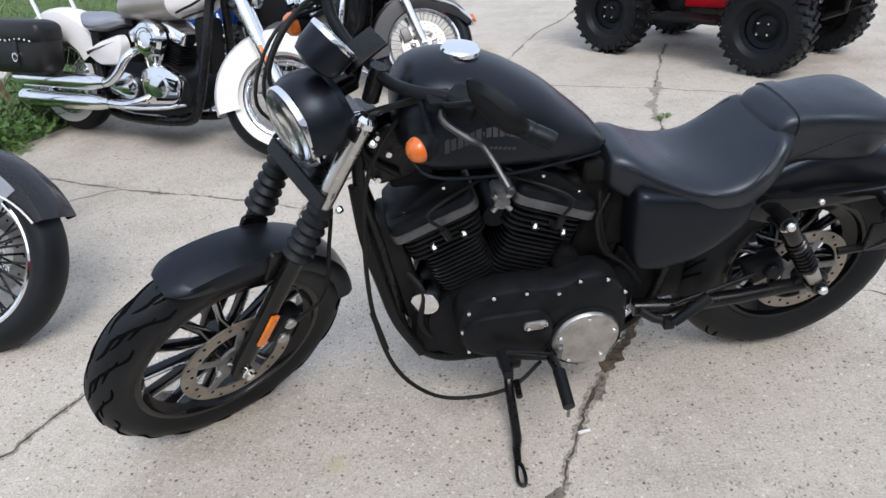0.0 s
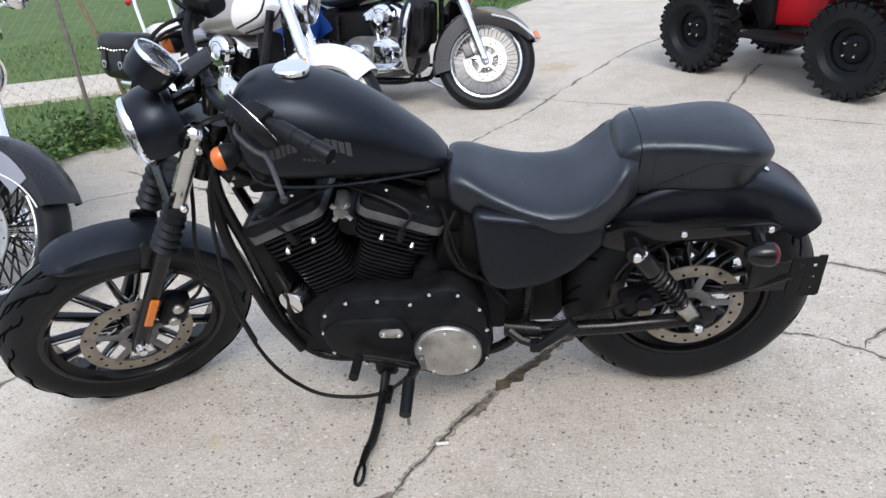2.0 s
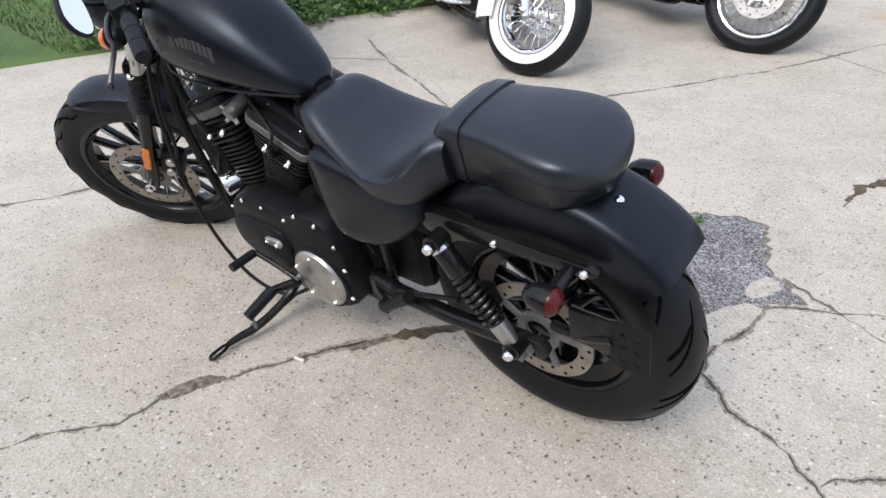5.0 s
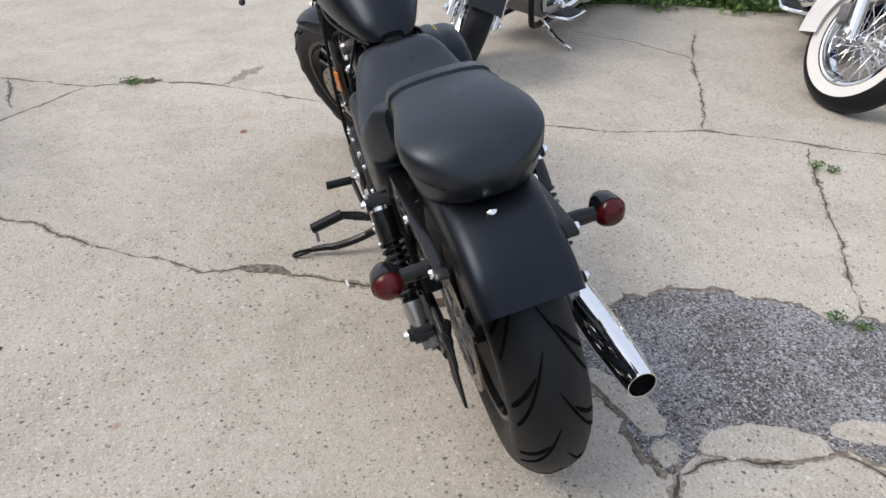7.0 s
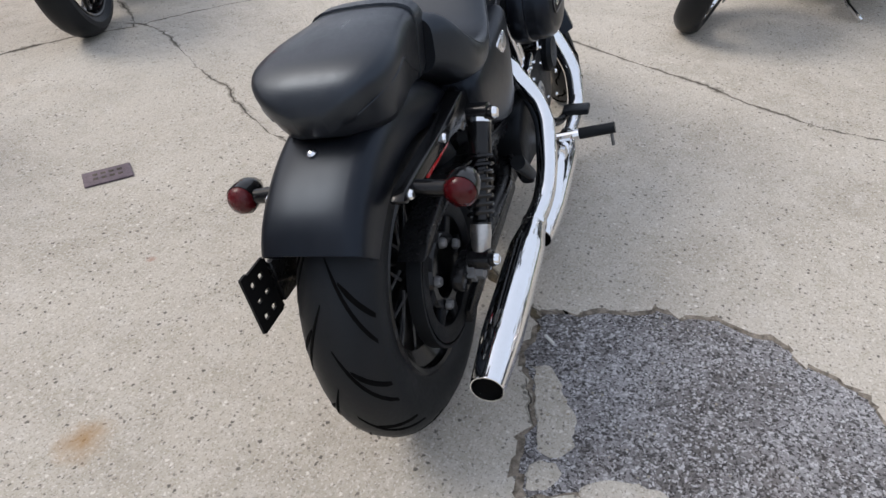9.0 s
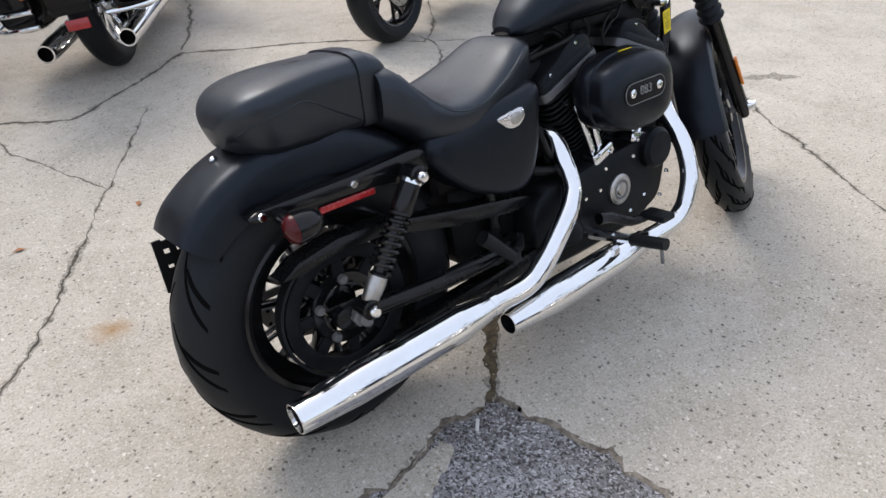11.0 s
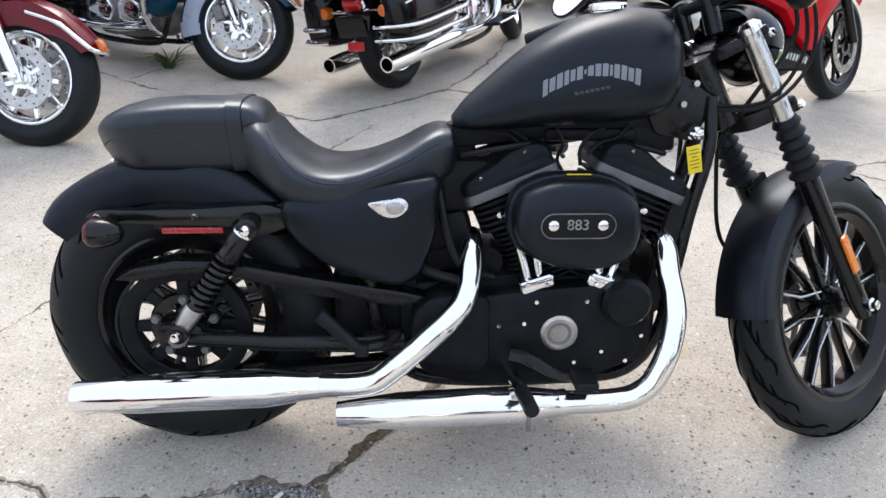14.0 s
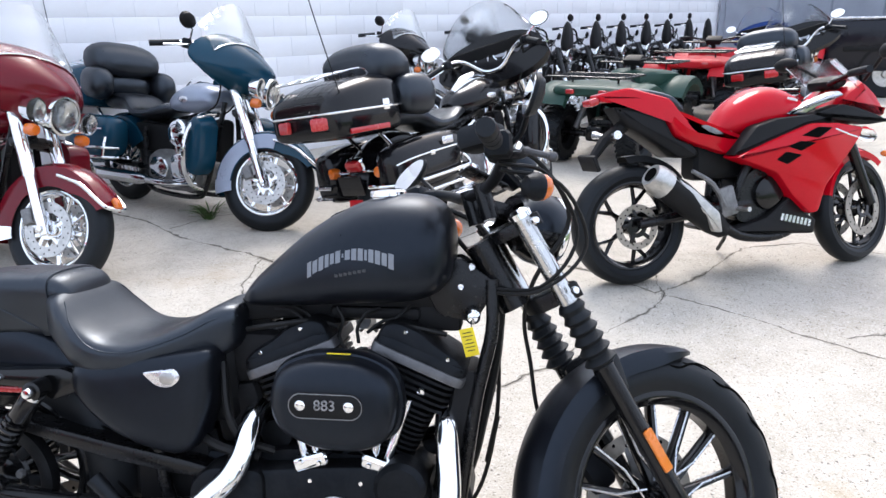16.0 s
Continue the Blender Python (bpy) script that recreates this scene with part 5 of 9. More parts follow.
    part("air_plate", Shape().prism(stadium(0.819, 0.579, 0.152, 0.055, 7), -0.2, -0.2205, XZ, 0.002), PLASTIC, air, "black number plate inset")
    part("plate_rim", Shape().tube([(x, -0.2205, z) for x, z in stadium(0.819, 0.579, 0.148, 0.05, 7)] + [(stadium(0.819, 0.579, 0.148, 0.05, 7)[0][0], -0.2205, stadium(0.819, 0.579, 0.148, 0.05, 7)[0][1])], 0.0012, 6), CASTING, air)
    sc = Shape()
    for x in (0.769, 0.867):
        sc.lathe([(0.0105, 0), (0.0105, 0.004), (0.006, 0.006), (0.001, 0.006)], along((x, -0.22, 0.581), (0, -1, 0)), 14)
    part("plate_screw", sc, CHROME, air, "chrome plate screws")
    txt = bpy.data.curves.new("883", "FONT")
    txt.body, txt.size, txt.extrude, txt.align_x, txt.align_y = "883", 0.03, 0.0012, "CENTER", "CENTER"
    to = new("number_lettering", txt)
    dg = bpy.context.evaluated_depsgraph_get()
    me = bpy.data.meshes.new_from_object(to.evaluated_get(dg))
    bpy.data.objects.remove(to)
    me.materials.clear()
    me.materials.append(BADGENUM)
    me.transform(Matrix.Translation((0.818, -0.2218, 0.581)) @ Matrix.Rotation(math.pi / 2, 4, "X"))
    lt = new("number_lettering", me)
    lt.parent = air
    part("air_filter", Shape().prism(stadium(0.825, 0.588, 0.24, 0.15, 7), -0.09, -0.112, XZ), RUBBER, air)
    part("yellow_sticker", Shape().box((0.05, 0.012, 0.002), pose(0.83, -0.15, 0.668), 0.0005), YELLOW, air)
    # pushrod tubes and tappet blocks
    for x0, x1 in ((0.725, 0.745), (0.765, 0.772), (0.895, 0.893), (0.945, 0.92)):
        part("pushrod_tube", Shape().tube([(x0 - (0.02 if x0 < 0.83 else -0.02), -0.1, 0.56), (x1, -0.115, 0.42)], 0.0095, 12), CHROME, bike, "chrome pushrod tube")
    for x, a in ((0.76, -18), (0.907, 18)):
        tb = part("tappet_block", Shape().box((0.075, 0.045, 0.03), pose(x, -0.115, 0.425, 0, a, 0), 0.006), CHROME, bike, "chrome tappet block")
        part("tappet_bolt", Shape().bolt((x - 0.02, -0.137, 0.425), (0, -1, 0), 0.006, 0.006).bolt((x + 0.02, -0.137, 0.425), (0, -1, 0), 0.006, 0.006), CHROME, tb)
    # oil filter at the front left
    fl = Vector((1.016, 0.10, 0.405))
    part("horn_cover", Shape().lathe([(0.034, -0.045), (0.036, 0.0), (0.034, 0.006), (0.001, 0.01)], along(fl, (0.35, 1, -0.05)), 28), CHROME, bike, "small round chrome horn cover")
    part("regulator", Shape().box((0.035, 0.11, 0.09), pose(1.075, 0, 0.36, 0, -12, 0), 0.006), SATIN, bike)
    part("oil_filter", Shape().lathe([(0.036, 0), (0.038, 0.01), (0.038, 0.07), (0.03, 0.085), (0.001, 0.086)], along((0.97, 0.0, 0.28), (1, 0, -0.1)), 22), GLOSS, bike, "black oil filter")
    part("front_harness", Shape().tube([(1.15, 0.05, 0.73), (1.14, 0.08, 0.60), (1.115, 0.085, 0.47), (1.085, 0.085, 0.34), (1.03, 0.085, 0.22)], 0.014, 8, bend=5).tube([(1.06, 0.05, 0.48), (1.02, 0.1, 0.44), (1.03, 0.1, 0.34), (1.0, 0.08, 0.26)], 0.007, 7, bend=5), CABLE, bike)
    part("rear_harness", Shape().tube([(0.60, 0.08, 0.66), (0.585, 0.085, 0.55), (0.56, 0.09, 0.48), (0.5, 0.09, 0.42), (0.46, 0.09, 0.36)], 0.006, 8, bend=5).tube([(0.57, 0.07, 0.64), (0.6, 0.09, 0.58), (0.58, 0.1, 0.5), (0.54, 0.1, 0.46)], 0.006, 7, bend=5), CABLE, bike)
    part("starter", Shape().rod((0.66, -0.06, 0.45), (0.66, 0.09, 0.45), 0.035, 16).box((0.09, 0.08, 0.05), pose(0.57, 0.0, 0.45), 0.012), SATIN, bike)
    part("right_hose", Shape().tube([(0.55, -0.08, 0.62), (0.57, -0.11, 0.52), (0.6, -0.11, 0.46), (0.67, -0.1, 0.43)], 0.009, 8, bend=5).tube([(0.5, -0.1, 0.46), (0.56, -0.12, 0.44), (0.64, -0.11, 0.42)], 0.011, 8, bend=5).tube([(0.6, -0.06, 0.69), (0.68, -0.09, 0.71), (0.75, -0.07, 0.715), (0.8, -0.05, 0.70)], 0.006, 7, bend=5).tube([(0.88, -0.04, 0.70), (0.96, -0.07, 0.71), (1.04, -0.05, 0.69)], 0.006, 7, bend=5), CABLE, bike)

    # exhausts: chrome header with a heat shield joint, tapered muffler, hollow tip
    def exhaust(path, r, muff, tip_r, label):
        ex = part("exhaust_pipe", Shape().tube(path, r, 20, bend=7), CHROME, bike, label)
        (x0, y0, z0), (x1, y1, z1) = muff
        a, bq = Vector((x0, y0, z0)), Vector((x1, y1, z1))
        ln = (bq - a).length
        fm = along(a, bq - a)
        mf = part("muffler", Shape().lathe([(r, -0.012), (r + 0.002, 0), (0.038, 0.075), (0.0405, 0.1), (0.0405, ln - 0.13), (tip_r + 0.001, ln - 0.003), (tip_r, ln), (tip_r - 0.002, ln), (tip_r - 0.003, ln - 0.012)], fm, 28, caps=False), CHROME, ex, "polished chrome tapered muffler")
        part("muffler_core", Shape().lathe([(tip_r - 0.003, ln - 0.012), (tip_r - 0.004, ln - 0.06), (0.001, ln - 0.062)], fm, 24), RECESS_SHADE, ex)
        part("pipe_clamp", Shape().ring([(r, -0.012), (r + 0.004, -0.012), (r + 0.004, 0.006), (r, 0.006)], fm, 28), CHROME, ex)
        return ex
    exhaust([(0.622, -0.05, 0.507), (0.622, -0.08, 0.503), (0.6205, -0.108, 0.484), (0.615, -0.134, 0.443), (0.608, -0.153, 0.419), (0.595, -0.172, 0.395), (0.571, -0.188, 0.372), (0.54, -0.2, 0.346), (0.474, -0.208, 0.289), (0.44, -0.208, 0.26), (0.415, -0.206, 0.241), (0.385, -0.204, 0.2315), (0.35, -0.202, 0.2285), (0.32, -0.2, 0.2285), (0.27, -0.2, 0.2285)], 0.0255, ((0.285, -0.2, 0.2285), (-0.205, -0.203, 0.216)), 0.031, "bent chrome rear exhaust header")
    exhaust([(1.042, -0.05, 0.506), (1.044, -0.075, 0.503), (1.047, -0.097, 0.482), (1.052, -0.117, 0.436), (1.058, -0.148, 0.384), (1.055, -0.17, 0.340), (1.038, -0.193, 0.284), (1.012, -0.2, 0.224), (0.988, -0.2, 0.198), (0.956, -0.2, 0.183), (0.905, -0.2, 0.1765), (0.85, -0.2, 0.1755), (0.8, -0.2, 0.175)], 0.0255, ((0.81, -0.2, 0.175), (0.33, -0.2, 0.16)), 0.026, "bent chrome front exhaust header")

    # wiring looped between tank and rocker covers
    for y, path in ((-0.055, ((0.70, 0.742), (0.735, 0.722), (0.755, 0.695), (0.75, 0.66))), (-0.062, ((0.66, 0.735), (0.70, 0.73), (0.735, 0.70), (0.745, 0.665))), (-0.05, ((0.80, 0.745), (0.815, 0.715), (0.805, 0.68), (0.82, 0.65))), (-0.058, ((0.90, 0.748), (0.87, 0.735), (0.85, 0.705), (0.852, 0.67))), (-0.045, ((0.96, 0.75), (0.93, 0.722), (0.90, 0.715), (0.868, 0.69))), (0.05, ((0.72, 0.742), (0.76, 0.715), (0.80, 0.71), (0.84, 0.735)))):
        part("control_cable", Shape().tube([(x, y + 0.012 * math.sin(20 * x), z) for x, z in path], 0.0042, 6, bend=4), CABLE, bike)
    # added filler block that darkens the see-through gap under the tank
    part("coil_pack", Shape().box((0.2, 0.05, 0.028), pose(0.88, -0.01, 0.728), 0.008), PLASTIC, bike)

    # controls
    def peg(s):
        pg = part("foot_peg", Shape().tube([(0.716, 0.25 * s, 0.235 if s < 0 else 0.258), (0.72, 0.345 * s, 0.245 if s < 0 else 0.239)], [0.016, 0.0165, 0.015], 14), RUBBER, bike, "black rubber foot peg")
        part("peg_mount", Shape().tube([(0.70, 0.10 * s, 0.225), (0.71, 0.18 * s, 0.228), (0.716, 0.255 * s, 0.236 if s < 0 else 0.257)], [0.018, 0.014, 0.012], 10), FRAMEB if s > 0 else CHROME, pg)
        part("peg_feeler", Shape().tube([(0.716, 0.335 * s, 0.235), (0.716, 0.338 * s, 0.195)], 0.0045, 8), CASTING, pg)
        return pg
    peg(1)
    peg(-1)
    sh = part("shift_lever", Shape().tube([(0.70, 0.178, 0.235), (0.78, 0.184, 0.268), (0.847, 0.188, 0.288)], 0.007, 8), FRAMEB, bike, "black gear shift lever")
    part("shift_peg", Shape().rod((0.847, 0.19, 0.287), (0.849, 0.268, 0.292), 0.0125, 12), RUBBER, sh)
    part("shift_knuckle", Shape().box((0.02, 0.02, 0.06), pose(0.69, 0.165, 0.24), 0.004).bolt((0.69, 0.175, 0.255), (0, 1, 0), 0.008, 0.01), CASTING, sh)
    br = part("brake_pedal", Shape().tube([(0.70, -0.16, 0.275), (0.74, -0.165, 0.265), (0.80, -0.18, 0.235), (0.845, -0.2, 0.238)], [0.016, 0.015, 0.012, 0.011], 10, bend=4), FRAMEB, bike, "black rear brake pedal")
    part("pedal_pad", Shape().box((0.05, 0.075, 0.018), pose(0.85, -0.225, 0.245), 0.005), RUBBER, br)
    part("passenger_peg", Shape().tube([(0.30, -0.185, 0.385), (0.375, -0.19, 0.312)], [0.017, 0.017, 0.013], 14).box((0.03, 0.03, 0.03), pose(0.385, -0.18, 0.303), 0.006), RUBBER, bike, "folded rubber passenger peg")
    part("passenger_peg_mount", Shape().tube([(0.46, -0.12, 0.31), (0.43, -0.15, 0.30), (0.385, -0.17, 0.30)], 0.013, 8), FRAMEB, bike)
    part("passenger_peg", Shape().tube([(0.30, 0.16, 0.345), (0.385, 0.165, 0.275)], [0.017, 0.017, 0.013], 14).box((0.03, 0.03, 0.03), pose(0.395, 0.155, 0.268), 0.006), RUBBER, bike, "folded rubber passenger peg")
    part("passenger_peg_mount", Shape().tube([(0.46, 0.12, 0.29), (0.43, 0.14, 0.275), (0.395, 0.15, 0.268)], 0.012, 8), FRAMEB, bike)
    # kickstand, down on the left
    st = part("kickstand", Shape().tube([(0.80, 0.10, 0.165), (0.811, 0.15, 0.120), (0.819, 0.23, 0.098), (0.828, 0.30, 0.092), (0.838, 0.335, 0.094), (0.845, 0.375, 0.096)], [0.015, 0.013, 0.0125, 0.0125, 0.011, 0.009], 10, bend=4), FRAMEB, bike, "black steel kickstand folded down")
    part("stand_foot", Shape().tube([(0.845, 0.37, 0.095), (0.837, 0.392, 0.096), (0.839, 0.425, 0.0945), (0.848, 0.437, 0.0945), (0.857, 0.425, 0.0945), (0.853, 0.392, 0.096), (0.845, 0.37, 0.095)], 0.0048, 8, bend=4), FRAMEB, st)
    part("stand_bracket", Shape().box((0.06, 0.05, 0.05), pose(0.80, 0.1, 0.165), 0.01).rod((0.79, 0.15, 0.125), (0.795, 0.2, 0.12), 0.009, 8), FRAMEB, st)


def front_end(bike):
    S = STEER
    for s in (1, -1):
        y = 0.082 * s
        leg = part("fork_leg", Shape().tube([fork(-0.035, y), fork(0.02, y), fork(0.1, y), fork(0.37, y)], [0.017, 0.0235, 0.0215, 0.0225], 18).move(S), GLOSS, bike, "black fork lower leg")
        p0, p1 = fork(0.355, y), fork(0.505, y)
        ln = (p1 - p0).length
        prof = [(0.026, 0)]
        for i in range(6):
            h = ln * i / 6
            k = 0.0365 - 0.0013 * i
            prof += [(0.0245, h + 0.002), (k, h + ln * 0.07), (k, h + ln * 0.085), (0.0245, h + ln * 0.16)]
        prof += [(0.0235, ln)]
        part("fork_gaiter", Shape().lathe(prof, S @ along(p0, p1 - p0), 24), RUBBER, leg, "ribbed black rubber fork gaiter")
        part("fork_tube", Shape().rod(fork(0.5, y), fork(0.71, y), 0.0208, 20).move(S), TUBE, leg, "satin silver fork tube")
        part("fork_cap", Shape().lathe([(0.026, 0), (0.026, 0.012), (0.016, 0.02), (0.001, 0.021)], S @ along(fork(0.71, y), AXIS), 16), CHROME, leg)
        part("fork_reflector", Shape().box((0.022, 0.008, 0.1), S @ lay(fork(0.145, y + 0.026 * s)), 0.003), AMBER, leg, "amber strip reflector")
        part("axle_cap", Shape().lathe([(0.016, 0), (0.016, 0.012), (0.011, 0.014), (0.011, 0.024), (0.001, 0.025)], S @ along(fork(0, y + 0.02 * s), (0, s, 0)), 12), CHROME, leg)
    part("front_axle", Shape().rod(fork(0, -0.11), fork(0, 0.11), 0.011, 12).move(S), CASTING, bike)
    # triple clamps
    lowc = part("lower_clamp", Shape().prism(round_outline([(-0.045, -0.03), (0.03, -0.115), (0.03, 0.115), (-0.045, 0.03)], 0.02, 3), -0.018, 0.018, S @ lay(fork(0.525, 0)), 0.006), FRAMEB, bike, "black lower fork clamp")
    upc = part("upper_clamp", Shape().prism(round_outline([(-0.05, -0.035), (0.03, -0.115), (0.03, 0.115), (-0.05, 0.035)], 0.02, 3), -0.014, 0.014, S @ lay(fork(0.695, 0)), 0.005), FRAMEB, bike, "black upper fork clamp")
    bo = Shape()
    for s in (1, -1):
        bo.bolt(S @ fork(0.695, 0.122 * s), S.to_3x3() @ Vector((0, s, 0)), 0.009, 0.01)
        bo.bolt(S @ fork(0.53, 0.125 * s), S.to_3x3() @ Vector((0, s, 0)), 0.009, 0.01)
    part("clamp_bolt", bo, CHROME, upc, "bright pinch bolts")
    # front fender
    sec = [(-0.062, -0.05), (-0.064, -0.022), (-0.056, -0.006), (-0.03, 0.002), (0, 0.005), (0.03, 0.002), (0.056, -0.006), (0.064, -0.022), (0.062, -0.05)]
    fr = [S @ m for m in arc_frames(AX, AZ, 0.344, 73.5, 179, 44)]
    fr = [m @ Matrix.Diagonal((w, 1, 1, 1)) for m, w in zip(fr, [0.55, 0.76, 0.88, 0.95, 0.985] + [1.0] * 40)]
    fen = part("front_fender", shell(sec, fr, 0.0035, [0.2, 0.3, 0.4, 0.5, 0.6, 0.7, 0.79, 0.87, 0.93, 0.97] + [1.0] * 35), DENIM, bike, "matte black front fender")
    for s in (1, -1):
        part("fender_brace", Shape().prism(round_outline([(AX - 0.13, AZ + 0.335), (AX - 0.19, AZ + 0.30), (AX - 0.16, AZ + 0.24), (AX - 0.10, AZ + 0.25)], 0.015, 3), 0.055 * s, 0.068 * s, XZ, 0.003).move(S), FRAMEB, fen)
    # front caliper on the left
    cal = part("front_caliper", Shape().box((0.07, 0.055, 0.10), S @ lay(fork(0.12, 0.07, -0.07)), 0.014), SATIN, bike, "dark cast front brake caliper")
    cb = Shape()
    for k in (0.095, 0.145):
        cb.lathe([(0.016, 0), (0.016, 0.006), (0.013, 0.01), (0.001, 0.011)], S @ along(fork(k, 0.097, -0.07), (0, 1, 0)), 16)
    part("caliper_piston", cb, ALU, cal)
    # headlight with eyebrow visor
    hd = Vector((1.0, 0, -0.12)).normalized()
    hc = Vector((1.275, 0, 0.912))
    hm = S @ along(hc, hd)
    lamp = part("headlight", Shape().lathe([(0.02, -0.085), (0.055, -0.078), (0.072, -0.05), (0.08, -0.01), (0.082, 0.0)], hm, 36), GLOSS, bike, "black headlight bucket with chrome trim ring")
    part("trim_ring", Shape().ring([(0.0775, -0.004), (0.0825, -0.006), (0.083, 0.002), (0.081, 0.007), (0.0785, 0.006)], hm, 40), CHROME, lamp)
    part("reflector_bowl", Shape().lathe([(0.012, -0.06), (0.045, -0.045), (0.075, 0.0)], hm, 32, caps=False), CHROME, lamp)
    part("bulb_shield", Shape().lathe([(0.012, -0.05), (0.014, -0.02), (0.012, -0.012), (0.001, -0.01)], hm, 14), CHROME, lamp)
    lens = part("headlight_lens", Shape().lathe([(0.077, 0.006), (0.07, 0.016), (0.045, 0.025), (0.02, 0.029), (0.001, 0.03)], hm, 36), CLEAR, lamp, "clear headlight lens")
    lens.visible_shadow = False
    vis = []
    for i in range(13):
        t = i / 12
        x = -0.10 + 0.105 * t
        rr = 0.07 + 0.022 * math.sin(math.pi * min(1, t * 0.75 + 0.12))
        m = S @ along(hc + hd * x, hd)
        vis.append([m @ Vector((rr * 1.04 * math.cos(a), rr * (0.94 if t > 0.15 else 0.8) * math.sin(a), 0)) for a in np.linspace(-0.25, math.pi + 0.25, 20)] + [m @ Vector(((rr - 0.006) * 1.04 * math.cos(a), (rr - 0.006) * 0.94 * math.sin(a), 0)) for a in np.linspace(math.pi + 0.25, -0.25, 20)])
    part("headlight_visor", Shape().rings(vis), DENIM, lamp, "matte black headlight eyebrow visor")
    part("headlight_bracket", Shape().box((0.09, 0.03, 0.035), S @ pose(1.17, 0, 0.955, 0, 10, 0), 0.008), FRAMEB, lamp)
    # speedometer
    sd = Vector((-0.80, 0, 0.60)).normalized()
    sc0 = Vector((1.173, 0, 1.074))
    sm = S @ along(sc0, sd)
    speedo = part("speedometer", Shape().lathe([(0.02, -0.066), (0.044, -0.058), (0.05, -0.04), (0.0515, -0.002)], sm, 32), DENIM, bike, "round speedometer in a matte black cup")
    part("speedometer_bezel", Shape().ring([(0.0475, -0.002), (0.0525, -0.004), (0.0525, 0.003), (0.0505, 0.006), (0.0475, 0.004)], sm, 40), CHROME, speedo)
    part("dial", Shape().lathe([(0.046, -0.004), (0.046, -0.002), (0.001, -0.002)], sm, 32), DIAL, speedo)
    ticks = Shape()
    for i in range(17):
        a = radians(-40 + 260 * i / 16)
        ticks.box((0.008, 0.0016, 0.0006), sm @ Matrix.Rotation(a, 4, "Z") @ Matrix.Translation((0.037, 0, -0.0014)))
    ticks.box((0.034, 0.0018, 0.0008), sm @ Matrix.Rotation(radians(215), 4, "Z") @ Matrix.Translation((0.014, 0, -0.0009)))
    part("dial_ticks", ticks, WHITEWALL, speedo)
    gl = part("dial_glass", Shape().lathe([(0.046, 0.003), (0.03, 0.0055), (0.001, 0.0065)], sm, 32, caps=False), CLEAR, speedo)
    gl.visible_shadow = False
    part("gauge_bracket", Shape().box((0.10, 0.062, 0.008), S @ pose(1.118, 0, 1.026, 0, 22, 0), 0.004), FRAMEB, speedo)
    bo = Shape()
    for x, y in ((1.088, 0.02), (1.088, -0.02), (1.135, 0.022), (1.135, -0.022)):
        bo.bolt(S @ Vector((x, y, 1.022 - (x - 1.118) * 0.4)), S.to_3x3() @ Vector((0.37, 0, 0.93)), 0.006, 0.006)
    part("bracket_bolt", bo, CHROME, speedo)
    # risers and bar
    for s in (1, -1):
        part("handlebar_riser", Shape().rod((1.115, 0.035 * s, 0.93), (1.095, 0.035 * s, 1.005), 0.018, 14).move(S), FRAMEB, bike)
    half = [(1.095, 0.0, 0.990), (1.100, 0.07, 0.995), (1.094, 0.14, 1.018), (1.062, 0.2, 1.032), (1.015, 0.265, 1.024), (0.955, 0.365, 1.009)]
    path = [(x, -y, z) for x, y, z in half[:0:-1]] + half
    bar = part("handlebar", Shape().tube(path, 0.0125, 14, m=S, bend=4), SATIN, bike, "black drag handlebar")
    for s in (1, -1):
        a, b = Vector((1.015, 0.265 * s, 1.024)), Vector((0.947, 0.377 * s, 1.006))
        d = (b - a)
        ln = d.length
        grip = part("grip", Shape().lathe([(0.017, 0), (0.0185, 0.006), (0.0185, ln * 0.33), (0.0172, ln * 0.34), (0.0172, ln * 0.36), (0.0185, ln * 0.37), (0.0185, ln * 0.66), (0.0172, ln * 0.67), (0.0172, ln * 0.69), (0.0185, ln * 0.7), (0.0185, ln - 0.008), (0.0165, ln), (0.001, ln + 0.001)], S @ along(a, d), 20), RUBBER, bar, "ribbed black rubber grip")
        c = Vector((1.045, 0.225 * s, 1.03))
        sw = part("switch_housing", Shape().box((0.052, 0.05, 0.058), S @ along(c, d), 0.012), SATIN, bar, "black switch housing")
        btn = Shape()
        for k in (-0.012, 0.012):
            btn.box((0.012, 0.008, 0.012), S @ along(c + Vector((-0.024, 0, 0.012)) + d.normalized() * k, d), 0.002)
        part("switch_button", btn, PLASTIC, sw)
        # lever
        lv = [(1.068, 0.20 * s, 1.02), (1.09, 0.23 * s, 1.013), (1.072, 0.287 * s, 1.004), (1.056, 0.312 * s, 0.994), (1.059, 0.39 * s, 0.962)]
        lever = part("lever", Shape().tube(lv, [0.009, 0.008, 0.0065, 0.006, 0.0055], 8, m=S, bend=4).ball((0.009, 0.009, 0.009), S @ Matrix.Translation((1.059, 0.394 * s, 0.96)), 10), LEVER, bar, "dark grey clutch lever" if s > 0 else "dark grey brake lever")
        part("lever_perch", Shape().box((0.05, 0.045, 0.03), S @ pose(1.072, 0.19 * s, 1.022, 0, 0, -30 * s), 0.008), SATIN, lever)
        if s < 0:
            part("brake_reservoir", Shape().box((0.06, 0.085, 0.05), S @ pose(1.03, -0.185, 1.055, 0, 0, 28), 0.014), SATIN, lever, "black brake fluid reservoir")
        # mirror
        mc = Vector((1.062, 0.325 * s, 1.095 if s < 0 else 1.11))
        long = Vector((-0.042, 0.089 * s, -0.05)).normalized()
        nrm = Vector((-0.93, -0.12 * s, 0.2)).normalized()
        nrm = (nrm - long * nrm.dot(long)).normalized()
        mm = Matrix((long, nrm.cross(long), nrm)).transposed().to_4x4()
        mm.translation = mc
        mm = S @ mm
        shp = []
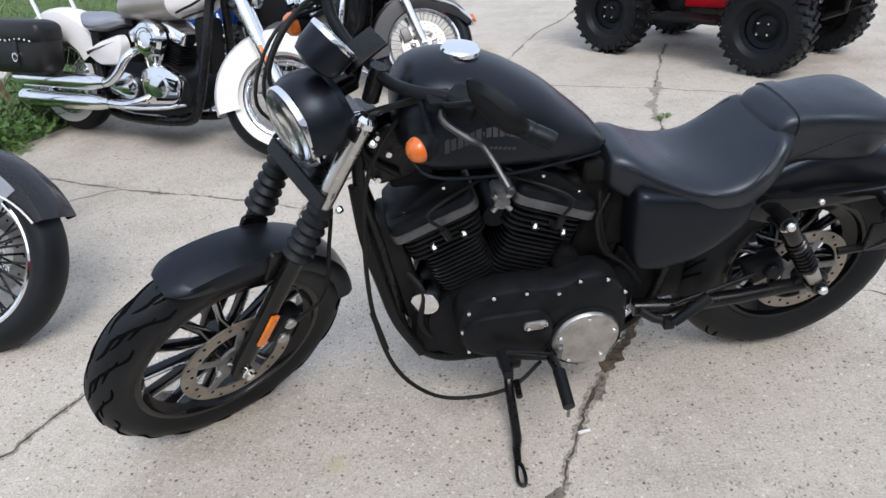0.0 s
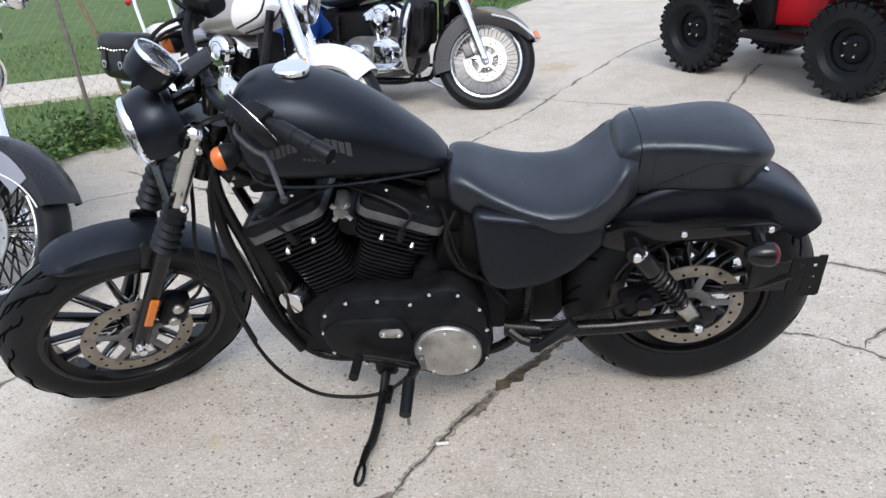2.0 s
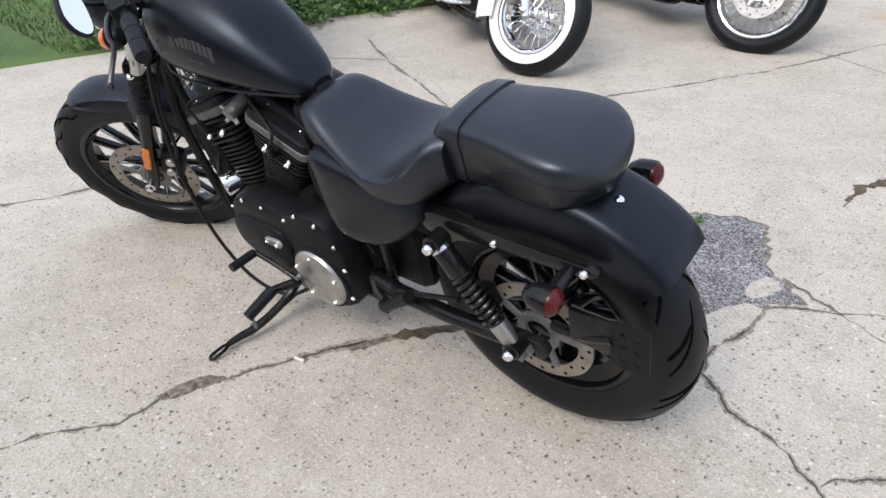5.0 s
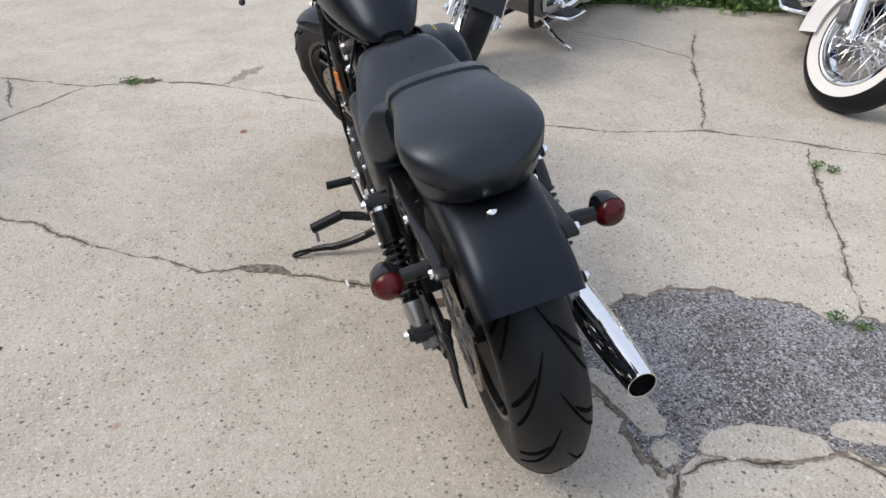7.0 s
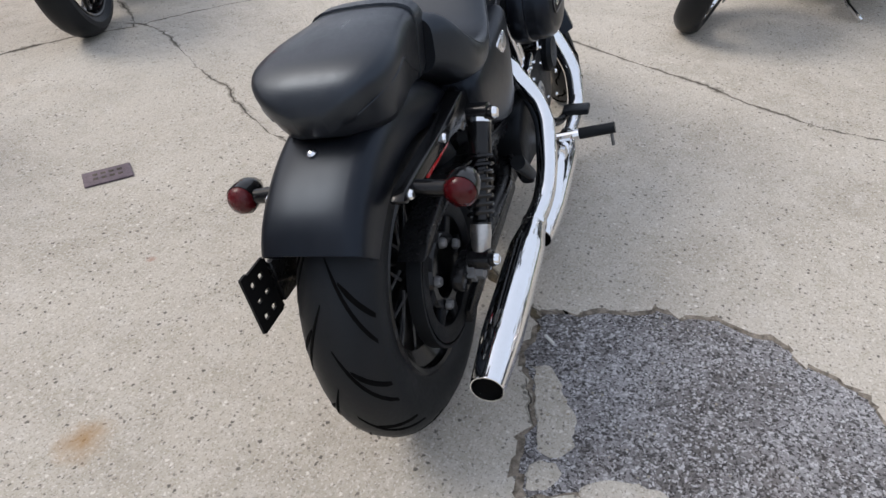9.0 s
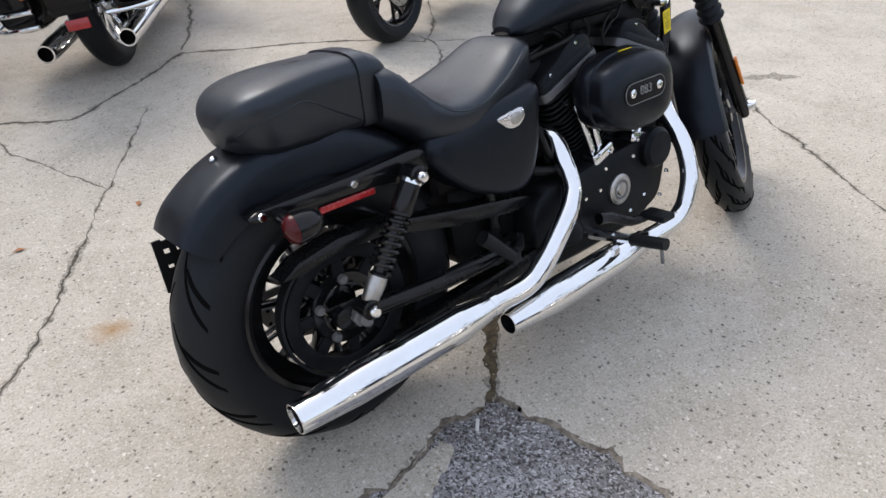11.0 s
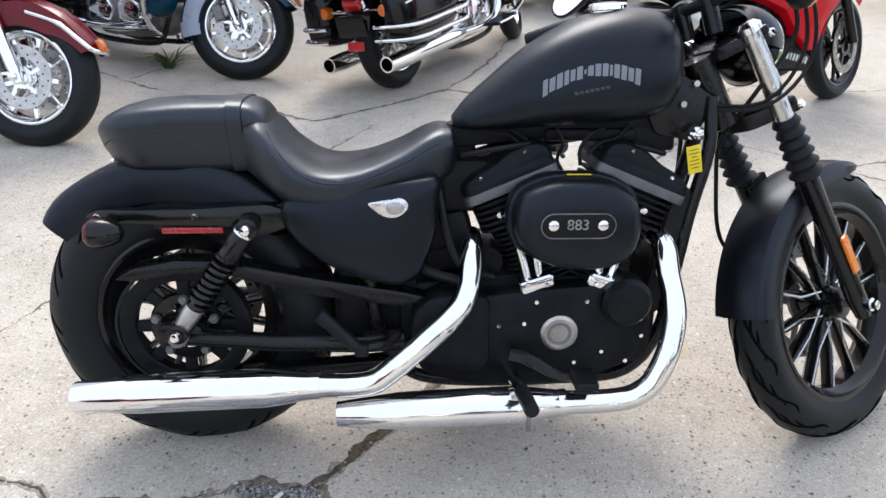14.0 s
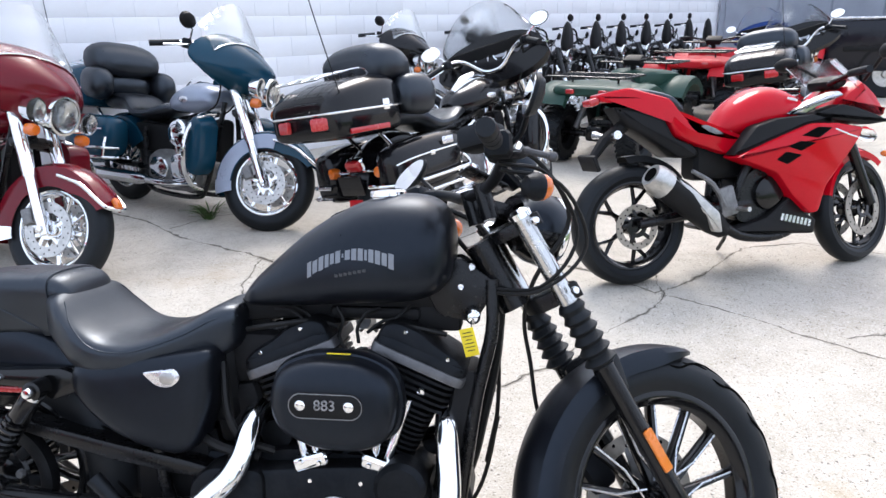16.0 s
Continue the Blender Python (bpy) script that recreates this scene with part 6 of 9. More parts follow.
        for k, h in ((0.35, -0.022), (0.8, -0.016), (1.0, -0.004), (1.0, 0.002), (0.95, 0.003)):
            shp.append([(0.066 * k * math.copysign(abs(math.cos(a)) ** 0.8, math.cos(a)), (0.038 + 0.008 * math.cos(a)) * k * math.sin(a), h) for a in np.linspace(0, 2 * math.pi, 28, endpoint=False)])
        mir = part("mirror", Shape().rings(shp, mm), SATIN, bar, "teardrop rear-view mirror with black back")
        part("mirror_glass", Shape().rings([[(0.061 * math.copysign(abs(math.cos(a)) ** 0.8, math.cos(a)), (0.034 + 0.008 * math.cos(a)) * math.sin(a), h) for a in np.linspace(0, 2 * math.pi, 28, endpoint=False)] for h in (0.0025, 0.0042)], mm), MIRROR, mir)
        part("mirror_stem", Shape().tube([(1.068, 0.205 * s, 1.03), (1.09, 0.235 * s, 1.055), (1.075, 0.30 * s, mc.z - 0.005)], 0.0055, 8, m=S, bend=4), SATIN, mir)
        # front turn signal
        tc = Vector((1.122, 0.22 * s, 0.956))
        sig = part("front_turn_signal", Shape().tube([(1.09, 0.16 * s, 1.01), (1.095, 0.19 * s, 0.98), (1.10, 0.212 * s, 0.958)], 0.007, 8, m=S).lathe([(0.006, -0.028), (0.02, -0.02), (0.028, 0.0), (0.026, 0.012)], S @ along(tc, (1, 0, 0)), 22), SATIN, bar, "black bullet turn signal with amber lens")
        part("signal_lens", Shape().lathe([(0.0255, 0.01), (0.0255, 0.018), (0.021, 0.028), (0.012, 0.034), (0.001, 0.035)], S @ along(tc, (1, 0, 0)), 22), AMBERLENS, sig)
    # cables
    g = lambda p: S @ Vector(p)
    part("clutch_cable", Shape().tube([g((1.06, 0.17, 1.0)), g((1.085, 0.10, 0.92)), (1.12, 0.10, 0.78), (1.145, 0.13, 0.62), (1.142, 0.15, 0.42), (1.10, 0.155, 0.24), (1.01, 0.16, 0.13), (0.90, 0.165, 0.105), (0.80, 0.16, 0.12), (0.72, 0.13, 0.165)], 0.0055, 8, bend=6), CABLE, bike, "black looping clutch cable")
    part("cable_adjuster", Shape().tube([(1.146, 0.149, 0.44), (1.122, 0.153, 0.32)], [0.007, 0.011, 0.011, 0.007], 10), CABLE, bike)
    part("brake_hose", Shape().tube([g((1.05, -0.19, 1.03)), g((1.16, -0.16, 1.03)), g((1.25, -0.13, 0.92)), g((1.2, -0.06, 0.80)), g((1.23, 0.05, 0.72)), g(fork(0.40, 0.10, -0.06)), g(fork(0.26, 0.125, -0.10)), g(fork(0.15, 0.10, -0.08))], 0.005, 8, bend=6), CABLE, bike)
    part("throttle_cable", Shape().tube([g((1.05, -0.21, 1.0)), g((1.17, -0.19, 0.99)), g((1.26, -0.14, 0.88)), g((1.2, -0.08, 0.78)), (1.09, -0.03, 0.79), (0.95, -0.01, 0.755)], 0.0042, 7, bend=6).tube([g((1.06, -0.2, 0.99)), g((1.19, -0.2, 0.97)), g((1.28, -0.14, 0.86)), g((1.19, -0.09, 0.77)), (1.08, -0.02, 0.78), (0.93, 0.0, 0.75)], 0.0042, 7, bend=6), CABLE, bike)
    part("wire_loom", Shape().tube([g((1.05, 0.16, 1.0)), g((1.12, 0.1, 0.96)), g((1.15, 0.05, 0.9)), (1.12, 0.05, 0.8), (1.05, 0.05, 0.74)], 0.007, 7, bend=5), CABLE, bike)


bike, tank_body = main_motorcycle()
engine(bike)
front_end(bike)


# ---- paints of the other vehicles ----
def paint(name, c, rough=0.22, coat=0.8, metal=0.0):
    return material(name, c, rough, metal, vary=0.08, rough_vary=0.04, scale=4, coat=coat * 0.25, spec=0.22)


WHITE = paint("white_paint", (0.78, 0.77, 0.76))
SILVER = paint("champagne_silver_paint", (0.42, 0.39, 0.36), 0.3, 0.8, 0.6)
BLUE = paint("deep_blue_paint", (0.012, 0.05, 0.24))
CHARCOAL = paint("charcoal_paint", (0.014, 0.0145, 0.018), 0.25)
GREYSIL = paint("grey_silver_paint", (0.3, 0.31, 0.34), 0.3, 0.8, 0.5)
TEAL = paint("dark_teal_paint", (0.004, 0.042, 0.075), 0.2, 0.6)
PALEBLUE = paint("pale_blue_silver_paint", (0.30, 0.34, 0.42), 0.3, 0.7, 0.35)
MAROON = paint("candy_red_paint", (0.13, 0.003, 0.010), 0.2, 0.6)
SKIRT = paint("dark_grey_paint", (0.055, 0.057, 0.062), 0.3)
DEEPBLACK = paint("black_lacquer", (0.005, 0.005, 0.006), 0.15)
SPORTRED = paint("bright_red_paint", (0.50, 0.002, 0.012), 0.12, 0.2)
ATVRED = material("red_plastic", (0.46, 0.004, 0.012), 0.4, vary=0.1, scale=5, spec=0.3)
ATVGREEN = material("dark_green_plastic", (0.014, 0.05, 0.036), 0.4, vary=0.15, scale=5, spec=0.3)
SHIELD = glass("windshield_plastic", (0.93, 0.95, 0.96), 0.05)
REDPLASTIC = material("red_lamp_plastic", (0.42, 0.008, 0.012), 0.2, vary=0.15, coat=0.7)
DARKLEATHER = material("black_saddlebag_leather", (0.009, 0.009, 0.01), 0.42, vary=0.3, bump=0.15, bump_scale=160, spec=0.4)


def chrome_cast_wheel(parent, name, m, r, w, rim, n, discs, rim_mat=CHROME, spoke_mat=CHROME, disc_r=0.145):
    hub = part(name, rim_shape(rim, w).move(m), rim_mat, parent, "cast wheel rim")
    part("tyre", tyre_shape(r, w, rim).move(m), RUBBER, hub, "black road tyre")
    part("hub", Shape().lathe([(0.03, -w * 0.9), (0.045, -w * 0.6), (0.05, 0), (0.045, w * 0.6), (0.03, w * 0.9)], m @ along((0, 0, 0), (0, 1, 0)), 20), spoke_mat, hub)
    one = spoke_shape(0.04, rim - 0.02, 0, 0, 0.03, 0.03)
    for i in range(n):
        part("spoke", Shape().join(one, m @ Matrix.Rotation(-2 * math.pi * i / n, 4, "Y")), spoke_mat, hub)
    for y in discs:
        d, car, dots = disc_shape(disc_r * 0.62, disc_r, y)
        part("brake_disc", d.move(m), ALU, hub, "bright drilled brake disc")
        part("disc_carrier", car.move(m), spoke_mat, hub)
        tagged(part("disc_drilling", dots.move(m), RECESS_SHADE, hub), kind="stuff")
    return hub


def parked(front, heading, wb, lean=-9.0):
    """The pose of a parked bike whose front wheel touches the ground at a place."""
    h = radians(heading)
    return Matrix.Translation((front[0] - wb * math.cos(h), front[1] - wb * math.sin(h), 0)) @ pose(0, 0, 0, 0, 0, heading) @ pose(0, 0, 0, lean, 0, 0)


def cruiser(front, heading, label, main, second, group, wheel="cast", wall=False, bags=None, pack=False, fairing=None, lowers=None, backrest=False, fender=None, fender_trim=True, steer=28, valance=True, spots=True, band=None, lean=-9.0, solo_seat=False, spokes=CHROME, metric=False, dark=False, band_from=4):
    wb, rr = 1.61, 0.318
    m0 = parked(front, heading, wb, lean)
    bk = thing("motorcycle", m0, label, "motorcycle", group)
    ax = Vector((-0.45, 0, 0.893)).normalized()
    st = Matrix.Translation((wb + 0.16, 0, 0)) @ Matrix.Rotation(radians(steer), 4, ax) @ Matrix.Translation((-wb - 0.16, 0, -0.02))
    fender = fender or main

    def leg(s, y, out=0.0):
        return Vector((wb - 0.45 * s + 0.893 * out, y, rr + 0.893 * s + 0.45 * out))
    # wheels
    for nm, m, w in (("rear_wheel", Matrix.Translation((0, 0, rr)), 0.068), ("front_wheel", st @ Matrix.Translation((wb, 0, rr)), 0.062)):
        if wheel == "wire":
            wire_wheel(bk, nm, m, rr, w, 0.208, RUBBER, wall, 40, 0.105 if metric else 0.135, (0.085,))
        elif wheel == "fat":
            wire_wheel(bk, nm, m, rr + 0.012, w, 0.245, RUBBER, wall, 44, 0.145, (0.085, -0.085) if nm[0] == "f" else (0.085,), 0.0042 if band is GREYSIL else 0.0026, spokes)
        else:
            chrome_cast_wheel(bk, nm, m, rr, w, 0.215, 9, (0.085, -0.085) if nm[0] == "f" else (0.085,))
    # forks, nacelle, lamps
    bright = GLOSS if dark else CHROME
    for s in (1, -1):
        lg = part("fork_leg", Shape().tube([leg(-0.03, 0.115 * s), leg(0.05, 0.115 * s), leg(0.3, 0.115 * s)], [0.022, 0.03, 0.029], 16).move(st), CHROME, bk, "polished fork leg")
        part("fork_cover", Shape().rod(leg(0.29, 0.115 * s), leg(0.7, 0.115 * s), 0.034, 16).move(st), bright, lg)
        if metric:
            part("fork_reflector", Shape().box((0.018, 0.03, 0.1), st @ along(leg(0.22, 0.135 * s), ax, (0, 1, 0)), 0.004), AMBER, lg, "amber strip reflector")
        part("axle_cap", Shape().lathe([(0.02, 0), (0.02, 0.012), (0.001, 0.02)], st @ along(leg(0, 0.14 * s), (0, s, 0)), 12), CHROME, lg)
        part("front_caliper", Shape().box((0.06, 0.045, 0.09), st @ along(leg(0.1, 0.095 * s, -0.085), ax, (0, 1, 0)), 0.012), CASTING, lg)
    part("fork_clamp", Shape().box((0.28, 0.08, 0.05), st @ along(leg(0.5, 0, -0.02), ax, (1, 0, 0)), 0.014), FRAMEB, bk)
    hl = Vector((wb - 0.085, 0, rr + 0.605)) if fairing else Vector((wb - 0.16, 0, rr + 0.56))
    hmm = st @ along(hl, (1, 0, -0.08))
    lamp = part("headlight", Shape().lathe([(0.03, -0.12), (0.085, -0.1), (0.105, -0.02), (0.107, 0.0)], hmm, 30), CHROME, bk, "round chrome headlight")
    part("trim_ring", Shape().ring([(0.094, -0.004), (0.108, -0.006), (0.106, 0.012), (0.094, 0.012)], hmm, 32), CHROME, lamp)
    part("reflector_bowl", Shape().lathe([(0.015, -0.07), (0.06, -0.05), (0.095, 0.0)], hmm, 28, caps=False), CHROME, lamp)
    ln = part("headlight_lens", Shape().lathe([(0.096, 0.004), (0.07, 0.022), (0.03, 0.03), (0.001, 0.031)], hmm, 28), CLEAR, lamp)
    ln.visible_shadow = False
    if spots:
        part("lamp_bar", Shape().tube([hl + Vector((-0.02, y, -0.05 - 0.02 * math.cos(y * 8))) for y in np.linspace(-0.2, 0.2, 7)], 0.012, 8, m=st), CHROME, bk)
        for s in (1, -1):
            sm = st @ along(hl + Vector((0.0, 0.185 * s, -0.005)), (1, 0, -0.06))
            sp = part("spot_lamp", Shape().lathe([(0.02, -0.075), (0.05, -0.06), (0.062, -0.005), (0.064, 0.003)], sm, 24), CHROME, bk, "round chrome passing lamp")
            part("spot_bowl", Shape().lathe([(0.01, -0.04), (0.035, -0.03), (0.058, 0.0)], sm, 20, caps=False), CHROME, sp)
            l2 = part("spot_lens", Shape().lathe([(0.058, 0.002), (0.035, 0.014), (0.001, 0.018)], sm, 22), CLEAR, sp)
            l2.visible_shadow = False
            part("front_turn_signal", Shape().lathe([(0.008, -0.05), (0.03, -0.035), (0.034, 0.0), (0.026, 0.02), (0.001, 0.024)], st @ along(hl + Vector((-0.01, 0.175 * s, -0.105)), (1, 0, 0)), 18), AMBERLENS, sp, "amber bullet signal")
    # fenders
    d = 0.13 if valance else 0.075
    sec = [(-0.085, -d), (-0.09, -d * 0.55), (-0.083, -0.022), (-0.05, -0.004), (0, 0.004), (0.05, -0.004), (0.083, -0.022), (0.09, -d * 0.55), (0.085, -d)]
    flared = valance and (fender_trim or band is GREYSIL)
    fr = [st @ m for m in arc_frames(wb, rr, 0.352, 27 if flared else 44 if valance else 60, 200 if valance else 175, 34 if flared else 30, 0.012)]
    taper = [min(1.0, 0.32 + 0.09 * i) for i in range(len(fr))] if flared else None
    ff = part("front_fender", shell(sec, fr, 0.004, taper), fender, bk, "painted front fender")
    if band is GREYSIL:
        for s in (1, -1):
            part("pinstripe", Shape().tube([m @ Vector((0.094 * s, -d * 0.8 * k, 0)) for m, k in zip(fr, taper)], 0.0035, 6), WHITEWALL, ff, "thin pale pinstripe")
    elif flared:
        part("fender_tip", shell([(a * 1.03, b * 1.02 + 0.002) for a, b in sec], fr[-4:], 0.005), band or CHROME, ff, "bright lower fender tip")
    if fender_trim:
        for s in (1, -1):
            part("fender_trim", Shape().tube([(wb + 0.02, 0.096 * s, rr + 0.29), (wb + 0.16, 0.098 * s, rr + 0.262), (wb + 0.26, 0.093 * s, rr + 0.205), (wb + 0.318, 0.07 * s, rr + 0.165), (wb + 0.338, 0, rr + 0.16)], 0.010, 8, m=st, bend=4), CHROME, ff, "chrome fender rail")
        part("fender_lamp", Shape().box((0.06, 0.05, 0.03), st @ pose(wb + 0.325, 0, rr + 0.19, 0, 55, 0), 0.01), AMBERLENS, ff, "amber fender tip lamp")
    if band:
        for s in (1, -1):
            part("fender_panel", shell([(s * 0.092, -d * 0.95), (s * 0.095, -d * 0.6), (s * 0.09, -0.03)], fr[band_from:-3], 0.003), band, ff, "contrasting fender panel")
    rs = [(-0.095, -0.17), (-0.1, -0.08), (-0.092, -0.024), (-0.055, -0.004), (0, 0.004), (0.055, -0.004), (0.092, -0.024), (0.1, -0.08), (0.095, -0.17)]
    part("rear_fender", shell(rs, arc_frames(0, rr, 0.42, 28, 158, 26, -0.02) if metric else arc_frames(0, rr, 0.362, 30, 168, 26, 0.01), 0.004), main, bk, "painted rear fender")
    # tank, seat
    tk = Body([(0.6, 0.76, 0.80, 0.05), (0.66, 0.735, 0.855, 0.11), (0.78, 0.725, 0.91, 0.155), (0.92, 0.73, 0.945, 0.172), (1.04, 0.75, 0.935, 0.155), (1.12, 0.78, 0.895, 0.11), (1.15, 0.81, 0.86, 0.05)], 2.3, 0.4, 2.6)
    if metric:
        tk = Body([(0.52, 0.70, 0.74, 0.05), (0.58, 0.68, 0.81, 0.12), (0.72, 0.665, 0.885, 0.17), (0.88, 0.67, 0.925, 0.188), (1.02, 0.69, 0.92, 0.17), (1.12, 0.73, 0.885, 0.12), (1.16, 0.78, 0.85, 0.05)], 2.3, 0.4, 2.6)
    tank = part("fuel_tank", tk.shape(24, 24), second, bk, "painted fuel tank")
    if metric:
        nose = []
        for x in np.linspace(1.0, 1.159, 12):
            zb, zt, w = tk.at(x)
            mid = zb + 0.4 * (zt - zb)
            nose.append([(x + 0.002, y * (1 + 0.004 / w), mid + (z - mid) * 1.03) for _, y, z in (tk.point(x, 2 * math.pi * q / 24) for q in range(24))])
        part("tank_panel", Shape().rings(nose), main, tank, "white front panel of the fuel tank")
    part("tank_console", Shape().tube([(0.68, 0, 0.868), (0.8, 0, 0.925), (0.92, 0, 0.952), (1.04, 0, 0.945)], [0.02, 0.045, 0.05, 0.03], 12), CHROME, tank)
    for s in (1, -1):
        part("tank_badge", Shape().ball((0.055, 0.006, 0.022), pose(0.9, 0.169 * s, 0.82), 14), BADGE, tank, "oval chrome tank badge")
    sb = Body([(0.68, 0.72, 0.77, 0.09), (0.6, 0.70, 0.79, 0.13), (0.45, 0.66, 0.745, 0.175), (0.3, 0.65, 0.74, 0.185), (0.22, 0.67, 0.80, 0.17), (0.16, 0.70, 0.835, 0.16), (0.0, 0.71, 0.845, 0.155), (-0.12, 0.71, 0.835, 0.14), (-0.16, 0.74, 0.80, 0.1)], 2.8, 0.5, 2.6, 0.01)
    if solo_seat:
        for s in (1, -1):
            part("side_cover", Shape().prism(round_outline([(0.30, 0.49), (0.42, 0.55), (0.60, 0.60), (0.63, 0.54), (0.58, 0.43), (0.42, 0.42)], 0.03, 3), 0.10 * s, 0.165 * s, XZ, 0.03), main, bk, "white side cover")
        sb = Body([(0.58, 0.64, 0.69, 0.08), (0.52, 0.62, 0.70, 0.12), (0.42, 0.60, 0.68, 0.155), (0.34, 0.605, 0.69, 0.16), (0.29, 0.64, 0.72, 0.13), (0.26, 0.67, 0.72, 0.09)], 2.8, 0.5, 2.6, 0.01)
    part("seat", sb.shape(26, 20), GREYSIL if metric else LEATHER, bk, "grey seat pan" if metric else "black touring seat")
    # engine
    core = round_outline([(0.42, 0.22), (0.6, 0.16), (0.95, 0.17), (1.07, 0.25), (1.05, 0.38), (0.92, 0.45), (0.55, 0.45), (0.42, 0.38)], 0.05, 3)
    cs = part("crankcase", Shape().prism(core, -0.12, 0.12, XZ), SATIN if metric or dark else CASTING, bk, "engine case")
    part("cam_cover", Shape().prism(round_outline([(0.75, 0.22), (1.0, 0.24), (1.04, 0.38), (0.9, 0.45), (0.74, 0.42)], 0.05, 3), -0.12, -0.165, XZ, 0.015), CHROME, cs, "chrome cam cover")
    part("cam_disc", Shape().lathe([(0.062, 0), (0.06, 0.014), (0.001, 0.02)], along((0.88, -0.165, 0.33), (0, -1, 0)), 28), CHROME, cs)
    part("transmission_cover", Shape().prism(stadium(0.58, 0.31, 0.22, 0.17), -0.12, -0.155, XZ, 0.015), CHROME, cs)
    part("primary_cover", Shape().prism(stadium(0.72, 0.3, 0.58, 0.2), 0.12, 0.17, XZ, 0.025), CHROME, cs, "chrome primary cover")
    part("derby_cover", Shape().lathe([(0.085, 0), (0.082, 0.012), (0.001, 0.02)], along((0.55, 0.17, 0.31), (0, 1, 0)), 32), CHROME, cs)
    for a in (22.5, -22.5):
        base = Matrix.Translation((0.82, 0, 0.33)) @ Matrix.Rotation(radians(a), 4, "Y")
        cy = part("cylinder", fin_block(0.08, 0.085, 0.16, 10).move(base @ Matrix.Translation((0, 0, 0.11))), SATIN if metric or dark else CASTING, bk, "finned engine cylinder")
        part("rocker_cover", Shape().prism(round_outline([(-0.1, -0.1), (0.1, -0.1), (0.1, 0.1), (-0.1, 0.1)], 0.03, 3), 0.275, 0.345, base, 0.02), CHROME, cy, "chrome rocker cover")
        part("pushrod_tube", Shape().tube([(0.82 + a * 0.0016, -0.13, 0.42), (0.82 + a * 0.0036, -0.11, 0.58)], 0.012, 10), CHROME, cy)
    am = along((0.83, -0.11, 0.58), (0, -1, 0))
    ac = part("air_cleaner", Shape().lathe([(0.09, 0), (0.1, 0.01), (0.1, 0.05), (0.085, 0.07), (0.045, 0.078), (0.04, 0.072), (0.001, 0.074)], am, 32), CHROME, bk, "round chrome air cleaner")
    part("air_insert", Shape().ring([(0.05, 0.072), (0.062, 0.077), (0.063, 0.074), (0.05, 0.07)], am, 28), RECESS_SHADE, ac)
    part("lower_air_cover", Shape().prism(round_outline([(0.76, 0.58), (0.9, 0.58), (0.86, 0.44), (0.82, 0.42)], 0.03, 3), -0.12, -0.165, XZ, 0.012), CHROME, ac)
    for t in ([(1.13, 0, 0.86), (0.9, 0, 0.72), (0.5, 0, 0.64), (0.2, 0, 0.62)],):
        part("frame_tube", Shape().tube(t, 0.028, 10, bend=3), FRAMEB, bk)
    for s in (1, -1):
        part("frame_tube", Shape().tube([(1.2, 0.05 * s, 0.82), (1.17, 0.1 * s, 0.5), (1.1, 0.12 * s, 0.22), (0.98, 0.12 * s, 0.14), (0.5, 0.12 * s, 0.14), (0.4, 0.12 * s, 0.25), (0.38, 0.12 * s, 0.6)], 0.026 if metric else 0.018, 10, bend=4), FRAMEB, bk)
        part("swingarm", Shape().rod((0.45, 0.12 * s, 0.3), (-0.03, 0.125 * s, 0.31), 0.024, 10), FRAMEB, bk)
        rb = part("running_board", Shape().box((0.3, 0.11, 0.025), pose(0.93, 0.27 * s, 0.235, 0, -4, 0), 0.01), RUBBER, bk, "rubber-topped running board")
        part("board_rim", Shape().tube([(0.79, 0.33 * s, 0.232), (0.93, 0.335 * s, 0.238), (1.08, 0.32 * s, 0.25), (1.09, 0.2 * s, 0.25)], 0.01, 8, bend=3), CHROME, rb)
    part("inner_mass", Shape().box((0.5, 0.16, 0.22), pose(0.42, 0, 0.52), 0.03).box((0.1, 0.14, 0.3), pose(1.12, 0, 0.55), 0.03), PLASTIC, bk)
    # exhausts: one a side, or both stacked on the right
    long_pipe = 0.16 if pack or bags == "hard" else 0.0
    for s, y, z in ((-1, -0.2, 0.22), (-1, -0.215, 0.335)) if metric else ((-1, -0.2, 0.22), (1, 0.2, 0.22)):
        p = [(0.98, -0.12, 0.55), (1.05, -0.17, 0.5), (1.06, y, 0.36), (1.0, y, 0.26), (0.8, y, z), (0.5, y, z)]
        if metric:
            p = [(0.80, -0.14, 0.27), (0.74, -0.18, 0.24), (0.66, y, z), (0.5, y, z)]
        if z > 0.3:
            p = [(0.72, -0.12, 0.52), (0.70, -0.19, 0.49), (0.64, y, 0.40), (0.56, y, z + 0.01), (0.5, y, z)]
        ex = part("exhaust_pipe", Shape().tube(p if s < 0 else [(0.6, 0.1, 0.24)] + p[4:], 0.026, 14, bend=5), CHROME, bk, "chrome exhaust pipe")
        mfm = along((0.52, y, z), (-1, 0, -0.01))
        part("muffler", Shape().lathe([(0.028, 0), (0.045, 0.08), (0.05, 0.15), (0.05, 0.62 + long_pipe), (0.044, 0.74 + long_pipe), (0.036, 0.74 + long_pipe), (0.034, 0.68 + long_pipe)], mfm, 20, caps=False), CHROME, ex, "chrome muffler")
        part("muffler_core", Shape().lathe([(0.036, 0.7 + long_pipe), (0.001, 0.7 + long_pipe)], mfm, 16), RECESS_SHADE, ex)
    part("kickstand", Shape().tube([(0.95, 0.13, 0.17), (0.99, 0.26, 0.1), (1.0, 0.36, 0.066)], 0.013, 8), CHROME, bk, "chrome kickstand")
    # handlebar
    hb = [(1.13, 0, 1.0), (1.13, 0.08, 1.02), (1.12, 0.2, 1.12), (1.04, 0.3, 1.13), (0.88, 0.42, 1.07)]
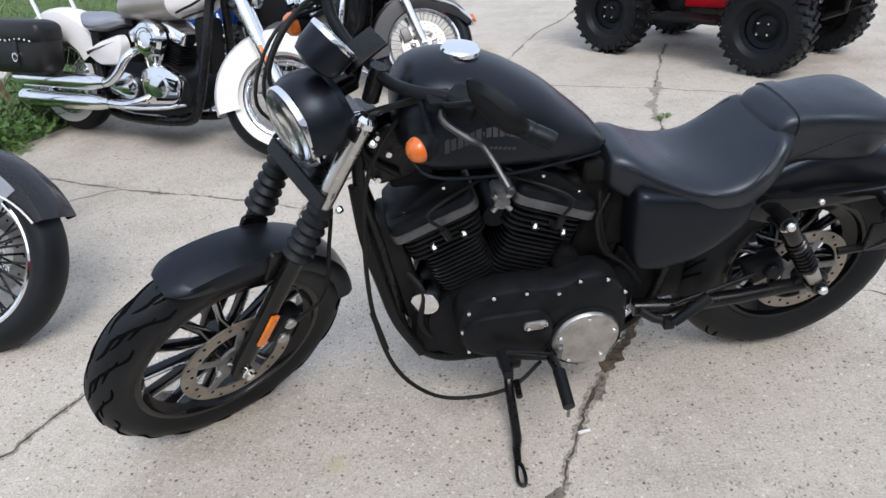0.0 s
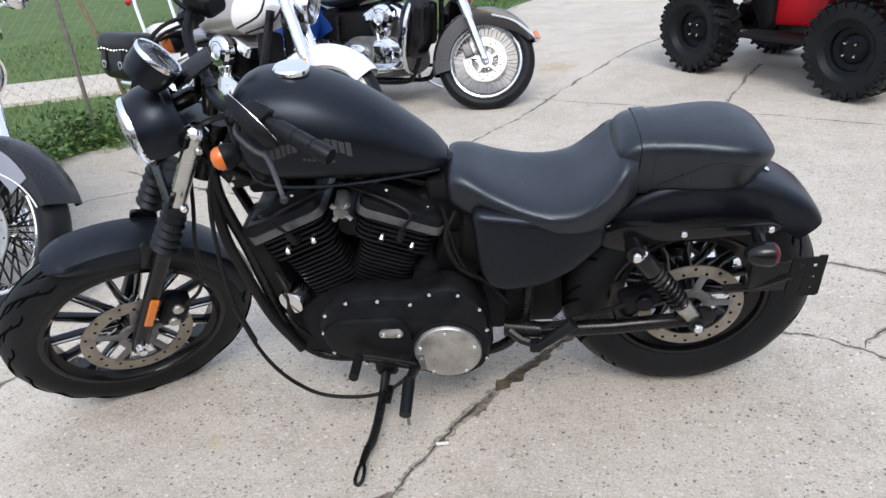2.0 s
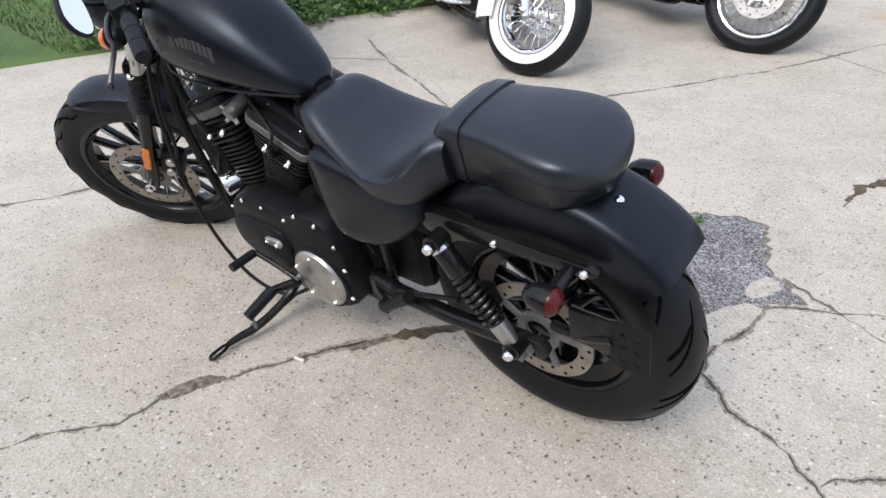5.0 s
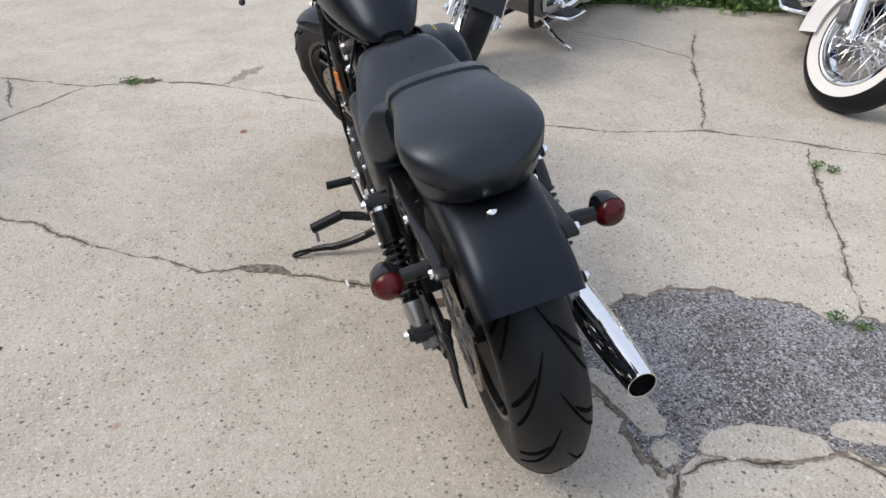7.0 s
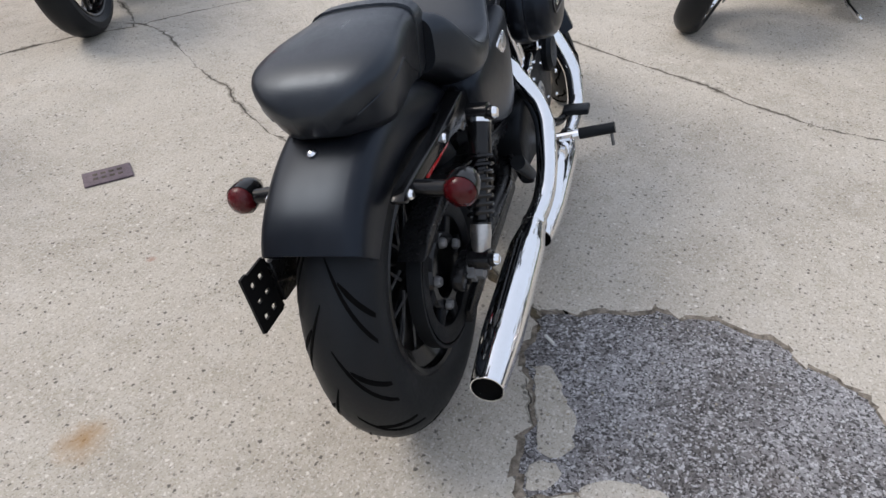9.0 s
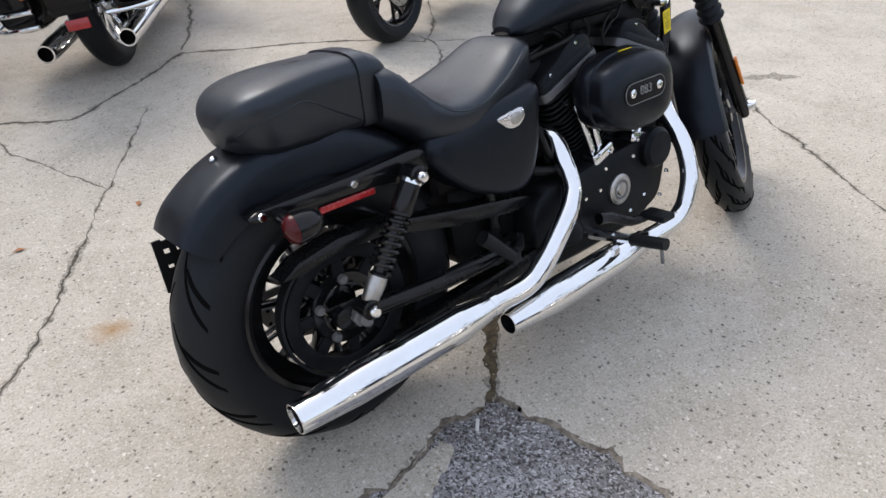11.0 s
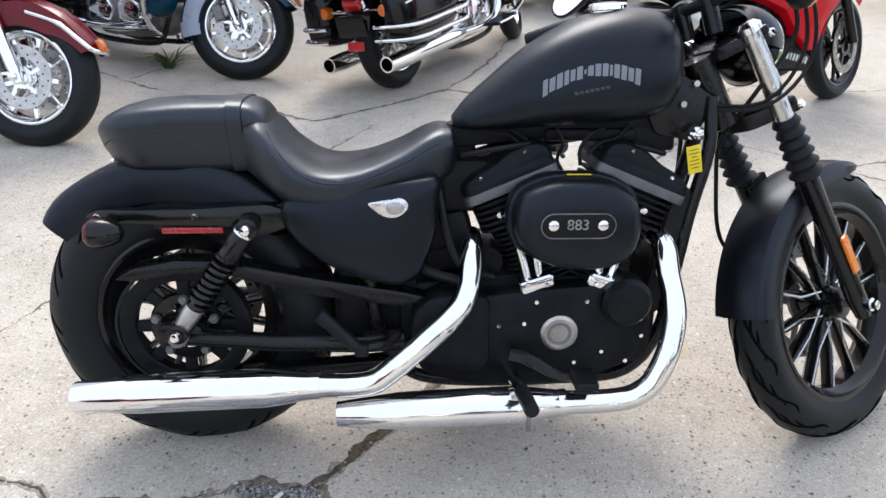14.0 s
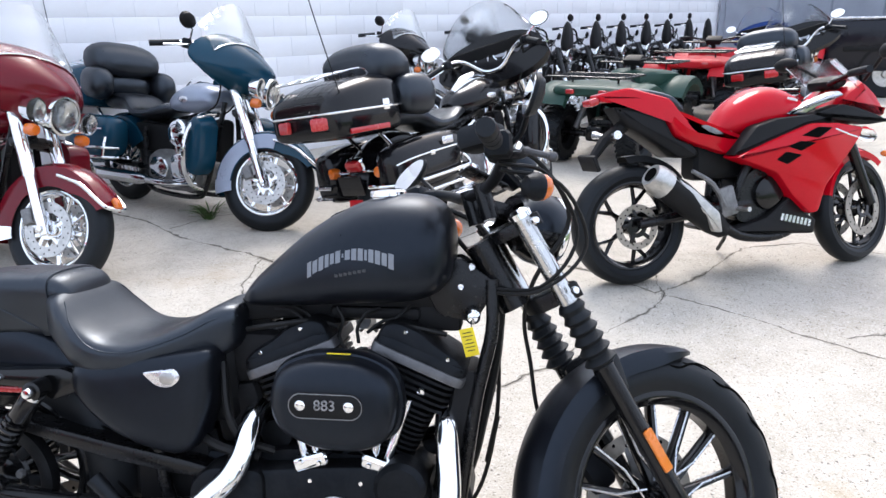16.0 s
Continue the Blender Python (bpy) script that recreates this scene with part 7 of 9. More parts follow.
    bar = part("handlebar", Shape().tube([(x, -y, z) for x, y, z in hb[:0:-1]] + hb, 0.0135, 12, m=st, bend=4), bright, bk, "bent handlebar")
    for s in (1, -1):
        part("grip", Shape().rod((1.0, 0.33 * s, 1.118), (0.86, 0.435 * s, 1.063), 0.019, 14).move(st), RUBBER, bar, "black rubber grip")
        part("switch_housing", Shape().box((0.06, 0.06, 0.06), st @ pose(1.03, 0.3 * s, 1.125, 0, 0, -35 * s), 0.014), SATIN, bar)
        part("lever", Shape().tube([(1.06, 0.28 * s, 1.12), (1.07, 0.36 * s, 1.1), (0.97, 0.46 * s, 1.06)], 0.007, 8, m=st, bend=3), CHROME, bar)
        mm = st @ along((1.08, 0.42 * s, 1.24), (-0.95, -0.15 * s, 0.15))
        mi = part("mirror", Shape().rings([[(0.075 * k * math.cos(a), 0.05 * k * math.sin(a), h) for a in np.linspace(0, 2 * math.pi, 22, endpoint=False)] for k, h in ((0.3, -0.03), (0.85, -0.02), (1, 0.0), (0.95, 0.003))], mm), CHROME if s > 0 and not dark else PLASTIC, bar, "oval mirror")
        part("mirror_glass", Shape().rings([[(0.069 * math.cos(a), 0.045 * math.sin(a), h) for a in np.linspace(0, 2 * math.pi, 22, endpoint=False)] for h in (0.002, 0.0045)], mm), MIRROR, mi)
        part("mirror_stem", Shape().tube([(1.05, 0.3 * s, 1.14), (1.09, 0.36 * s, 1.2), (1.09, 0.41 * s, 1.22)], 0.006, 8, m=st), CHROME, mi)
    part("control_cable", Shape().tube([(1.03, 0.28, 1.1), (1.2, 0.2, 1.0), (1.2, 0.1, 0.8), (1.05, 0.06, 0.7)], 0.006, 6, m=st, bend=4).tube([(1.03, -0.28, 1.1), (1.22, -0.2, 1.0), (1.2, -0.1, 0.8), (1.05, -0.06, 0.7)], 0.006, 6, m=st, bend=4), CABLE, bar)
    # tail
    tail = part("tail_lamp", Shape().box((0.05, 0.12, 0.07), pose(-0.33, 0, 0.53, 0, -25, 0), 0.018), REDPLASTIC, bk, "red tail lamp")
    part("tail_housing", Shape().box((0.05, 0.14, 0.09), pose(-0.305, 0, 0.535, 0, -25, 0), 0.02), CHROME, tail)
    part("signal_bar", Shape().rod((-0.31, -0.2, 0.49), (-0.31, 0.2, 0.49), 0.012, 10), CHROME, tail)
    for s in (1, -1):
        part("rear_turn_signal", Shape().lathe([(0.01, -0.05), (0.036, -0.03), (0.04, 0.0), (0.03, 0.022), (0.001, 0.027)], along((-0.325, 0.2 * s, 0.49), (-1, 0, 0)), 18), AMBERLENS, tail, "amber bullet signal")
    part("plate_holder", Shape().box((0.012, 0.19, 0.12), pose(-0.375, 0, 0.42, 0, -12, 0), 0.003), DEEPBLACK, tail)
    part("lower_reflector", Shape().box((0.012, 0.11, 0.05), pose(-0.36, 0, 0.31, 0, 6, 0), 0.004), REDPLASTIC, tail)
    # luggage
    if bags == "hard":
        for s in (1, -1):
            bb = Body([(-0.35, 0.36, 0.56, 0.05), (-0.33, 0.32, 0.6, 0.085), (-0.2, 0.29, 0.64, 0.105), (0.05, 0.3, 0.66, 0.11), (0.22, 0.36, 0.655, 0.1), (0.28, 0.45, 0.63, 0.07), (0.295, 0.5, 0.6, 0.04)], 3.2, 0.5, 3.2)
            sh = bb.shape(20, 20).move(Matrix.Translation((0, 0.265 * s, 0)))
            bg = part("saddlebag", sh, main, bk, "painted hard saddlebag")
            part("bag_lid_seam", Shape().tube([(-0.34, 0.35 * s, 0.52), (-0.2, 0.374 * s, 0.545), (0.05, 0.379 * s, 0.56), (0.22, 0.37 * s, 0.565)], 0.005, 6, bend=4), CHROME, bg)
            part("bag_badge", Shape().box((0.1, 0.008, 0.045), pose(0.1, 0.376 * s, 0.605), 0.006), BADGE, bg, "chrome badge plate")
            part("bag_latch", Shape().box((0.04, 0.012, 0.03), pose(-0.05, 0.376 * s, 0.55), 0.006), CHROME, bg)
            for z in (0.36, 0.43):
                part("guard_rail", Shape().tube([(0.32, 0.3 * s, z), (0.26, 0.395 * s, z), (0.0, 0.405 * s, z - 0.01), (-0.28, 0.395 * s, z - 0.02), (-0.38, 0.3 * s, z - 0.02), (-0.39, 0.16 * s, z - 0.02)], 0.011, 8, bend=4), CHROME, bg, "chrome bag guard rail")
            part("guard_post", Shape().tube([(0.26, 0.392 * s, 0.35), (0.275, 0.385 * s, 0.45), (0.25, 0.36 * s, 0.5)], 0.011, 8, bend=3), CHROME, bg)
    if bags == "leather":
        for s in (1, -1):
            bb = Body([(-0.36, 0.42, 0.6, 0.05), (-0.34, 0.37, 0.63, 0.08), (-0.2, 0.36, 0.65, 0.095), (0.05, 0.36, 0.655, 0.095), (0.14, 0.38, 0.64, 0.08), (0.16, 0.44, 0.6, 0.05)], 4, 0.5, 4)
            bg = part("saddlebag", bb.shape(18, 20).move(Matrix.Translation((0, 0.235 * s, 0))), DARKLEATHER, bk, "studded black leather saddlebag")
            lid = Body([(-0.37, 0.54, 0.62, 0.06), (-0.34, 0.53, 0.655, 0.092), (-0.2, 0.53, 0.668, 0.105), (0.06, 0.53, 0.668, 0.105), (0.15, 0.54, 0.65, 0.085), (0.165, 0.56, 0.61, 0.06)], 4, 0.4, 4)
            part("bag_flap", lid.shape(18, 20).move(Matrix.Translation((0, 0.237 * s, 0))), DARKLEATHER, bg)
            stud = Shape()
            for i in range(11):
                stud.ball((0.008, 0.005, 0.008), pose(-0.31 + 0.042 * i, 0.341 * s, 0.556 + 0.006 * math.sin(i)), 8)
            for i in range(5):
                stud.ball((0.006, 0.008, 0.008), pose(-0.372, (0.18 + 0.028 * i) * s, 0.565), 8)
            tagged(part("studs", stud, CHROME, bg, "chrome studs"), kind="stuff")
            for x in (-0.24, -0.03):
                part("bag_strap", Shape().box((0.035, 0.008, 0.16), pose(x, 0.337 * s, 0.49), 0.003), DARKLEATHER, bg)
                part("bag_buckle", Shape().ring([(0.018, -0.004), (0.026, -0.004), (0.026, 0.004), (0.018, 0.004)], along((x, 0.344 * s, 0.46), (0, s, 0)), 16), CHROME, bg)
    if backrest:
        rest = part("backrest_bar", Shape().tube([(-0.05, 0.13, 0.66), (-0.16, 0.13, 0.9), (-0.2, 0.1, 1.12), (-0.21, 0, 1.16), (-0.2, -0.1, 1.12), (-0.16, -0.13, 0.9), (-0.05, -0.13, 0.66)], 0.012, 10, bend=4).rod((-0.16, -0.13, 0.9), (-0.16, 0.13, 0.9), 0.01, 8), CHROME, bk, "chrome passenger backrest")
        part("backrest_pad", Shape().box((0.05, 0.22, 0.2), pose(-0.17, 0, 1.06, 0, -10, 0), 0.022), LEATHER, rest, "black backrest pad")
        part("rear_marker", Shape().ball((0.025, 0.02, 0.028), pose(-0.19, -0.15, 0.86), 12), REDPLASTIC, rest)
    if pack:
        bb = Body([(-0.66, 0.76, 0.9, 0.22), (-0.64, 0.72, 0.95, 0.275), (-0.52, 0.70, 1.01, 0.30), (-0.3, 0.70, 1.045, 0.30), (-0.16, 0.71, 1.04, 0.275), (-0.12, 0.74, 1.0, 0.23)], 4.2, 0.4, 6)
        pk = part("tour_pack", bb.shape(20, 24), main, bk, "hard luggage top case")
        part("pack_seam", Shape().tube([(-0.15, 0.28, 0.85), (-0.3, 0.304, 0.85), (-0.52, 0.303, 0.85), (-0.64, 0.278, 0.85), (-0.664, 0.17, 0.85), (-0.666, 0, 0.85), (-0.664, -0.17, 0.85), (-0.64, -0.278, 0.85), (-0.52, -0.303, 0.85), (-0.3, -0.304, 0.85), (-0.15, -0.28, 0.85)], 0.006, 6, bend=3), CHROME, pk)
        for s in (1, -1):
            part("pack_lamp", Shape().box((0.03, 0.16, 0.07), pose(-0.655, 0.17 * s, 0.80, 0, 0, -16 * s), 0.01), REDPLASTIC, pk, "red wraparound lamp")
            part("pack_side_lamp", Shape().box((0.3, 0.014, 0.03), pose(-0.44, 0.298 * s, 0.745), 0.005), REDPLASTIC, pk)
            part("pack_latch", Shape().box((0.05, 0.014, 0.06), pose(-0.3, 0.303 * s, 0.86), 0.006), CHROME, pk)
            part("pack_strut", Shape().rod((-0.3, 0.14 * s, 0.78), (-0.12, 0.14 * s, 0.6), 0.012, 8), CHROME, pk)
            part("arm_pad", Body([(-0.16, 0.86, 0.95, 0.03), (-0.13, 0.80, 1.0, 0.065), (-0.02, 0.775, 1.015, 0.085), (0.07, 0.775, 1.0, 0.085), (0.12, 0.82, 0.96, 0.055), (0.135, 0.86, 0.92, 0.03)], 2.4, 0.5, 2.4).shape(14, 16).move(Matrix.Translation((0.0, 0.265 * s, 0))), LEATHER, pk, "black padded arm rest")
        rest = part("pack_backrest", Body([(-0.26, 1.01, 1.12, 0.18), (-0.235, 0.97, 1.18, 0.245), (-0.15, 0.95, 1.215, 0.275), (-0.05, 0.945, 1.19, 0.27), (0.015, 0.965, 1.13, 0.235), (0.04, 1.0, 1.07, 0.16)], 2.8, 0.5, 2.8).shape(18, 24), LEATHER, pk, "black passenger backrest")
        part("lower_cushion", Body([(-0.2, 0.83, 0.95, 0.15), (-0.12, 0.80, 0.975, 0.2), (-0.04, 0.80, 0.97, 0.2), (0.0, 0.82, 0.95, 0.17), (0.015, 0.86, 0.91, 0.12)], 2.8, 0.5, 2.8).shape(14, 20), LEATHER, rest)
        rk = Shape()
        for y in (-0.16, -0.055, 0.055, 0.16):
            rk.tube([(-0.26, y, 1.04), (-0.32, y, 1.075), (-0.58, y, 1.045), (-0.66, y, 1.03)], 0.005, 8, bend=3)
        for x, z in ((-0.32, 1.075), (-0.46, 1.06), (-0.6, 1.043), (-0.66, 1.03)):
            rk.rod((x, -0.16, z), (x, 0.16, z), 0.005, 8)
        part("luggage_rack", rk, CHROME, pk, "chrome luggage rack")
        part("antenna", Shape().tube([(-0.55, -0.25, 0.8), (-0.68, -0.27, 1.3), (-0.8, -0.3, 1.75)], [0.004, 0.002], 6), CABLE, pk, "thin black antenna")
    if fairing:
        fb = []
        for x, zb, zt, w in ((1.525, 1.02, 1.045, 0.05), (1.515, 0.995, 1.07, 0.15), (1.485, 0.955, 1.108, 0.26), (1.435, 0.915, 1.152, 0.345), (1.37, 0.885, 1.205, 0.40), (1.30, 0.88, 1.252, 0.425), (1.25, 0.92, 1.257, 0.425)):
            ring = []
            for j in range(32):
                a = 2 * math.pi * j / 32
                c, s_ = math.cos(a), math.sin(a)
                zm = zb + 0.36 * (zt - zb)
                ring.append((x - 0.13 * c * c * (w / 0.42), w * math.copysign(abs(c) ** (0.85 if s_ > 0 else 1.1), c), zm + ((zt - zm) if s_ > 0 else (zm - zb)) * math.copysign(abs(s_) ** 1.02, s_)))
            fb.append(ring)
        fa = part("fairing", Shape().rings(fb, st), fairing, bk, "painted fork-mounted fairing")
        rim = [Vector(q) for q in fb[4][2:15]]
        ws = []
        for t in np.linspace(0, 1, 7):
            row = [q + Vector((-0.17 * t, -0.14 * q.y * t * t, 0.003 + 0.29 * t - 0.9 * t * t * q.y * q.y)) for q in rim]
            ws.append(row + [q + Vector((-0.004, 0, 0)) for q in row[::-1]])
        wsd = part("windshield", Shape().rings(ws, st), SHIELD, fa, "clear curved windshield")
        wsd.visible_shadow = False
        # thin bright tube that imitates the reflection along the windshield's edge
        part("fairing_trim", Shape().tube([q + Vector((0.004, 0, 0.004)) for q in rim], 0.005, 8, m=st), CHROME, fa)
        dash = part("dashboard", Shape().box((0.03, 0.62, 0.2), st @ pose(1.17, 0, 1.09, 0, -18, 0), 0.02), PLASTIC, fa, "black instrument panel")
        for y, r in ((-0.07, 0.05), (0.07, 0.05), (-0.2, 0.032), (0.2, 0.032), (-0.27, 0.025), (0.27, 0.025)):
            gm = st @ along((1.155, y, 1.105), (-0.95, 0, 0.3))
            gg = part("gauge", Shape().lathe([(r * 0.92, 0), (r * 0.92, 0.003), (0.001, 0.003)], gm, 22), GREYSIL, dash, "round silver gauge")
            part("gauge_bezel", Shape().ring([(r * 0.92, 0), (r * 1.08, 0), (r * 1.05, 0.008), (r * 0.92, 0.006)], gm, 24), CHROME, dash)
        part("radio", Shape().box((0.008, 0.12, 0.045), st @ pose(1.158, 0, 1.02, 0, -18, 0), 0.003), CASTING, dash)
    if lowers:
        for s in (1, -1):
            lo = part("lower_fairing", Shape().prism(round_outline([(1.2, 0.3), (1.3, 0.4), (1.32, 0.68), (1.24, 0.74), (1.12, 0.66), (1.08, 0.4)], 0.06, 4), 0.2 * s, 0.34 * s, XZ, 0.05), lowers, bk, "painted lower leg fairing")
            part("crash_bar", Shape().tube([(1.17, 0.08 * s, 0.74), (1.2, 0.25 * s, 0.72), (1.22, 0.37 * s, 0.6), (1.2, 0.38 * s, 0.42), (1.14, 0.28 * s, 0.26), (1.08, 0.12 * s, 0.2)], 0.016, 10, bend=5), CHROME, lo, "chrome engine guard")
    elif spots:
        for s in (1, -1):
            part("crash_bar", Shape().tube([(1.17, 0.06 * s, 0.74), (1.2, 0.22 * s, 0.72), (1.22, 0.35 * s, 0.6), (1.2, 0.36 * s, 0.42), (1.14, 0.26 * s, 0.26), (1.08, 0.12 * s, 0.2)], 0.016, 10, bend=5), CHROME, bk, "chrome engine guard")
    if dark:
        cowl = [(1.30, 1.02, 1.30, 0.05), (1.33, 0.94, 1.34, 0.10), (1.38, 0.90, 1.30, 0.125), (1.43, 0.89, 1.16, 0.12), (1.46, 0.92, 1.02, 0.07)]
        part("headlight_cowl", Body(cowl, 2.6, 0.4, 2.6).shape(14, 18).move(st), PLASTIC, bk, "tall black headlight cowl")
    return bk


NEAR_FENCE, BY_WALL = "motorcycles parked by the fence", "motorcycles parked by the white wall"
cruiser((-0.80, 3.645), -27, "white and silver cruiser with whitewall tyres and studded saddlebags", WHITE, SILVER, NEAR_FENCE, "wire", True, "leather", backrest=True, fender_trim=False, steer=34, spots=False, valance=True, solo_seat=True, metric=True)
cruiser((-0.06, 4.74), -22, "deep blue touring motorcycle with black front fender and chrome", BLUE, BLUE, NEAR_FENCE, "fat", False, "hard", lowers=DEEPBLACK, fender=DEEPBLACK, steer=28, band=SKIRT, band_from=17, spokes=ALU)
cruiser((-1.55, 2.0), -36, "black and grey cruiser with thick-spoked chrome wheels", CHARCOAL, CHARCOAL, NEAR_FENCE, "fat", False, None, fender=CHARCOAL, steer=30, band=GREYSIL, valance=True, spots=False, fender_trim=False, spokes=GLOSS)
cruiser((2.48, -0.06), 158, "candy red touring motorcycle with passing lamps and fairing", MAROON, MAROON, BY_WALL, "cast", False, "hard", True, MAROON, MAROON, fender=MAROON, steer=24)
cruiser((1.90, -1.29), 160, "teal and silver touring motorcycle with windshield and backrest", TEAL, PALEBLUE, BY_WALL, "cast", False, "hard", True, TEAL, TEAL, fender=TEAL, steer=28, band=PALEBLUE, band_from=11)
black_tourer = cruiser((0.24, -2.68), -114, "black touring motorcycle with red-striped luggage case and chrome rails", DEEPBLACK, DEEPBLACK, BY_WALL, "cast", False, "hard", True, DEEPBLACK, DEEPBLACK, steer=20)
for fx, fy, hd in ((-2.51, -6.45, -112), (-4.6, -5.7, -118), (1.75, -4.55, 150), (1.1, -5.75, 150)):
    copy_thing(black_tourer, parked((fx, fy), hd, 1.61))
dark_cruiser = cruiser((0.35, -6.9), 148, "black cruiser with a tall headlight cowl parked in a row", DEEPBLACK, DEEPBLACK, BY_WALL, "wire", False, None, spots=False, steer=20, dark=True)
for fx, fy, hd in ((0.0, -7.55, 148), (-0.35, -8.2, 150), (-0.7, -8.85, 146), (-1.05, -9.5, 148), (-1.45, -10.1, 151), (-1.8, -10.8, 148)):
    copy_thing(dark_cruiser, parked((fx, fy), hd, 1.61))
cruiser((-2.75, -10.1), -120, "bright blue touring motorcycle in the far row", BLUE, BLUE, BY_WALL, "cast", False, "hard", False, BLUE, None, steer=10)


# ---- red sport bike ----
def sport_bike():
    wb, rr = 1.24, 0.295
    m0 = Matrix.Translation((-0.5165, -0.734, 0.01)) @ pose(0, 0, 0, 0, 0, 209.2) @ pose(0, 0, 0, -9, 0, 0) @ Matrix.Scale(1.05, 4) @ Matrix.Translation((0.07, 0, 0))
    bk = thing("sport_motorcycle", m0, "bright red sport motorcycle with black trim on its stand", "motorcycle")
    ax = Vector((-0.42, 0, 0.907)).normalized()
    st = Matrix.Translation((wb + 0.1, 0, 0)) @ Matrix.Rotation(radians(16), 4, ax) @ Matrix.Translation((-wb - 0.1, 0, -0.01))
    for nm, m, w in (("rear_wheel", Matrix.Translation((-0.098, 0, rr - 0.01)), 0.07), ("front_wheel", st @ Matrix.Translation((wb - 0.028, 0, rr - 0.02)), 0.055)):
        hub = part(nm, rim_shape(0.216, w).move(m), GLOSS, bk, "black cast sport wheel")
        part("tyre", tyre_shape(rr if nm[0] == "r" else rr - 0.01, w, 0.216).move(m), RUBBER, hub, "black road tyre")
        part("hub", Shape().lathe([(0.03, -w), (0.045, -w * 0.5), (0.045, w * 0.5), (0.03, w)], m @ along((0, 0, 0), (0, 1, 0)), 18), GLOSS, hub)
        for i in range(5):
            for s in (1, -1):
                mm = m @ Matrix.Rotation(2 * math.pi * i / 5, 4, "Y")
                part("spoke", Shape().tube([(0.04, 0, 0.0), (0.11, 0, 0.0), (0.2, 0, 0.045 * s)], [0.014, 0.012, 0.009], 8, m=mm), GLOSS, hub)
        for y in ((-0.085,) if nm[0] == "r" else (0.07, -0.07)):
            r1 = 0.11 if nm[0] == "r" else 0.145
            d, car, dots = disc_shape(r1 * 0.7, r1, y)
            part("brake_disc", d.move(m), STEEL, hub, "petal brake disc")
            part("disc_carrier", car.move(m), GLOSS, hub)
            tagged(part("disc_drilling", dots.move(m), RECESS_SHADE, hub), kind="stuff")
    for s in (1, -1):
        part("fork_leg", Shape().tube([(wb, 0.1 * s, rr), (wb - 0.12, 0.1 * s, rr + 0.26), (wb - 0.24, 0.1 * s, rr + 0.52)], [0.024, 0.027, 0.022], 12, m=st), GLOSS, bk)
        part("swingarm", Shape().tube([(0.5, 0.11 * s, 0.36), (0.25, 0.12 * s, 0.34), (-0.10, 0.11 * s, 0.300)], [0.035, 0.03, 0.022], 10), FRAMEB, bk)
    part("front_fender", shell([(-0.055, -0.05), (-0.06, -0.02), (-0.03, 0), (0, 0.004), (0.03, 0), (0.06, -0.02), (0.055, -0.05)], [st @ m for m in arc_frames(wb, rr - 0.01, 0.31, 50, 165, 18)], 0.004), SPORTRED, bk, "red front fender")
    tk = Body([(0.36, 0.70, 0.74, 0.06), (0.42, 0.69, 0.82, 0.11), (0.52, 0.69, 0.893, 0.14), (0.64, 0.70, 0.925, 0.15), (0.76, 0.72, 0.89, 0.135), (0.86, 0.74, 0.835, 0.09)], 2.5, 0.4, 2.6)
    tank = part("fuel_tank", tk.shape(20, 22), SPORTRED, bk, "bright red fuel tank")
    for s in (1, -1):
        bars = Shape()
        for i in range(5):
            x, z = 0.70 + 0.014 * i, 0.858 - 0.003 * i
            bars.box((0.009, 0.004, 0.012), pose(x, s * (tk.side(x, z) + 0.001), z))
        part("tank_mark", bars, WHITE, tank, "short row of white decal bars")
    part("seat", Body([(0.46, 0.69, 0.725, 0.08), (0.36, 0.67, 0.735, 0.12), (0.26, 0.69, 0.775, 0.125), (0.15, 0.75, 0.83, 0.1)], 3, 0.5, 3, 0.008).shape(14, 16), CASTING, bk, "grey rider seat")
    part("pillion_pad", Body([(0.16, 0.80, 0.86, 0.07), (0.1, 0.84, 0.905, 0.085), (-0.05, 0.885, 0.942, 0.07), (-0.12, 0.9, 0.94, 0.05)], 3, 0.5, 3).shape(12, 14), LEATHER, bk)
    def slim(shape):
        """Draws a tail part in towards its rear end."""
        shape.v = [(x, y * (0.42 + 0.58 * min(1.0, max(0.0, (x + 0.3) / 0.42))), z) for x, y, z in shape.v]
        return shape
    top = round_outline([(-0.27, 0.918), (-0.12, 0.945), (0.075, 0.885), (0.13, 0.81), (0.2, 0.742), (0.386, 0.70), (0.484, 0.695), (0.42, 0.597), (0.36, 0.607), (0.173, 0.672), (0.10, 0.71), (0.045, 0.83), (-0.10, 0.877), (-0.255, 0.882)], 0.02, 3)
    tail = part("tail_fairing", slim(Shape().prism(top, 0.0, 0.125, XZ, 0.022).prism(top, 0.0, -0.125, XZ, 0.022)), SPORTRED, bk, "red tail fairing")
    part("tail_lamp", Shape().box((0.05, 0.09, 0.035), pose(-0.285, 0, 0.885, 0, -15, 0), 0.01), REDPLASTIC, tail, "red tail lamp")
    low = round_outline([(-0.2, 0.86), (0.03, 0.83), (0.1, 0.70), (0.2, 0.66), (0.24, 0.60), (0.12, 0.60), (0.0, 0.685), (-0.132, 0.767)], 0.02, 3)
    part("under_tail", slim(Shape().prism(low, 0.0, 0.11, XZ, 0.02).prism(low, 0.0, -0.11, XZ, 0.02)), PLASTIC, tail, "black panel under the tail")
    part("plate_bracket", Shape().tube([(-0.1, 0, 0.78), (-0.22, 0, 0.7), (-0.30, 0, 0.6)], [0.035, 0.03, 0.02], 8).box((0.02, 0.17, 0.08), pose(-0.30, 0, 0.60, 0, -20, 0), 0.005), PLASTIC, tail)
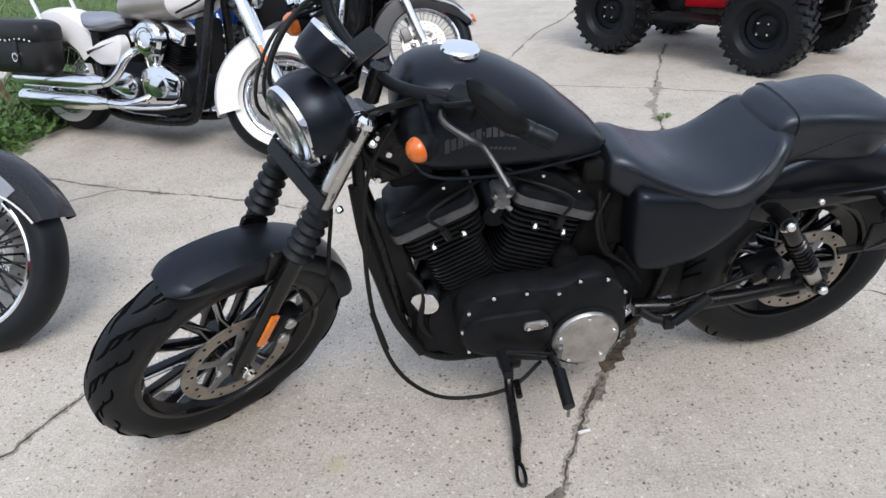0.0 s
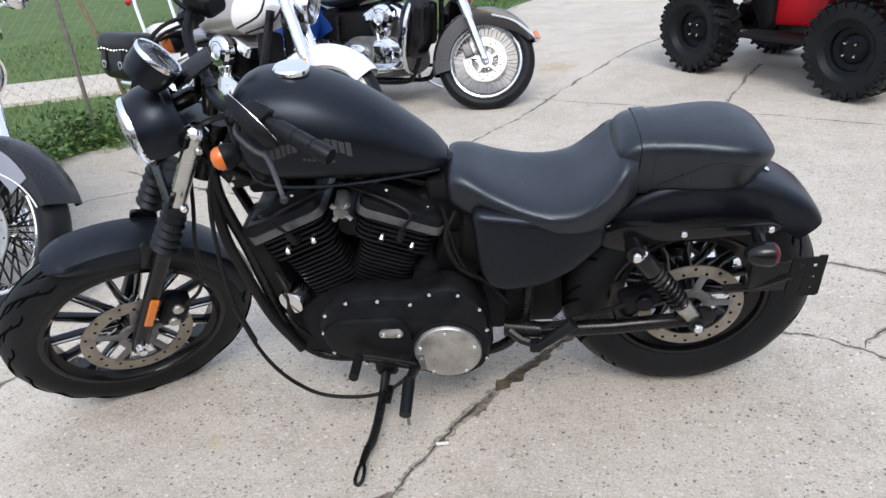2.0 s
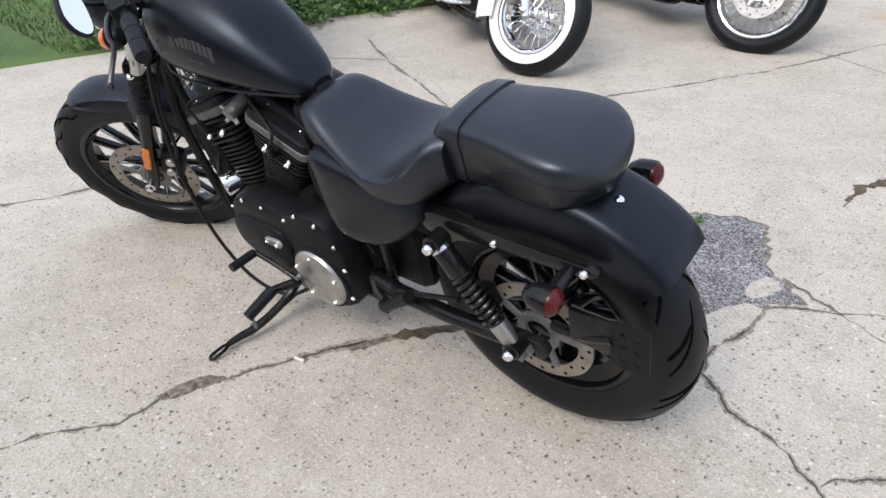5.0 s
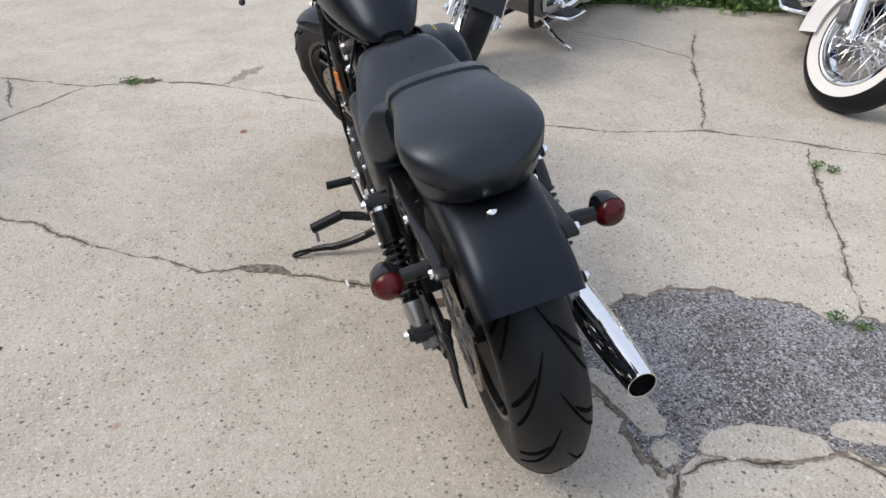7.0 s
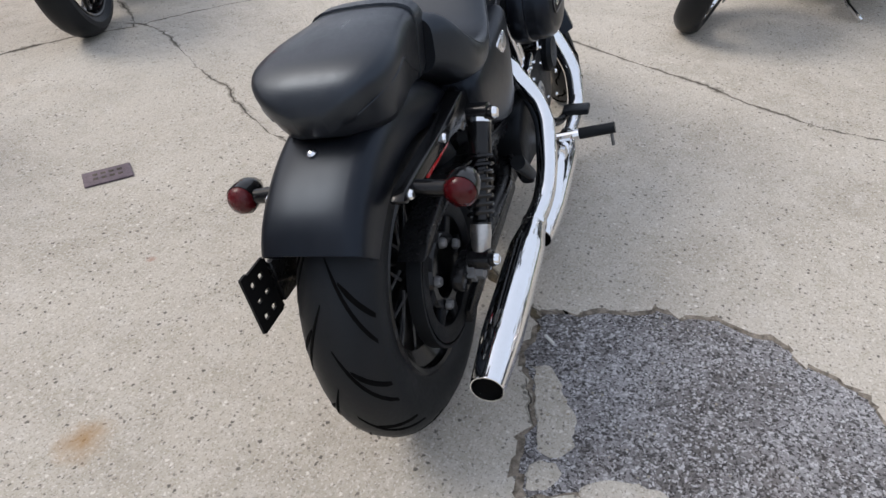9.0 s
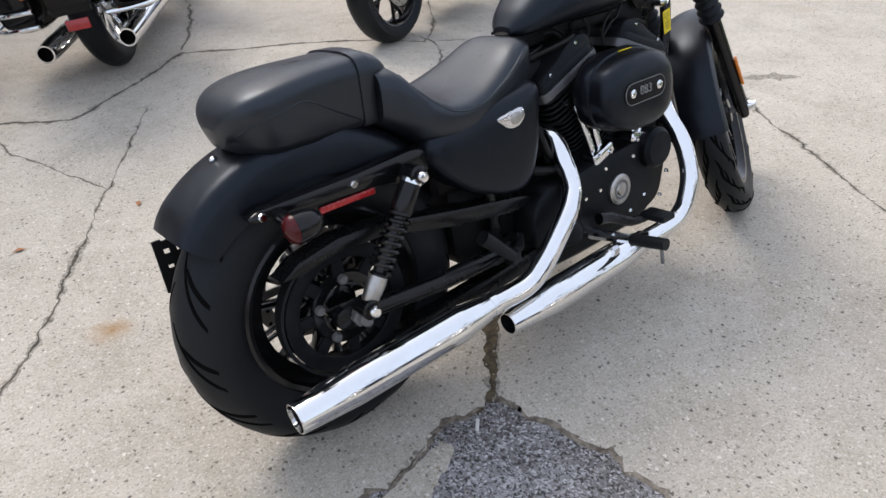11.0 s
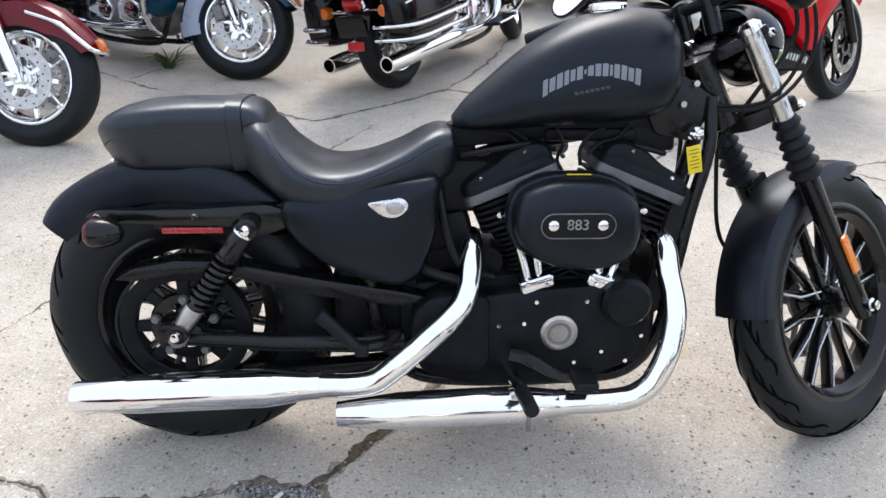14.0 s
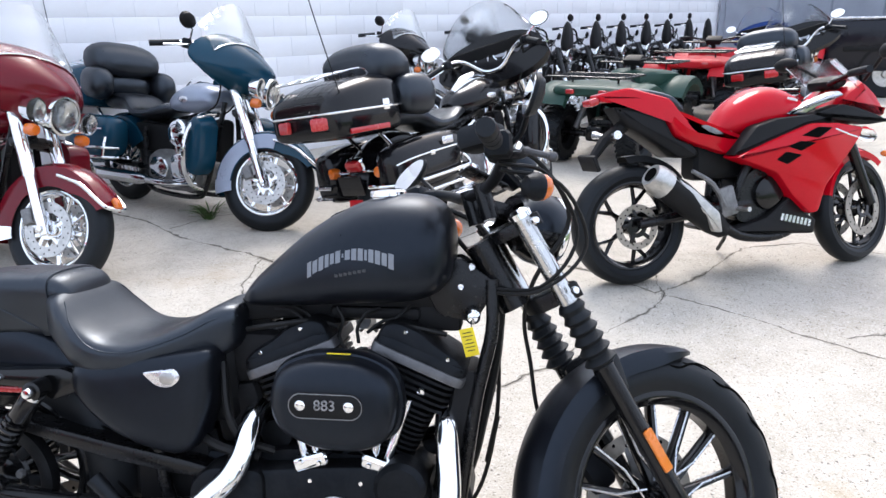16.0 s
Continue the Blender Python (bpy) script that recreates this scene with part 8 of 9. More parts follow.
    for s in (1, -1):
        part("rear_turn_signal", Shape().tube([(-0.2, 0.03 * s, 0.72), (-0.21, 0.12 * s, 0.73)], [0.008, 0.022, 0.02], 10), BADGE, tail)
    # side fairings: large red panel with three vents, black wedge behind, dark belly pan
    for s in (1, -1):
        o = round_outline([(0.351, 0.593), (0.51, 0.648), (0.64, 0.692), (0.77, 0.732), (0.92, 0.728), (1.075, 0.70), (1.047, 0.64), (0.925, 0.498), (0.859, 0.42), (0.822, 0.297), (0.772, 0.292), (0.668, 0.386), (0.577, 0.504)], 0.02, 3)
        fa = part("side_fairing", Shape().prism(o, 0.10 * s, 0.222 * s, XZ, 0.016), SPORTRED, bk, "red side fairing with black vents")
        for vent in ([(0.706, 0.676), (0.80, 0.714), (0.885, 0.706), (0.806, 0.660)], [(0.632, 0.628), (0.70, 0.652), (0.794, 0.638), (0.707, 0.602)], [(0.568, 0.569), (0.622, 0.605), (0.714, 0.584), (0.631, 0.543)]):
            part("vent", Shape().prism(round_outline(vent, 0.008, 2), 0.19 * s, 0.2245 * s, XZ, 0.002), RECESS_SHADE, fa, "black vent opening")
        # thin silver line across the front of the red panel
        part("fairing_crease", Shape().tube([(0.90, 0.221 * s, 0.70), (0.98, 0.222 * s, 0.668), (1.03, 0.221 * s, 0.652)], 0.004, 6), BADGE, fa)
        part("black_wedge", Shape().prism(round_outline([(0.355, 0.600), (0.478, 0.735), (0.597, 0.765), (0.80, 0.775), (0.92, 0.745), (0.75, 0.725), (0.642, 0.686), (0.512, 0.640)], 0.012, 2), 0.12 * s, 0.2 * s, XZ, 0.015), PLASTIC, fa)
        part("silver_stripe", Shape().prism(round_outline([(0.665, 0.784), (0.809, 0.836), (0.967, 0.884), (1.002, 0.86), (0.844, 0.808), (0.777, 0.772)], 0.01, 2), 0.10 * s, 0.168 * s, XZ, 0.012), BADGE, fa, "silver fairing panel")
        bp = part("belly_pan", Shape().prism(round_outline([(0.31, 0.236), (0.43, 0.258), (0.556, 0.288), (0.65, 0.36), (0.70, 0.392), (0.775, 0.30), (0.845, 0.255), (0.834, 0.184), (0.557, 0.204), (0.337, 0.214)], 0.012, 3), 0.06 * s, 0.18 * s, XZ, 0.014), PLASTIC, bk, "black belly pan")
        marks = Shape()
        for i in range(8):
            marks.box((0.015, 0.003, 0.034), pose(0.642 + 0.0225 * i, 0.1815 * s, 0.284 - 0.0058 * i, 0, 14, 0))
        part("belly_mark", marks, BADGE, bp, "row of pale decal bars")
        part("upper_fairing", Shape().prism(round_outline([(0.95, 0.80), (1.03, 0.87), (1.127, 0.938), (1.22, 0.86), (1.285, 0.765), (1.27, 0.735), (1.2, 0.745), (1.05, 0.775)], 0.025, 3), 0.02 * s, 0.16 * s, XZ, 0.05), SPORTRED, bk, "red nose fairing")
        part("black_brow", Shape().prism(round_outline([(0.80, 0.775), (0.90, 0.80), (0.972, 0.817), (1.10, 0.785), (1.198, 0.75), (1.265, 0.72), (1.14, 0.708), (0.92, 0.74)], 0.012, 2), 0.1 * s, 0.19 * s, XZ, 0.012), PLASTIC, bk, "black band across the nose fairing")
        part("headlight", Shape().ball((0.06, 0.045, 0.035), pose(1.2, 0.1 * s, 0.66, 0, 30, 20 * s), 14), CLEAR, bk, "slanted clear headlight")
        mi = part("mirror", Shape().ball((0.03, 0.075, 0.04), pose(1.08, 0.34 * s, 1.05, 0, 0, 15 * s), 14), PLASTIC, bk, "black fairing mirror")
        part("mirror_stem", Shape().tube([(1.16, 0.12 * s, 0.93), (1.12, 0.24 * s, 1.01), (1.09, 0.3 * s, 1.045)], 0.009, 8, bend=3), PLASTIC, mi)
        part("clip_on_bar", Shape().tube([(0.98, 0.08 * s, 0.92), (0.95, 0.22 * s, 0.945), (0.89, 0.34 * s, 0.94)], 0.013, 10, m=st), GLOSS, bk)
        part("grip", Shape().rod((0.955, 0.21 * s, 0.947), (0.885, 0.345 * s, 0.939), 0.018, 12).move(st), RUBBER, bk)
        part("front_turn_signal", Shape().ball((0.03, 0.02, 0.018), pose(1.24, 0.19 * s, 0.56), 10), AMBERLENS, bk)
    ws = [[(1.26 - 0.2 * t - 0.25 * (y / 0.2) ** 2, y, 0.90 + 0.15 * t - 0.05 * (y / 0.2) ** 2) for y in np.linspace(-0.15, 0.15, 9)] + [(1.256 - 0.2 * t - 0.25 * (y / 0.2) ** 2, y, 0.90 + 0.15 * t - 0.05 * (y / 0.2) ** 2) for y in np.linspace(0.15, -0.15, 9)] for t in np.linspace(0, 1, 5)]
    w = part("windscreen", Shape().rings(ws), SHIELD, bk, "small clear windscreen")
    w.visible_shadow = False
    part("dash_cluster", Shape().box((0.08, 0.2, 0.06), pose(1.04, 0, 0.925, 0, -25, 0), 0.02), PLASTIC, bk)
    part("triple_clamp", Shape().box((0.12, 0.24, 0.05), st @ pose(1.03, 0, 0.83, 0, -24, 0), 0.012), FRAMEB, bk)
    # engine, frame and exhaust
    part("engine_block", Shape().prism(round_outline([(0.4, 0.28), (0.6, 0.24), (0.83, 0.28), (0.88, 0.5), (0.72, 0.62), (0.46, 0.5)], 0.05, 3), -0.14, 0.14, XZ, 0.03), FRAMEB, bk, "black engine block")
    part("clutch_cover", Shape().lathe([(0.085, 0), (0.08, 0.02), (0.06, 0.028), (0.001, 0.03)], along((0.585, -0.14, 0.405), (0, -1, 0)), 28), GLOSS, bk, "round black clutch cover")
    part("frame_spar", Shape().tube([(1.0, -0.05, 0.80), (0.7, -0.11, 0.66), (0.48, -0.12, 0.54), (0.42, -0.11, 0.3)], 0.024, 10, bend=3).tube([(1.0, 0.05, 0.80), (0.7, 0.11, 0.66), (0.48, 0.12, 0.54), (0.42, 0.11, 0.3)], 0.024, 10, bend=3), FRAMEB, bk)
    part("inner_mass", Shape().box((0.46, 0.14, 0.2), pose(0.46, 0, 0.58), 0.03), PLASTIC, bk)
    part("heel_guard", Shape().prism(round_outline([(0.30, 0.44), (0.38, 0.46), (0.42, 0.32), (0.33, 0.30)], 0.015, 3), -0.14, -0.155, XZ, 0.003), CASTING, bk, "bare metal heel guard")
    part("rearset_plate", Shape().tube([(0.16, -0.15, 0.54), (0.27, -0.15, 0.47), (0.34, -0.15, 0.36)], [0.010, 0.014, 0.010], 8, bend=3), CASTING, bk)
    pg = part("foot_peg", Shape().rod((0.41, -0.15, 0.34), (0.41, -0.24, 0.345), 0.012, 10), ALU, bk)
    part("exhaust_header", Shape().tube([(0.9, -0.1, 0.35), (0.7, -0.14, 0.2), (0.45, -0.16, 0.2), (0.3, -0.18, 0.27)], 0.025, 12, bend=4), FRAMEB, bk)
    mf = part("muffler", Shape().tube([(0.30, -0.185, 0.245), (0.24, -0.19, 0.295), (0.05, -0.2, 0.44), (-0.03, -0.205, 0.495)], [0.04, 0.062, 0.070, 0.066], 18), PLASTIC, bk, "black muffler with silver shield and tip")
    part("muffler_tip", Shape().tube([(-0.02, -0.205, 0.488), (-0.07, -0.207, 0.524), (-0.095, -0.208, 0.542)], [0.071, 0.068, 0.054], 20), ALU, mf)
    part("muffler_hole", Shape().rod((-0.088, -0.208, 0.537), (-0.098, -0.208, 0.544), 0.036, 14), RECESS_SHADE, mf)
    part("heat_shield", Shape().prism(round_outline([(-0.005, 0.535), (0.10, 0.465), (0.236, 0.345), (0.25, 0.25), (0.205, 0.255), (0.165, 0.335), (0.05, 0.44)], 0.012, 3), -0.235, -0.262, XZ, 0.008), ALU, mf, "brushed silver heat shield")
    part("stand", Shape().tube([(0.55, 0.1, 0.22), (0.6, 0.22, 0.12), (0.62, 0.3, 0.055)], 0.011, 8), FRAMEB, bk)
    part("rear_mudguard", shell([(-0.06, -0.03), (-0.03, 0), (0.03, 0), (0.06, -0.03)], arc_frames(-0.07, rr, 0.33, 40, 100, 12), 0.003), PLASTIC, bk)


sport_bike()


# ---- quad bikes ----
def quad(m0, body, label, group, racks=True):
    q = thing("quad_bike", m0, label, "quad bike", group)
    for nm, x, y, r, w, rim in (("wheel", 0, 0.43, 0.305, 0.112, 0.155), ("wheel", 0, -0.43, 0.305, 0.112, 0.155), ("wheel", 1.22, 0.43, 0.302, 0.098, 0.155), ("wheel", 1.22, -0.43, 0.302, 0.098, 0.155)):
        s = 1 if y > 0 else -1
        m = Matrix.Translation((x, y, r))
        tread = Shape()
        for i in range(26):
            a = 2 * math.pi * i / 26
            for side in (1, -1):
                mm = m @ Matrix.Rotation(-(a + side * 0.06), 4, "Y") @ Matrix.Translation((r - 0.012, side * w * 0.5, 0)) @ Matrix.Rotation(radians(22 * side), 4, "X")
                tread.box((0.022, w * 0.85, 0.024), mm, 0.005)
                tread.box((0.04, 0.012, 0.024), m @ Matrix.Rotation(-(a + side * 0.06 + 0.12), 4, "Y") @ Matrix.Translation((r - 0.045, side * w * 0.98, 0)), 0.006)
        wh = part(nm, Shape().ring([(rim + 0.002, w * 0.62), (rim - 0.012, w * 0.66), (rim - 0.02, w * 0.5), (rim - 0.026, -w * 0.5), (rim + 0.002, -w * 0.62)], m @ along((0, 0, 0), (0, 1, 0)), 40), SATIN, q, "black steel wheel with knobby tyre")
        sec = [(rim, -w * 0.6), (rim + 0.03, -w * 0.92), (r - 0.07, -w), (r - 0.03, -w * 0.9), (r - 0.018, -w * 0.5), (r - 0.015, 0), (r - 0.018, w * 0.5), (r - 0.03, w * 0.9), (r - 0.07, w), (rim + 0.03, w * 0.92), (rim, w * 0.6), (rim - 0.005, 0)]
        part("tyre", Shape().ring(sec, m @ along((0, 0, 0), (0, 1, 0)), 48), RUBBER, wh)
        tagged(part("tread_lug", tread, RUBBER, wh), kind="stuff")
        part("wheel_disc", Shape().lathe([(rim - 0.02, -0.01), (rim - 0.03, 0.012), (0.09, 0.0), (0.07, 0.02), (0.03, 0.028), (0.001, 0.03)], m @ along((0, w * 0.15 * s, 0), (0, s, 0)), 32), SATIN, wh)
        for i in range(4):
            a = math.pi / 4 + i * math.pi / 2
            part("lug_nut", Shape().lathe([(0.012, 0), (0.012, 0.018), (0.006, 0.026), (0.001, 0.027)], m @ along((0.05 * math.cos(a), (w * 0.15 + 0.02) * s, 0.05 * math.sin(a)), (0, s, 0)), 8), CHROME, wh)
    part("rear_axle", Shape().rod((0, -0.4, 0.31), (0, 0.4, 0.31), 0.035, 12).box((0.2, 0.2, 0.16), pose(0.02, 0, 0.32), 0.03), FRAMEB, q)
    part("front_axle", Shape().rod((1.24, -0.4, 0.3), (1.24, 0.4, 0.3), 0.025, 10).box((0.22, 0.18, 0.2), pose(1.2, 0, 0.34), 0.03), FRAMEB, q)
    part("chassis", Shape().box((1.1, 0.28, 0.2), pose(0.62, 0, 0.36), 0.03).box((0.5, 0.34, 0.32), pose(0.66, 0, 0.5), 0.04), FRAMEB, q, "black chassis and engine")
    for s in (1, -1):
        part("footboard", Shape().box((0.52, 0.2, 0.035), pose(0.62, 0.36 * s, 0.30, 0, 0, 0), 0.012), PLASTIC, q, "black plastic footboard")
        part("shock_absorber", Shape().tube([(1.22, 0.28 * s, 0.36), (1.16, 0.2 * s, 0.62)], 0.03, 12), CASTING, q)
        part("shock_absorber", Shape().tube([(0.03, 0.26 * s, 0.36), (0.12, 0.2 * s, 0.62)], 0.03, 12), CASTING, q)
        sec = [(-0.17, -0.08), (-0.17, -0.02), (-0.14, 0), (0.14, 0), (0.18, -0.02), (0.18, -0.09)]
        if s < 0:
            sec = [(-a, b) for a, b in sec[::-1]]
        for x, a0, a1 in ((0.02, 25, 150), (1.24, 20, 150)):
            part("mudguard", shell(sec, arc_frames(x, 0.37, 0.475, a0 + 15, a1 - 5, 16, y=0.4 * s), 0.006), body, q, "moulded plastic mudguard")
        part("side_panel", Shape().prism(round_outline([(0.36, 0.34), (0.44, 0.74), (0.8, 0.80), (0.92, 0.66), (0.82, 0.36)], 0.04, 3), 0.16 * s, 0.25 * s, XZ, 0.02), body, q, "coloured side panel")
        part("side_trim", Shape().prism(round_outline([(0.42, 0.30), (0.3, 0.5), (0.36, 0.7), (0.52, 0.72), (0.5, 0.34)], 0.03, 3), 0.2 * s, 0.29 * s, XZ, 0.02), PLASTIC, q)
    part("seat", Body([(0.02, 0.72, 0.80, 0.1), (0.06, 0.70, 0.84, 0.14), (0.3, 0.68, 0.83, 0.15), (0.55, 0.68, 0.80, 0.14), (0.72, 0.70, 0.84, 0.1)], 3, 0.5, 3).shape(16, 16), LEATHER, q, "black quad seat")
    part("rear_body", Body([(-0.3, 0.74, 0.80, 0.3), (-0.26, 0.72, 0.83, 0.4), (0.1, 0.72, 0.86, 0.42), (0.3, 0.70, 0.82, 0.3)], 3.5, 0.5, 3).shape(14, 18), body, q, "coloured rear body panel")
    part("front_body", Body([(0.75, 0.70, 0.90, 0.14), (0.95, 0.70, 0.93, 0.3), (1.2, 0.72, 0.91, 0.4), (1.45, 0.72, 0.86, 0.36), (1.52, 0.74, 0.82, 0.26)], 3.2, 0.5, 3).shape(16, 18), body, q, "coloured front body panel")
    for s in (1, -1):
        part("tail_lamp", Shape().box((0.03, 0.09, 0.05), pose(-0.305, 0.18 * s, 0.77), 0.01), REDPLASTIC, q, "red tail lamp")
        part("headlight", Shape().ball((0.04, 0.07, 0.045), pose(1.5, 0.2 * s, 0.79), 14), CLEAR, q)
    part("bumper", Shape().tube([(1.5, -0.3, 0.55), (1.6, -0.2, 0.62), (1.6, 0.2, 0.62), (1.5, 0.3, 0.55)], 0.018, 8, bend=3).tube([(1.45, -0.2, 0.35), (1.58, -0.18, 0.4), (1.6, -0.18, 0.62)], 0.018, 8).tube([(1.45, 0.2, 0.35), (1.58, 0.18, 0.4), (1.6, 0.18, 0.62)], 0.018, 8), FRAMEB, q)
    if racks:
        for x0, x1, z in ((-0.36, 0.16, 0.92), (0.95, 1.5, 0.99)):
            rk = Shape().tube([(x0, -0.42, z), (x0, 0.42, z), (x1, 0.42, z), (x1, -0.42, z), (x0, -0.42, z)], 0.011, 8)
            for k in range(1, 5):
                x = x0 + (x1 - x0) * k / 5
                rk.rod((x, -0.42, z), (x, 0.42, z), 0.007, 6)
            for y in (-0.25, 0.25):
                rk.rod(((x0 + x1) / 2, y, z), ((x0 + x1) / 2, y, z - 0.13), 0.01, 6)
            part("luggage_rack", rk, FRAMEB, q, "black tube luggage rack")
    hb = [(0.86, 0, 0.98), (0.84, 0.1, 1.02), (0.78, 0.3, 1.06), (0.72, 0.4, 1.05)]
    bar = part("handlebar", Shape().tube([(x, -y, z) for x, y, z in hb[:0:-1]] + hb, 0.012, 10, bend=3), FRAMEB, q)
    part("steering_column", Shape().rod((0.9, 0, 0.8), (0.86, 0, 1.0), 0.03, 10).box((0.14, 0.2, 0.08), pose(0.88, 0, 1.02, 0, -25, 0), 0.02), PLASTIC, bar)
    for s in (1, -1):
        part("grip", Shape().rod((0.775, 0.31 * s, 1.06), (0.715, 0.41 * s, 1.05), 0.018, 12), RUBBER, bar)
    return q


QUADS = "quad bikes"
quad(Matrix.Translation((1.754, 5.84, 0)) @ pose(0, 0, 0, 0, 0, -51), ATVRED, "red quad bike with black knobby tyres on the driveway", QUADS, False)
quad(Matrix.Translation((-0.15, -3.95, 0)) @ pose(0, 0, 0, 0, 0, -112) @ Matrix.Scale(0.9, 4), ATVGREEN, "dark green quad bike with black racks", QUADS)
red_quad = quad(Matrix.Translation((-1.2, -6.7, 0)) @ pose(0, 0, 0, 0, 0, -108), ATVRED, "red quad bike with black racks in the far row", QUADS)
copy_thing(red_quad, Matrix.Translation((-2.6, -9.6, 0)) @ pose(0, 0, 0, 0, 0, -110))


# ---- dark pickup truck beyond the far row ----
def pickup(m0):
    truck = thing("pickup_truck", m0, "dark blue-black pickup truck parked beyond the far motorcycles", "pickup truck")
    side = round_outline([(-2.6, 0.55), (-2.62, 1.22), (-0.75, 1.26), (0.9, 1.22), (2.35, 1.12), (2.6, 0.95), (2.6, 0.5), (2.2, 0.42), (-2.2, 0.42)], 0.07, 4)
    for s in (1, -1):
        part("body_side", Shape().prism(side, 0.2 * s, 0.94 * s, XZ, 0.06), NAVY, truck, "dark glossy body side")
        part("side_moulding", Shape().box((4.7, 0.02, 0.07), pose(0, 0.945 * s, 0.78), 0.008), PLASTIC, truck)
        part("rail_cap", Shape().box((1.85, 0.09, 0.03), pose(-1.68, 0.86 * s, 1.265), 0.01), BADGE, truck, "bright bed rail cap")
        for x0, x1 in ((-0.62, 0.12), (0.18, 0.85)):
            part("side_window", Shape().prism(round_outline([(x0, 1.26), (x0 + 0.04, 1.66), (x1 - (0.28 if x0 > 0 else 0.0), 1.66), (x1, 1.26)], 0.05, 3), 0.70 * s, 0.825 * s, XZ, 0.02), DARKGLASS, truck, "dark side window")
        for x in (-1.65, 1.65):
            wh = part("wheel", Shape().lathe([(0.21, -0.1), (0.22, 0.0), (0.20, 0.02), (0.07, 0.01), (0.06, 0.04), (0.001, 0.045)], along((x, 0.88 * s, 0.38), (0, s, 0)), 28), ALU, truck, "alloy wheel")
            part("tyre", Shape().ring([(0.21, -0.12), (0.36, -0.13), (0.385, -0.09), (0.385, 0.04), (0.36, 0.08), (0.215, 0.07)], along((x, 0.86 * s, 0.385), (0, s, 0)), 40), RUBBER, wh)
            part("wheel_arch", Shape().ring([(0.42, -0.02), (0.46, -0.02), (0.46, 0.02), (0.42, 0.02)], along((x, 0.93 * s, 0.41), (0, s, 0)), 32), PLASTIC, truck)
    part("cab_roof", Body([(-0.72, 1.2, 1.62, 0.72), (-0.6, 1.2, 1.76, 0.74), (0.0, 1.2, 1.79, 0.75), (0.5, 1.2, 1.72, 0.74), (1.05, 1.15, 1.25, 0.72)], 5, 0.5, 5).shape(18, 24), NAVY, truck, "dark cab")
    part("floor_pan", Shape().box((4.9, 1.2, 0.3), pose(0, 0, 0.6), 0.05), PLASTIC, truck)
    part("hood", Shape().box((1.5, 1.3, 0.12), pose(1.7, 0, 1.1, 0, 4, 0), 0.05), NAVY, truck)
    part("tailgate", Shape().box((0.08, 1.7, 0.7), pose(-2.58, 0, 0.9), 0.02), NAVY, truck)
    part("rear_bumper", Shape().box((0.18, 1.8, 0.2), pose(-2.66, 0, 0.52), 0.05), CHROME, truck)
    return truck


NAVY = paint("blue_black_paint", (0.006, 0.007, 0.012), 0.15)
DARKGLASS = material("dark_window_glass", (0.008, 0.009, 0.01), 0.05, vary=0.05, rough_vary=0.02)
pickup(Matrix.Translation((-6.1, -11.25, 0)) @ pose(0, 0, 0, 0, 0, 180))


# ---- white block wall of the building ----
BLOCK = material("white_painted_block", (0.87, 0.87, 0.89), 0.6, vary=0.03, scale=3, fine=40, bump=0.15, bump_scale=90, random_tint=0.03)
MORTAR = material("painted_joint", (0.86, 0.86, 0.885), 0.75, vary=0.08, scale=6)
GREYWALL = material("grey_metal_door", (0.30, 0.325, 0.38), 0.5, vary=0.1, scale=3)
W0 = Vector((5.4, 0.3, 0))
WD = Vector((-0.48, -0.877, 0)).normalized()
WM = Matrix((WD, Vector((0, 0, 1)).cross(WD), Vector((0, 0, 1)))).transposed().to_4x4()
WM.translation = W0
# in the wall's frame x runs along it and -y faces the yard
FACE = -1
wall = new("wall_white", Shape().box((16.4, 0.2, 3.9), pose(7.4, 0.1 * -FACE + 0.012, 1.95)).mesh("wall_white", MORTAR))
wall.matrix_world = WM
tagged(wall, "white painted concrete block building wall", "wall", kind="structure")
bx, bz = 0.4, 0.2
one = Shape().box((bx - 0.004, 0.03, bz - 0.005), None, 0.0025).mesh("block", BLOCK)
rest = Shape()
count = 0
for row in range(19):
    for i in range(41):
        x = -0.6 + bx * (i + 0.5 * (row % 2))
        z = bz * (row + 0.5)
        if 2 <= row <= 9 and 1 <= i <= 37:
            ob = new("block", one)
            ob.parent = wall
            ob.matrix_basis = Matrix.Translation((x, 0.0235, z))
            count += 1
        else:
            rest.box((bx - 0.006, 0.03, bz - 0.006), Matrix.Translation((x, 0.0235, z)), 0.004)
tagged(part("wall_blocks", rest, BLOCK, wall), kind="stuff")

end = W0 + WD * 15.6
far = Shape().box((14, 0.2, 4.2), pose(-7.0, 0, 2.1))
fw = new("wall_grey", far.mesh("wall_grey", GREYWALL))
fw.matrix_world = Matrix.Translation(end) @ pose(0, 0, 0, 0, 0, 12)
tagged(fw, "grey metal-clad building wall with panels", "wall", kind="structure")
for k in range(13):
    panel = part("panel", Shape().box((1.0, 0.03, 3.9), pose(-0.6 - 1.06 * k, 0.115, 2.05), 0.008), GREYWALL, fw)

# ---- lawn, fence and weeds ----
GRASS = material("lawn_soil_and_turf", (0.06, 0.12, 0.022), 0.9, vary=0.35, scale=2.5, fine=60, bump=0.6, bump_scale=70, second=(0.10, 0.16, 0.045))
BLADE = material("grass_blade", (0.07, 0.15, 0.025), 0.6, vary=0.3, scale=1.2, fine=9, second=(0.15, 0.24, 0.07))
LEAF = material("weed_leaf", (0.05, 0.13, 0.022), 0.55, vary=0.35, scale=4, fine=30, second=(0.13, 0.24, 0.06))
GALV = material("weathered_galvanised_steel", (0.24, 0.22, 0.19), 0.6, 0.5, vary=0.3, scale=20)
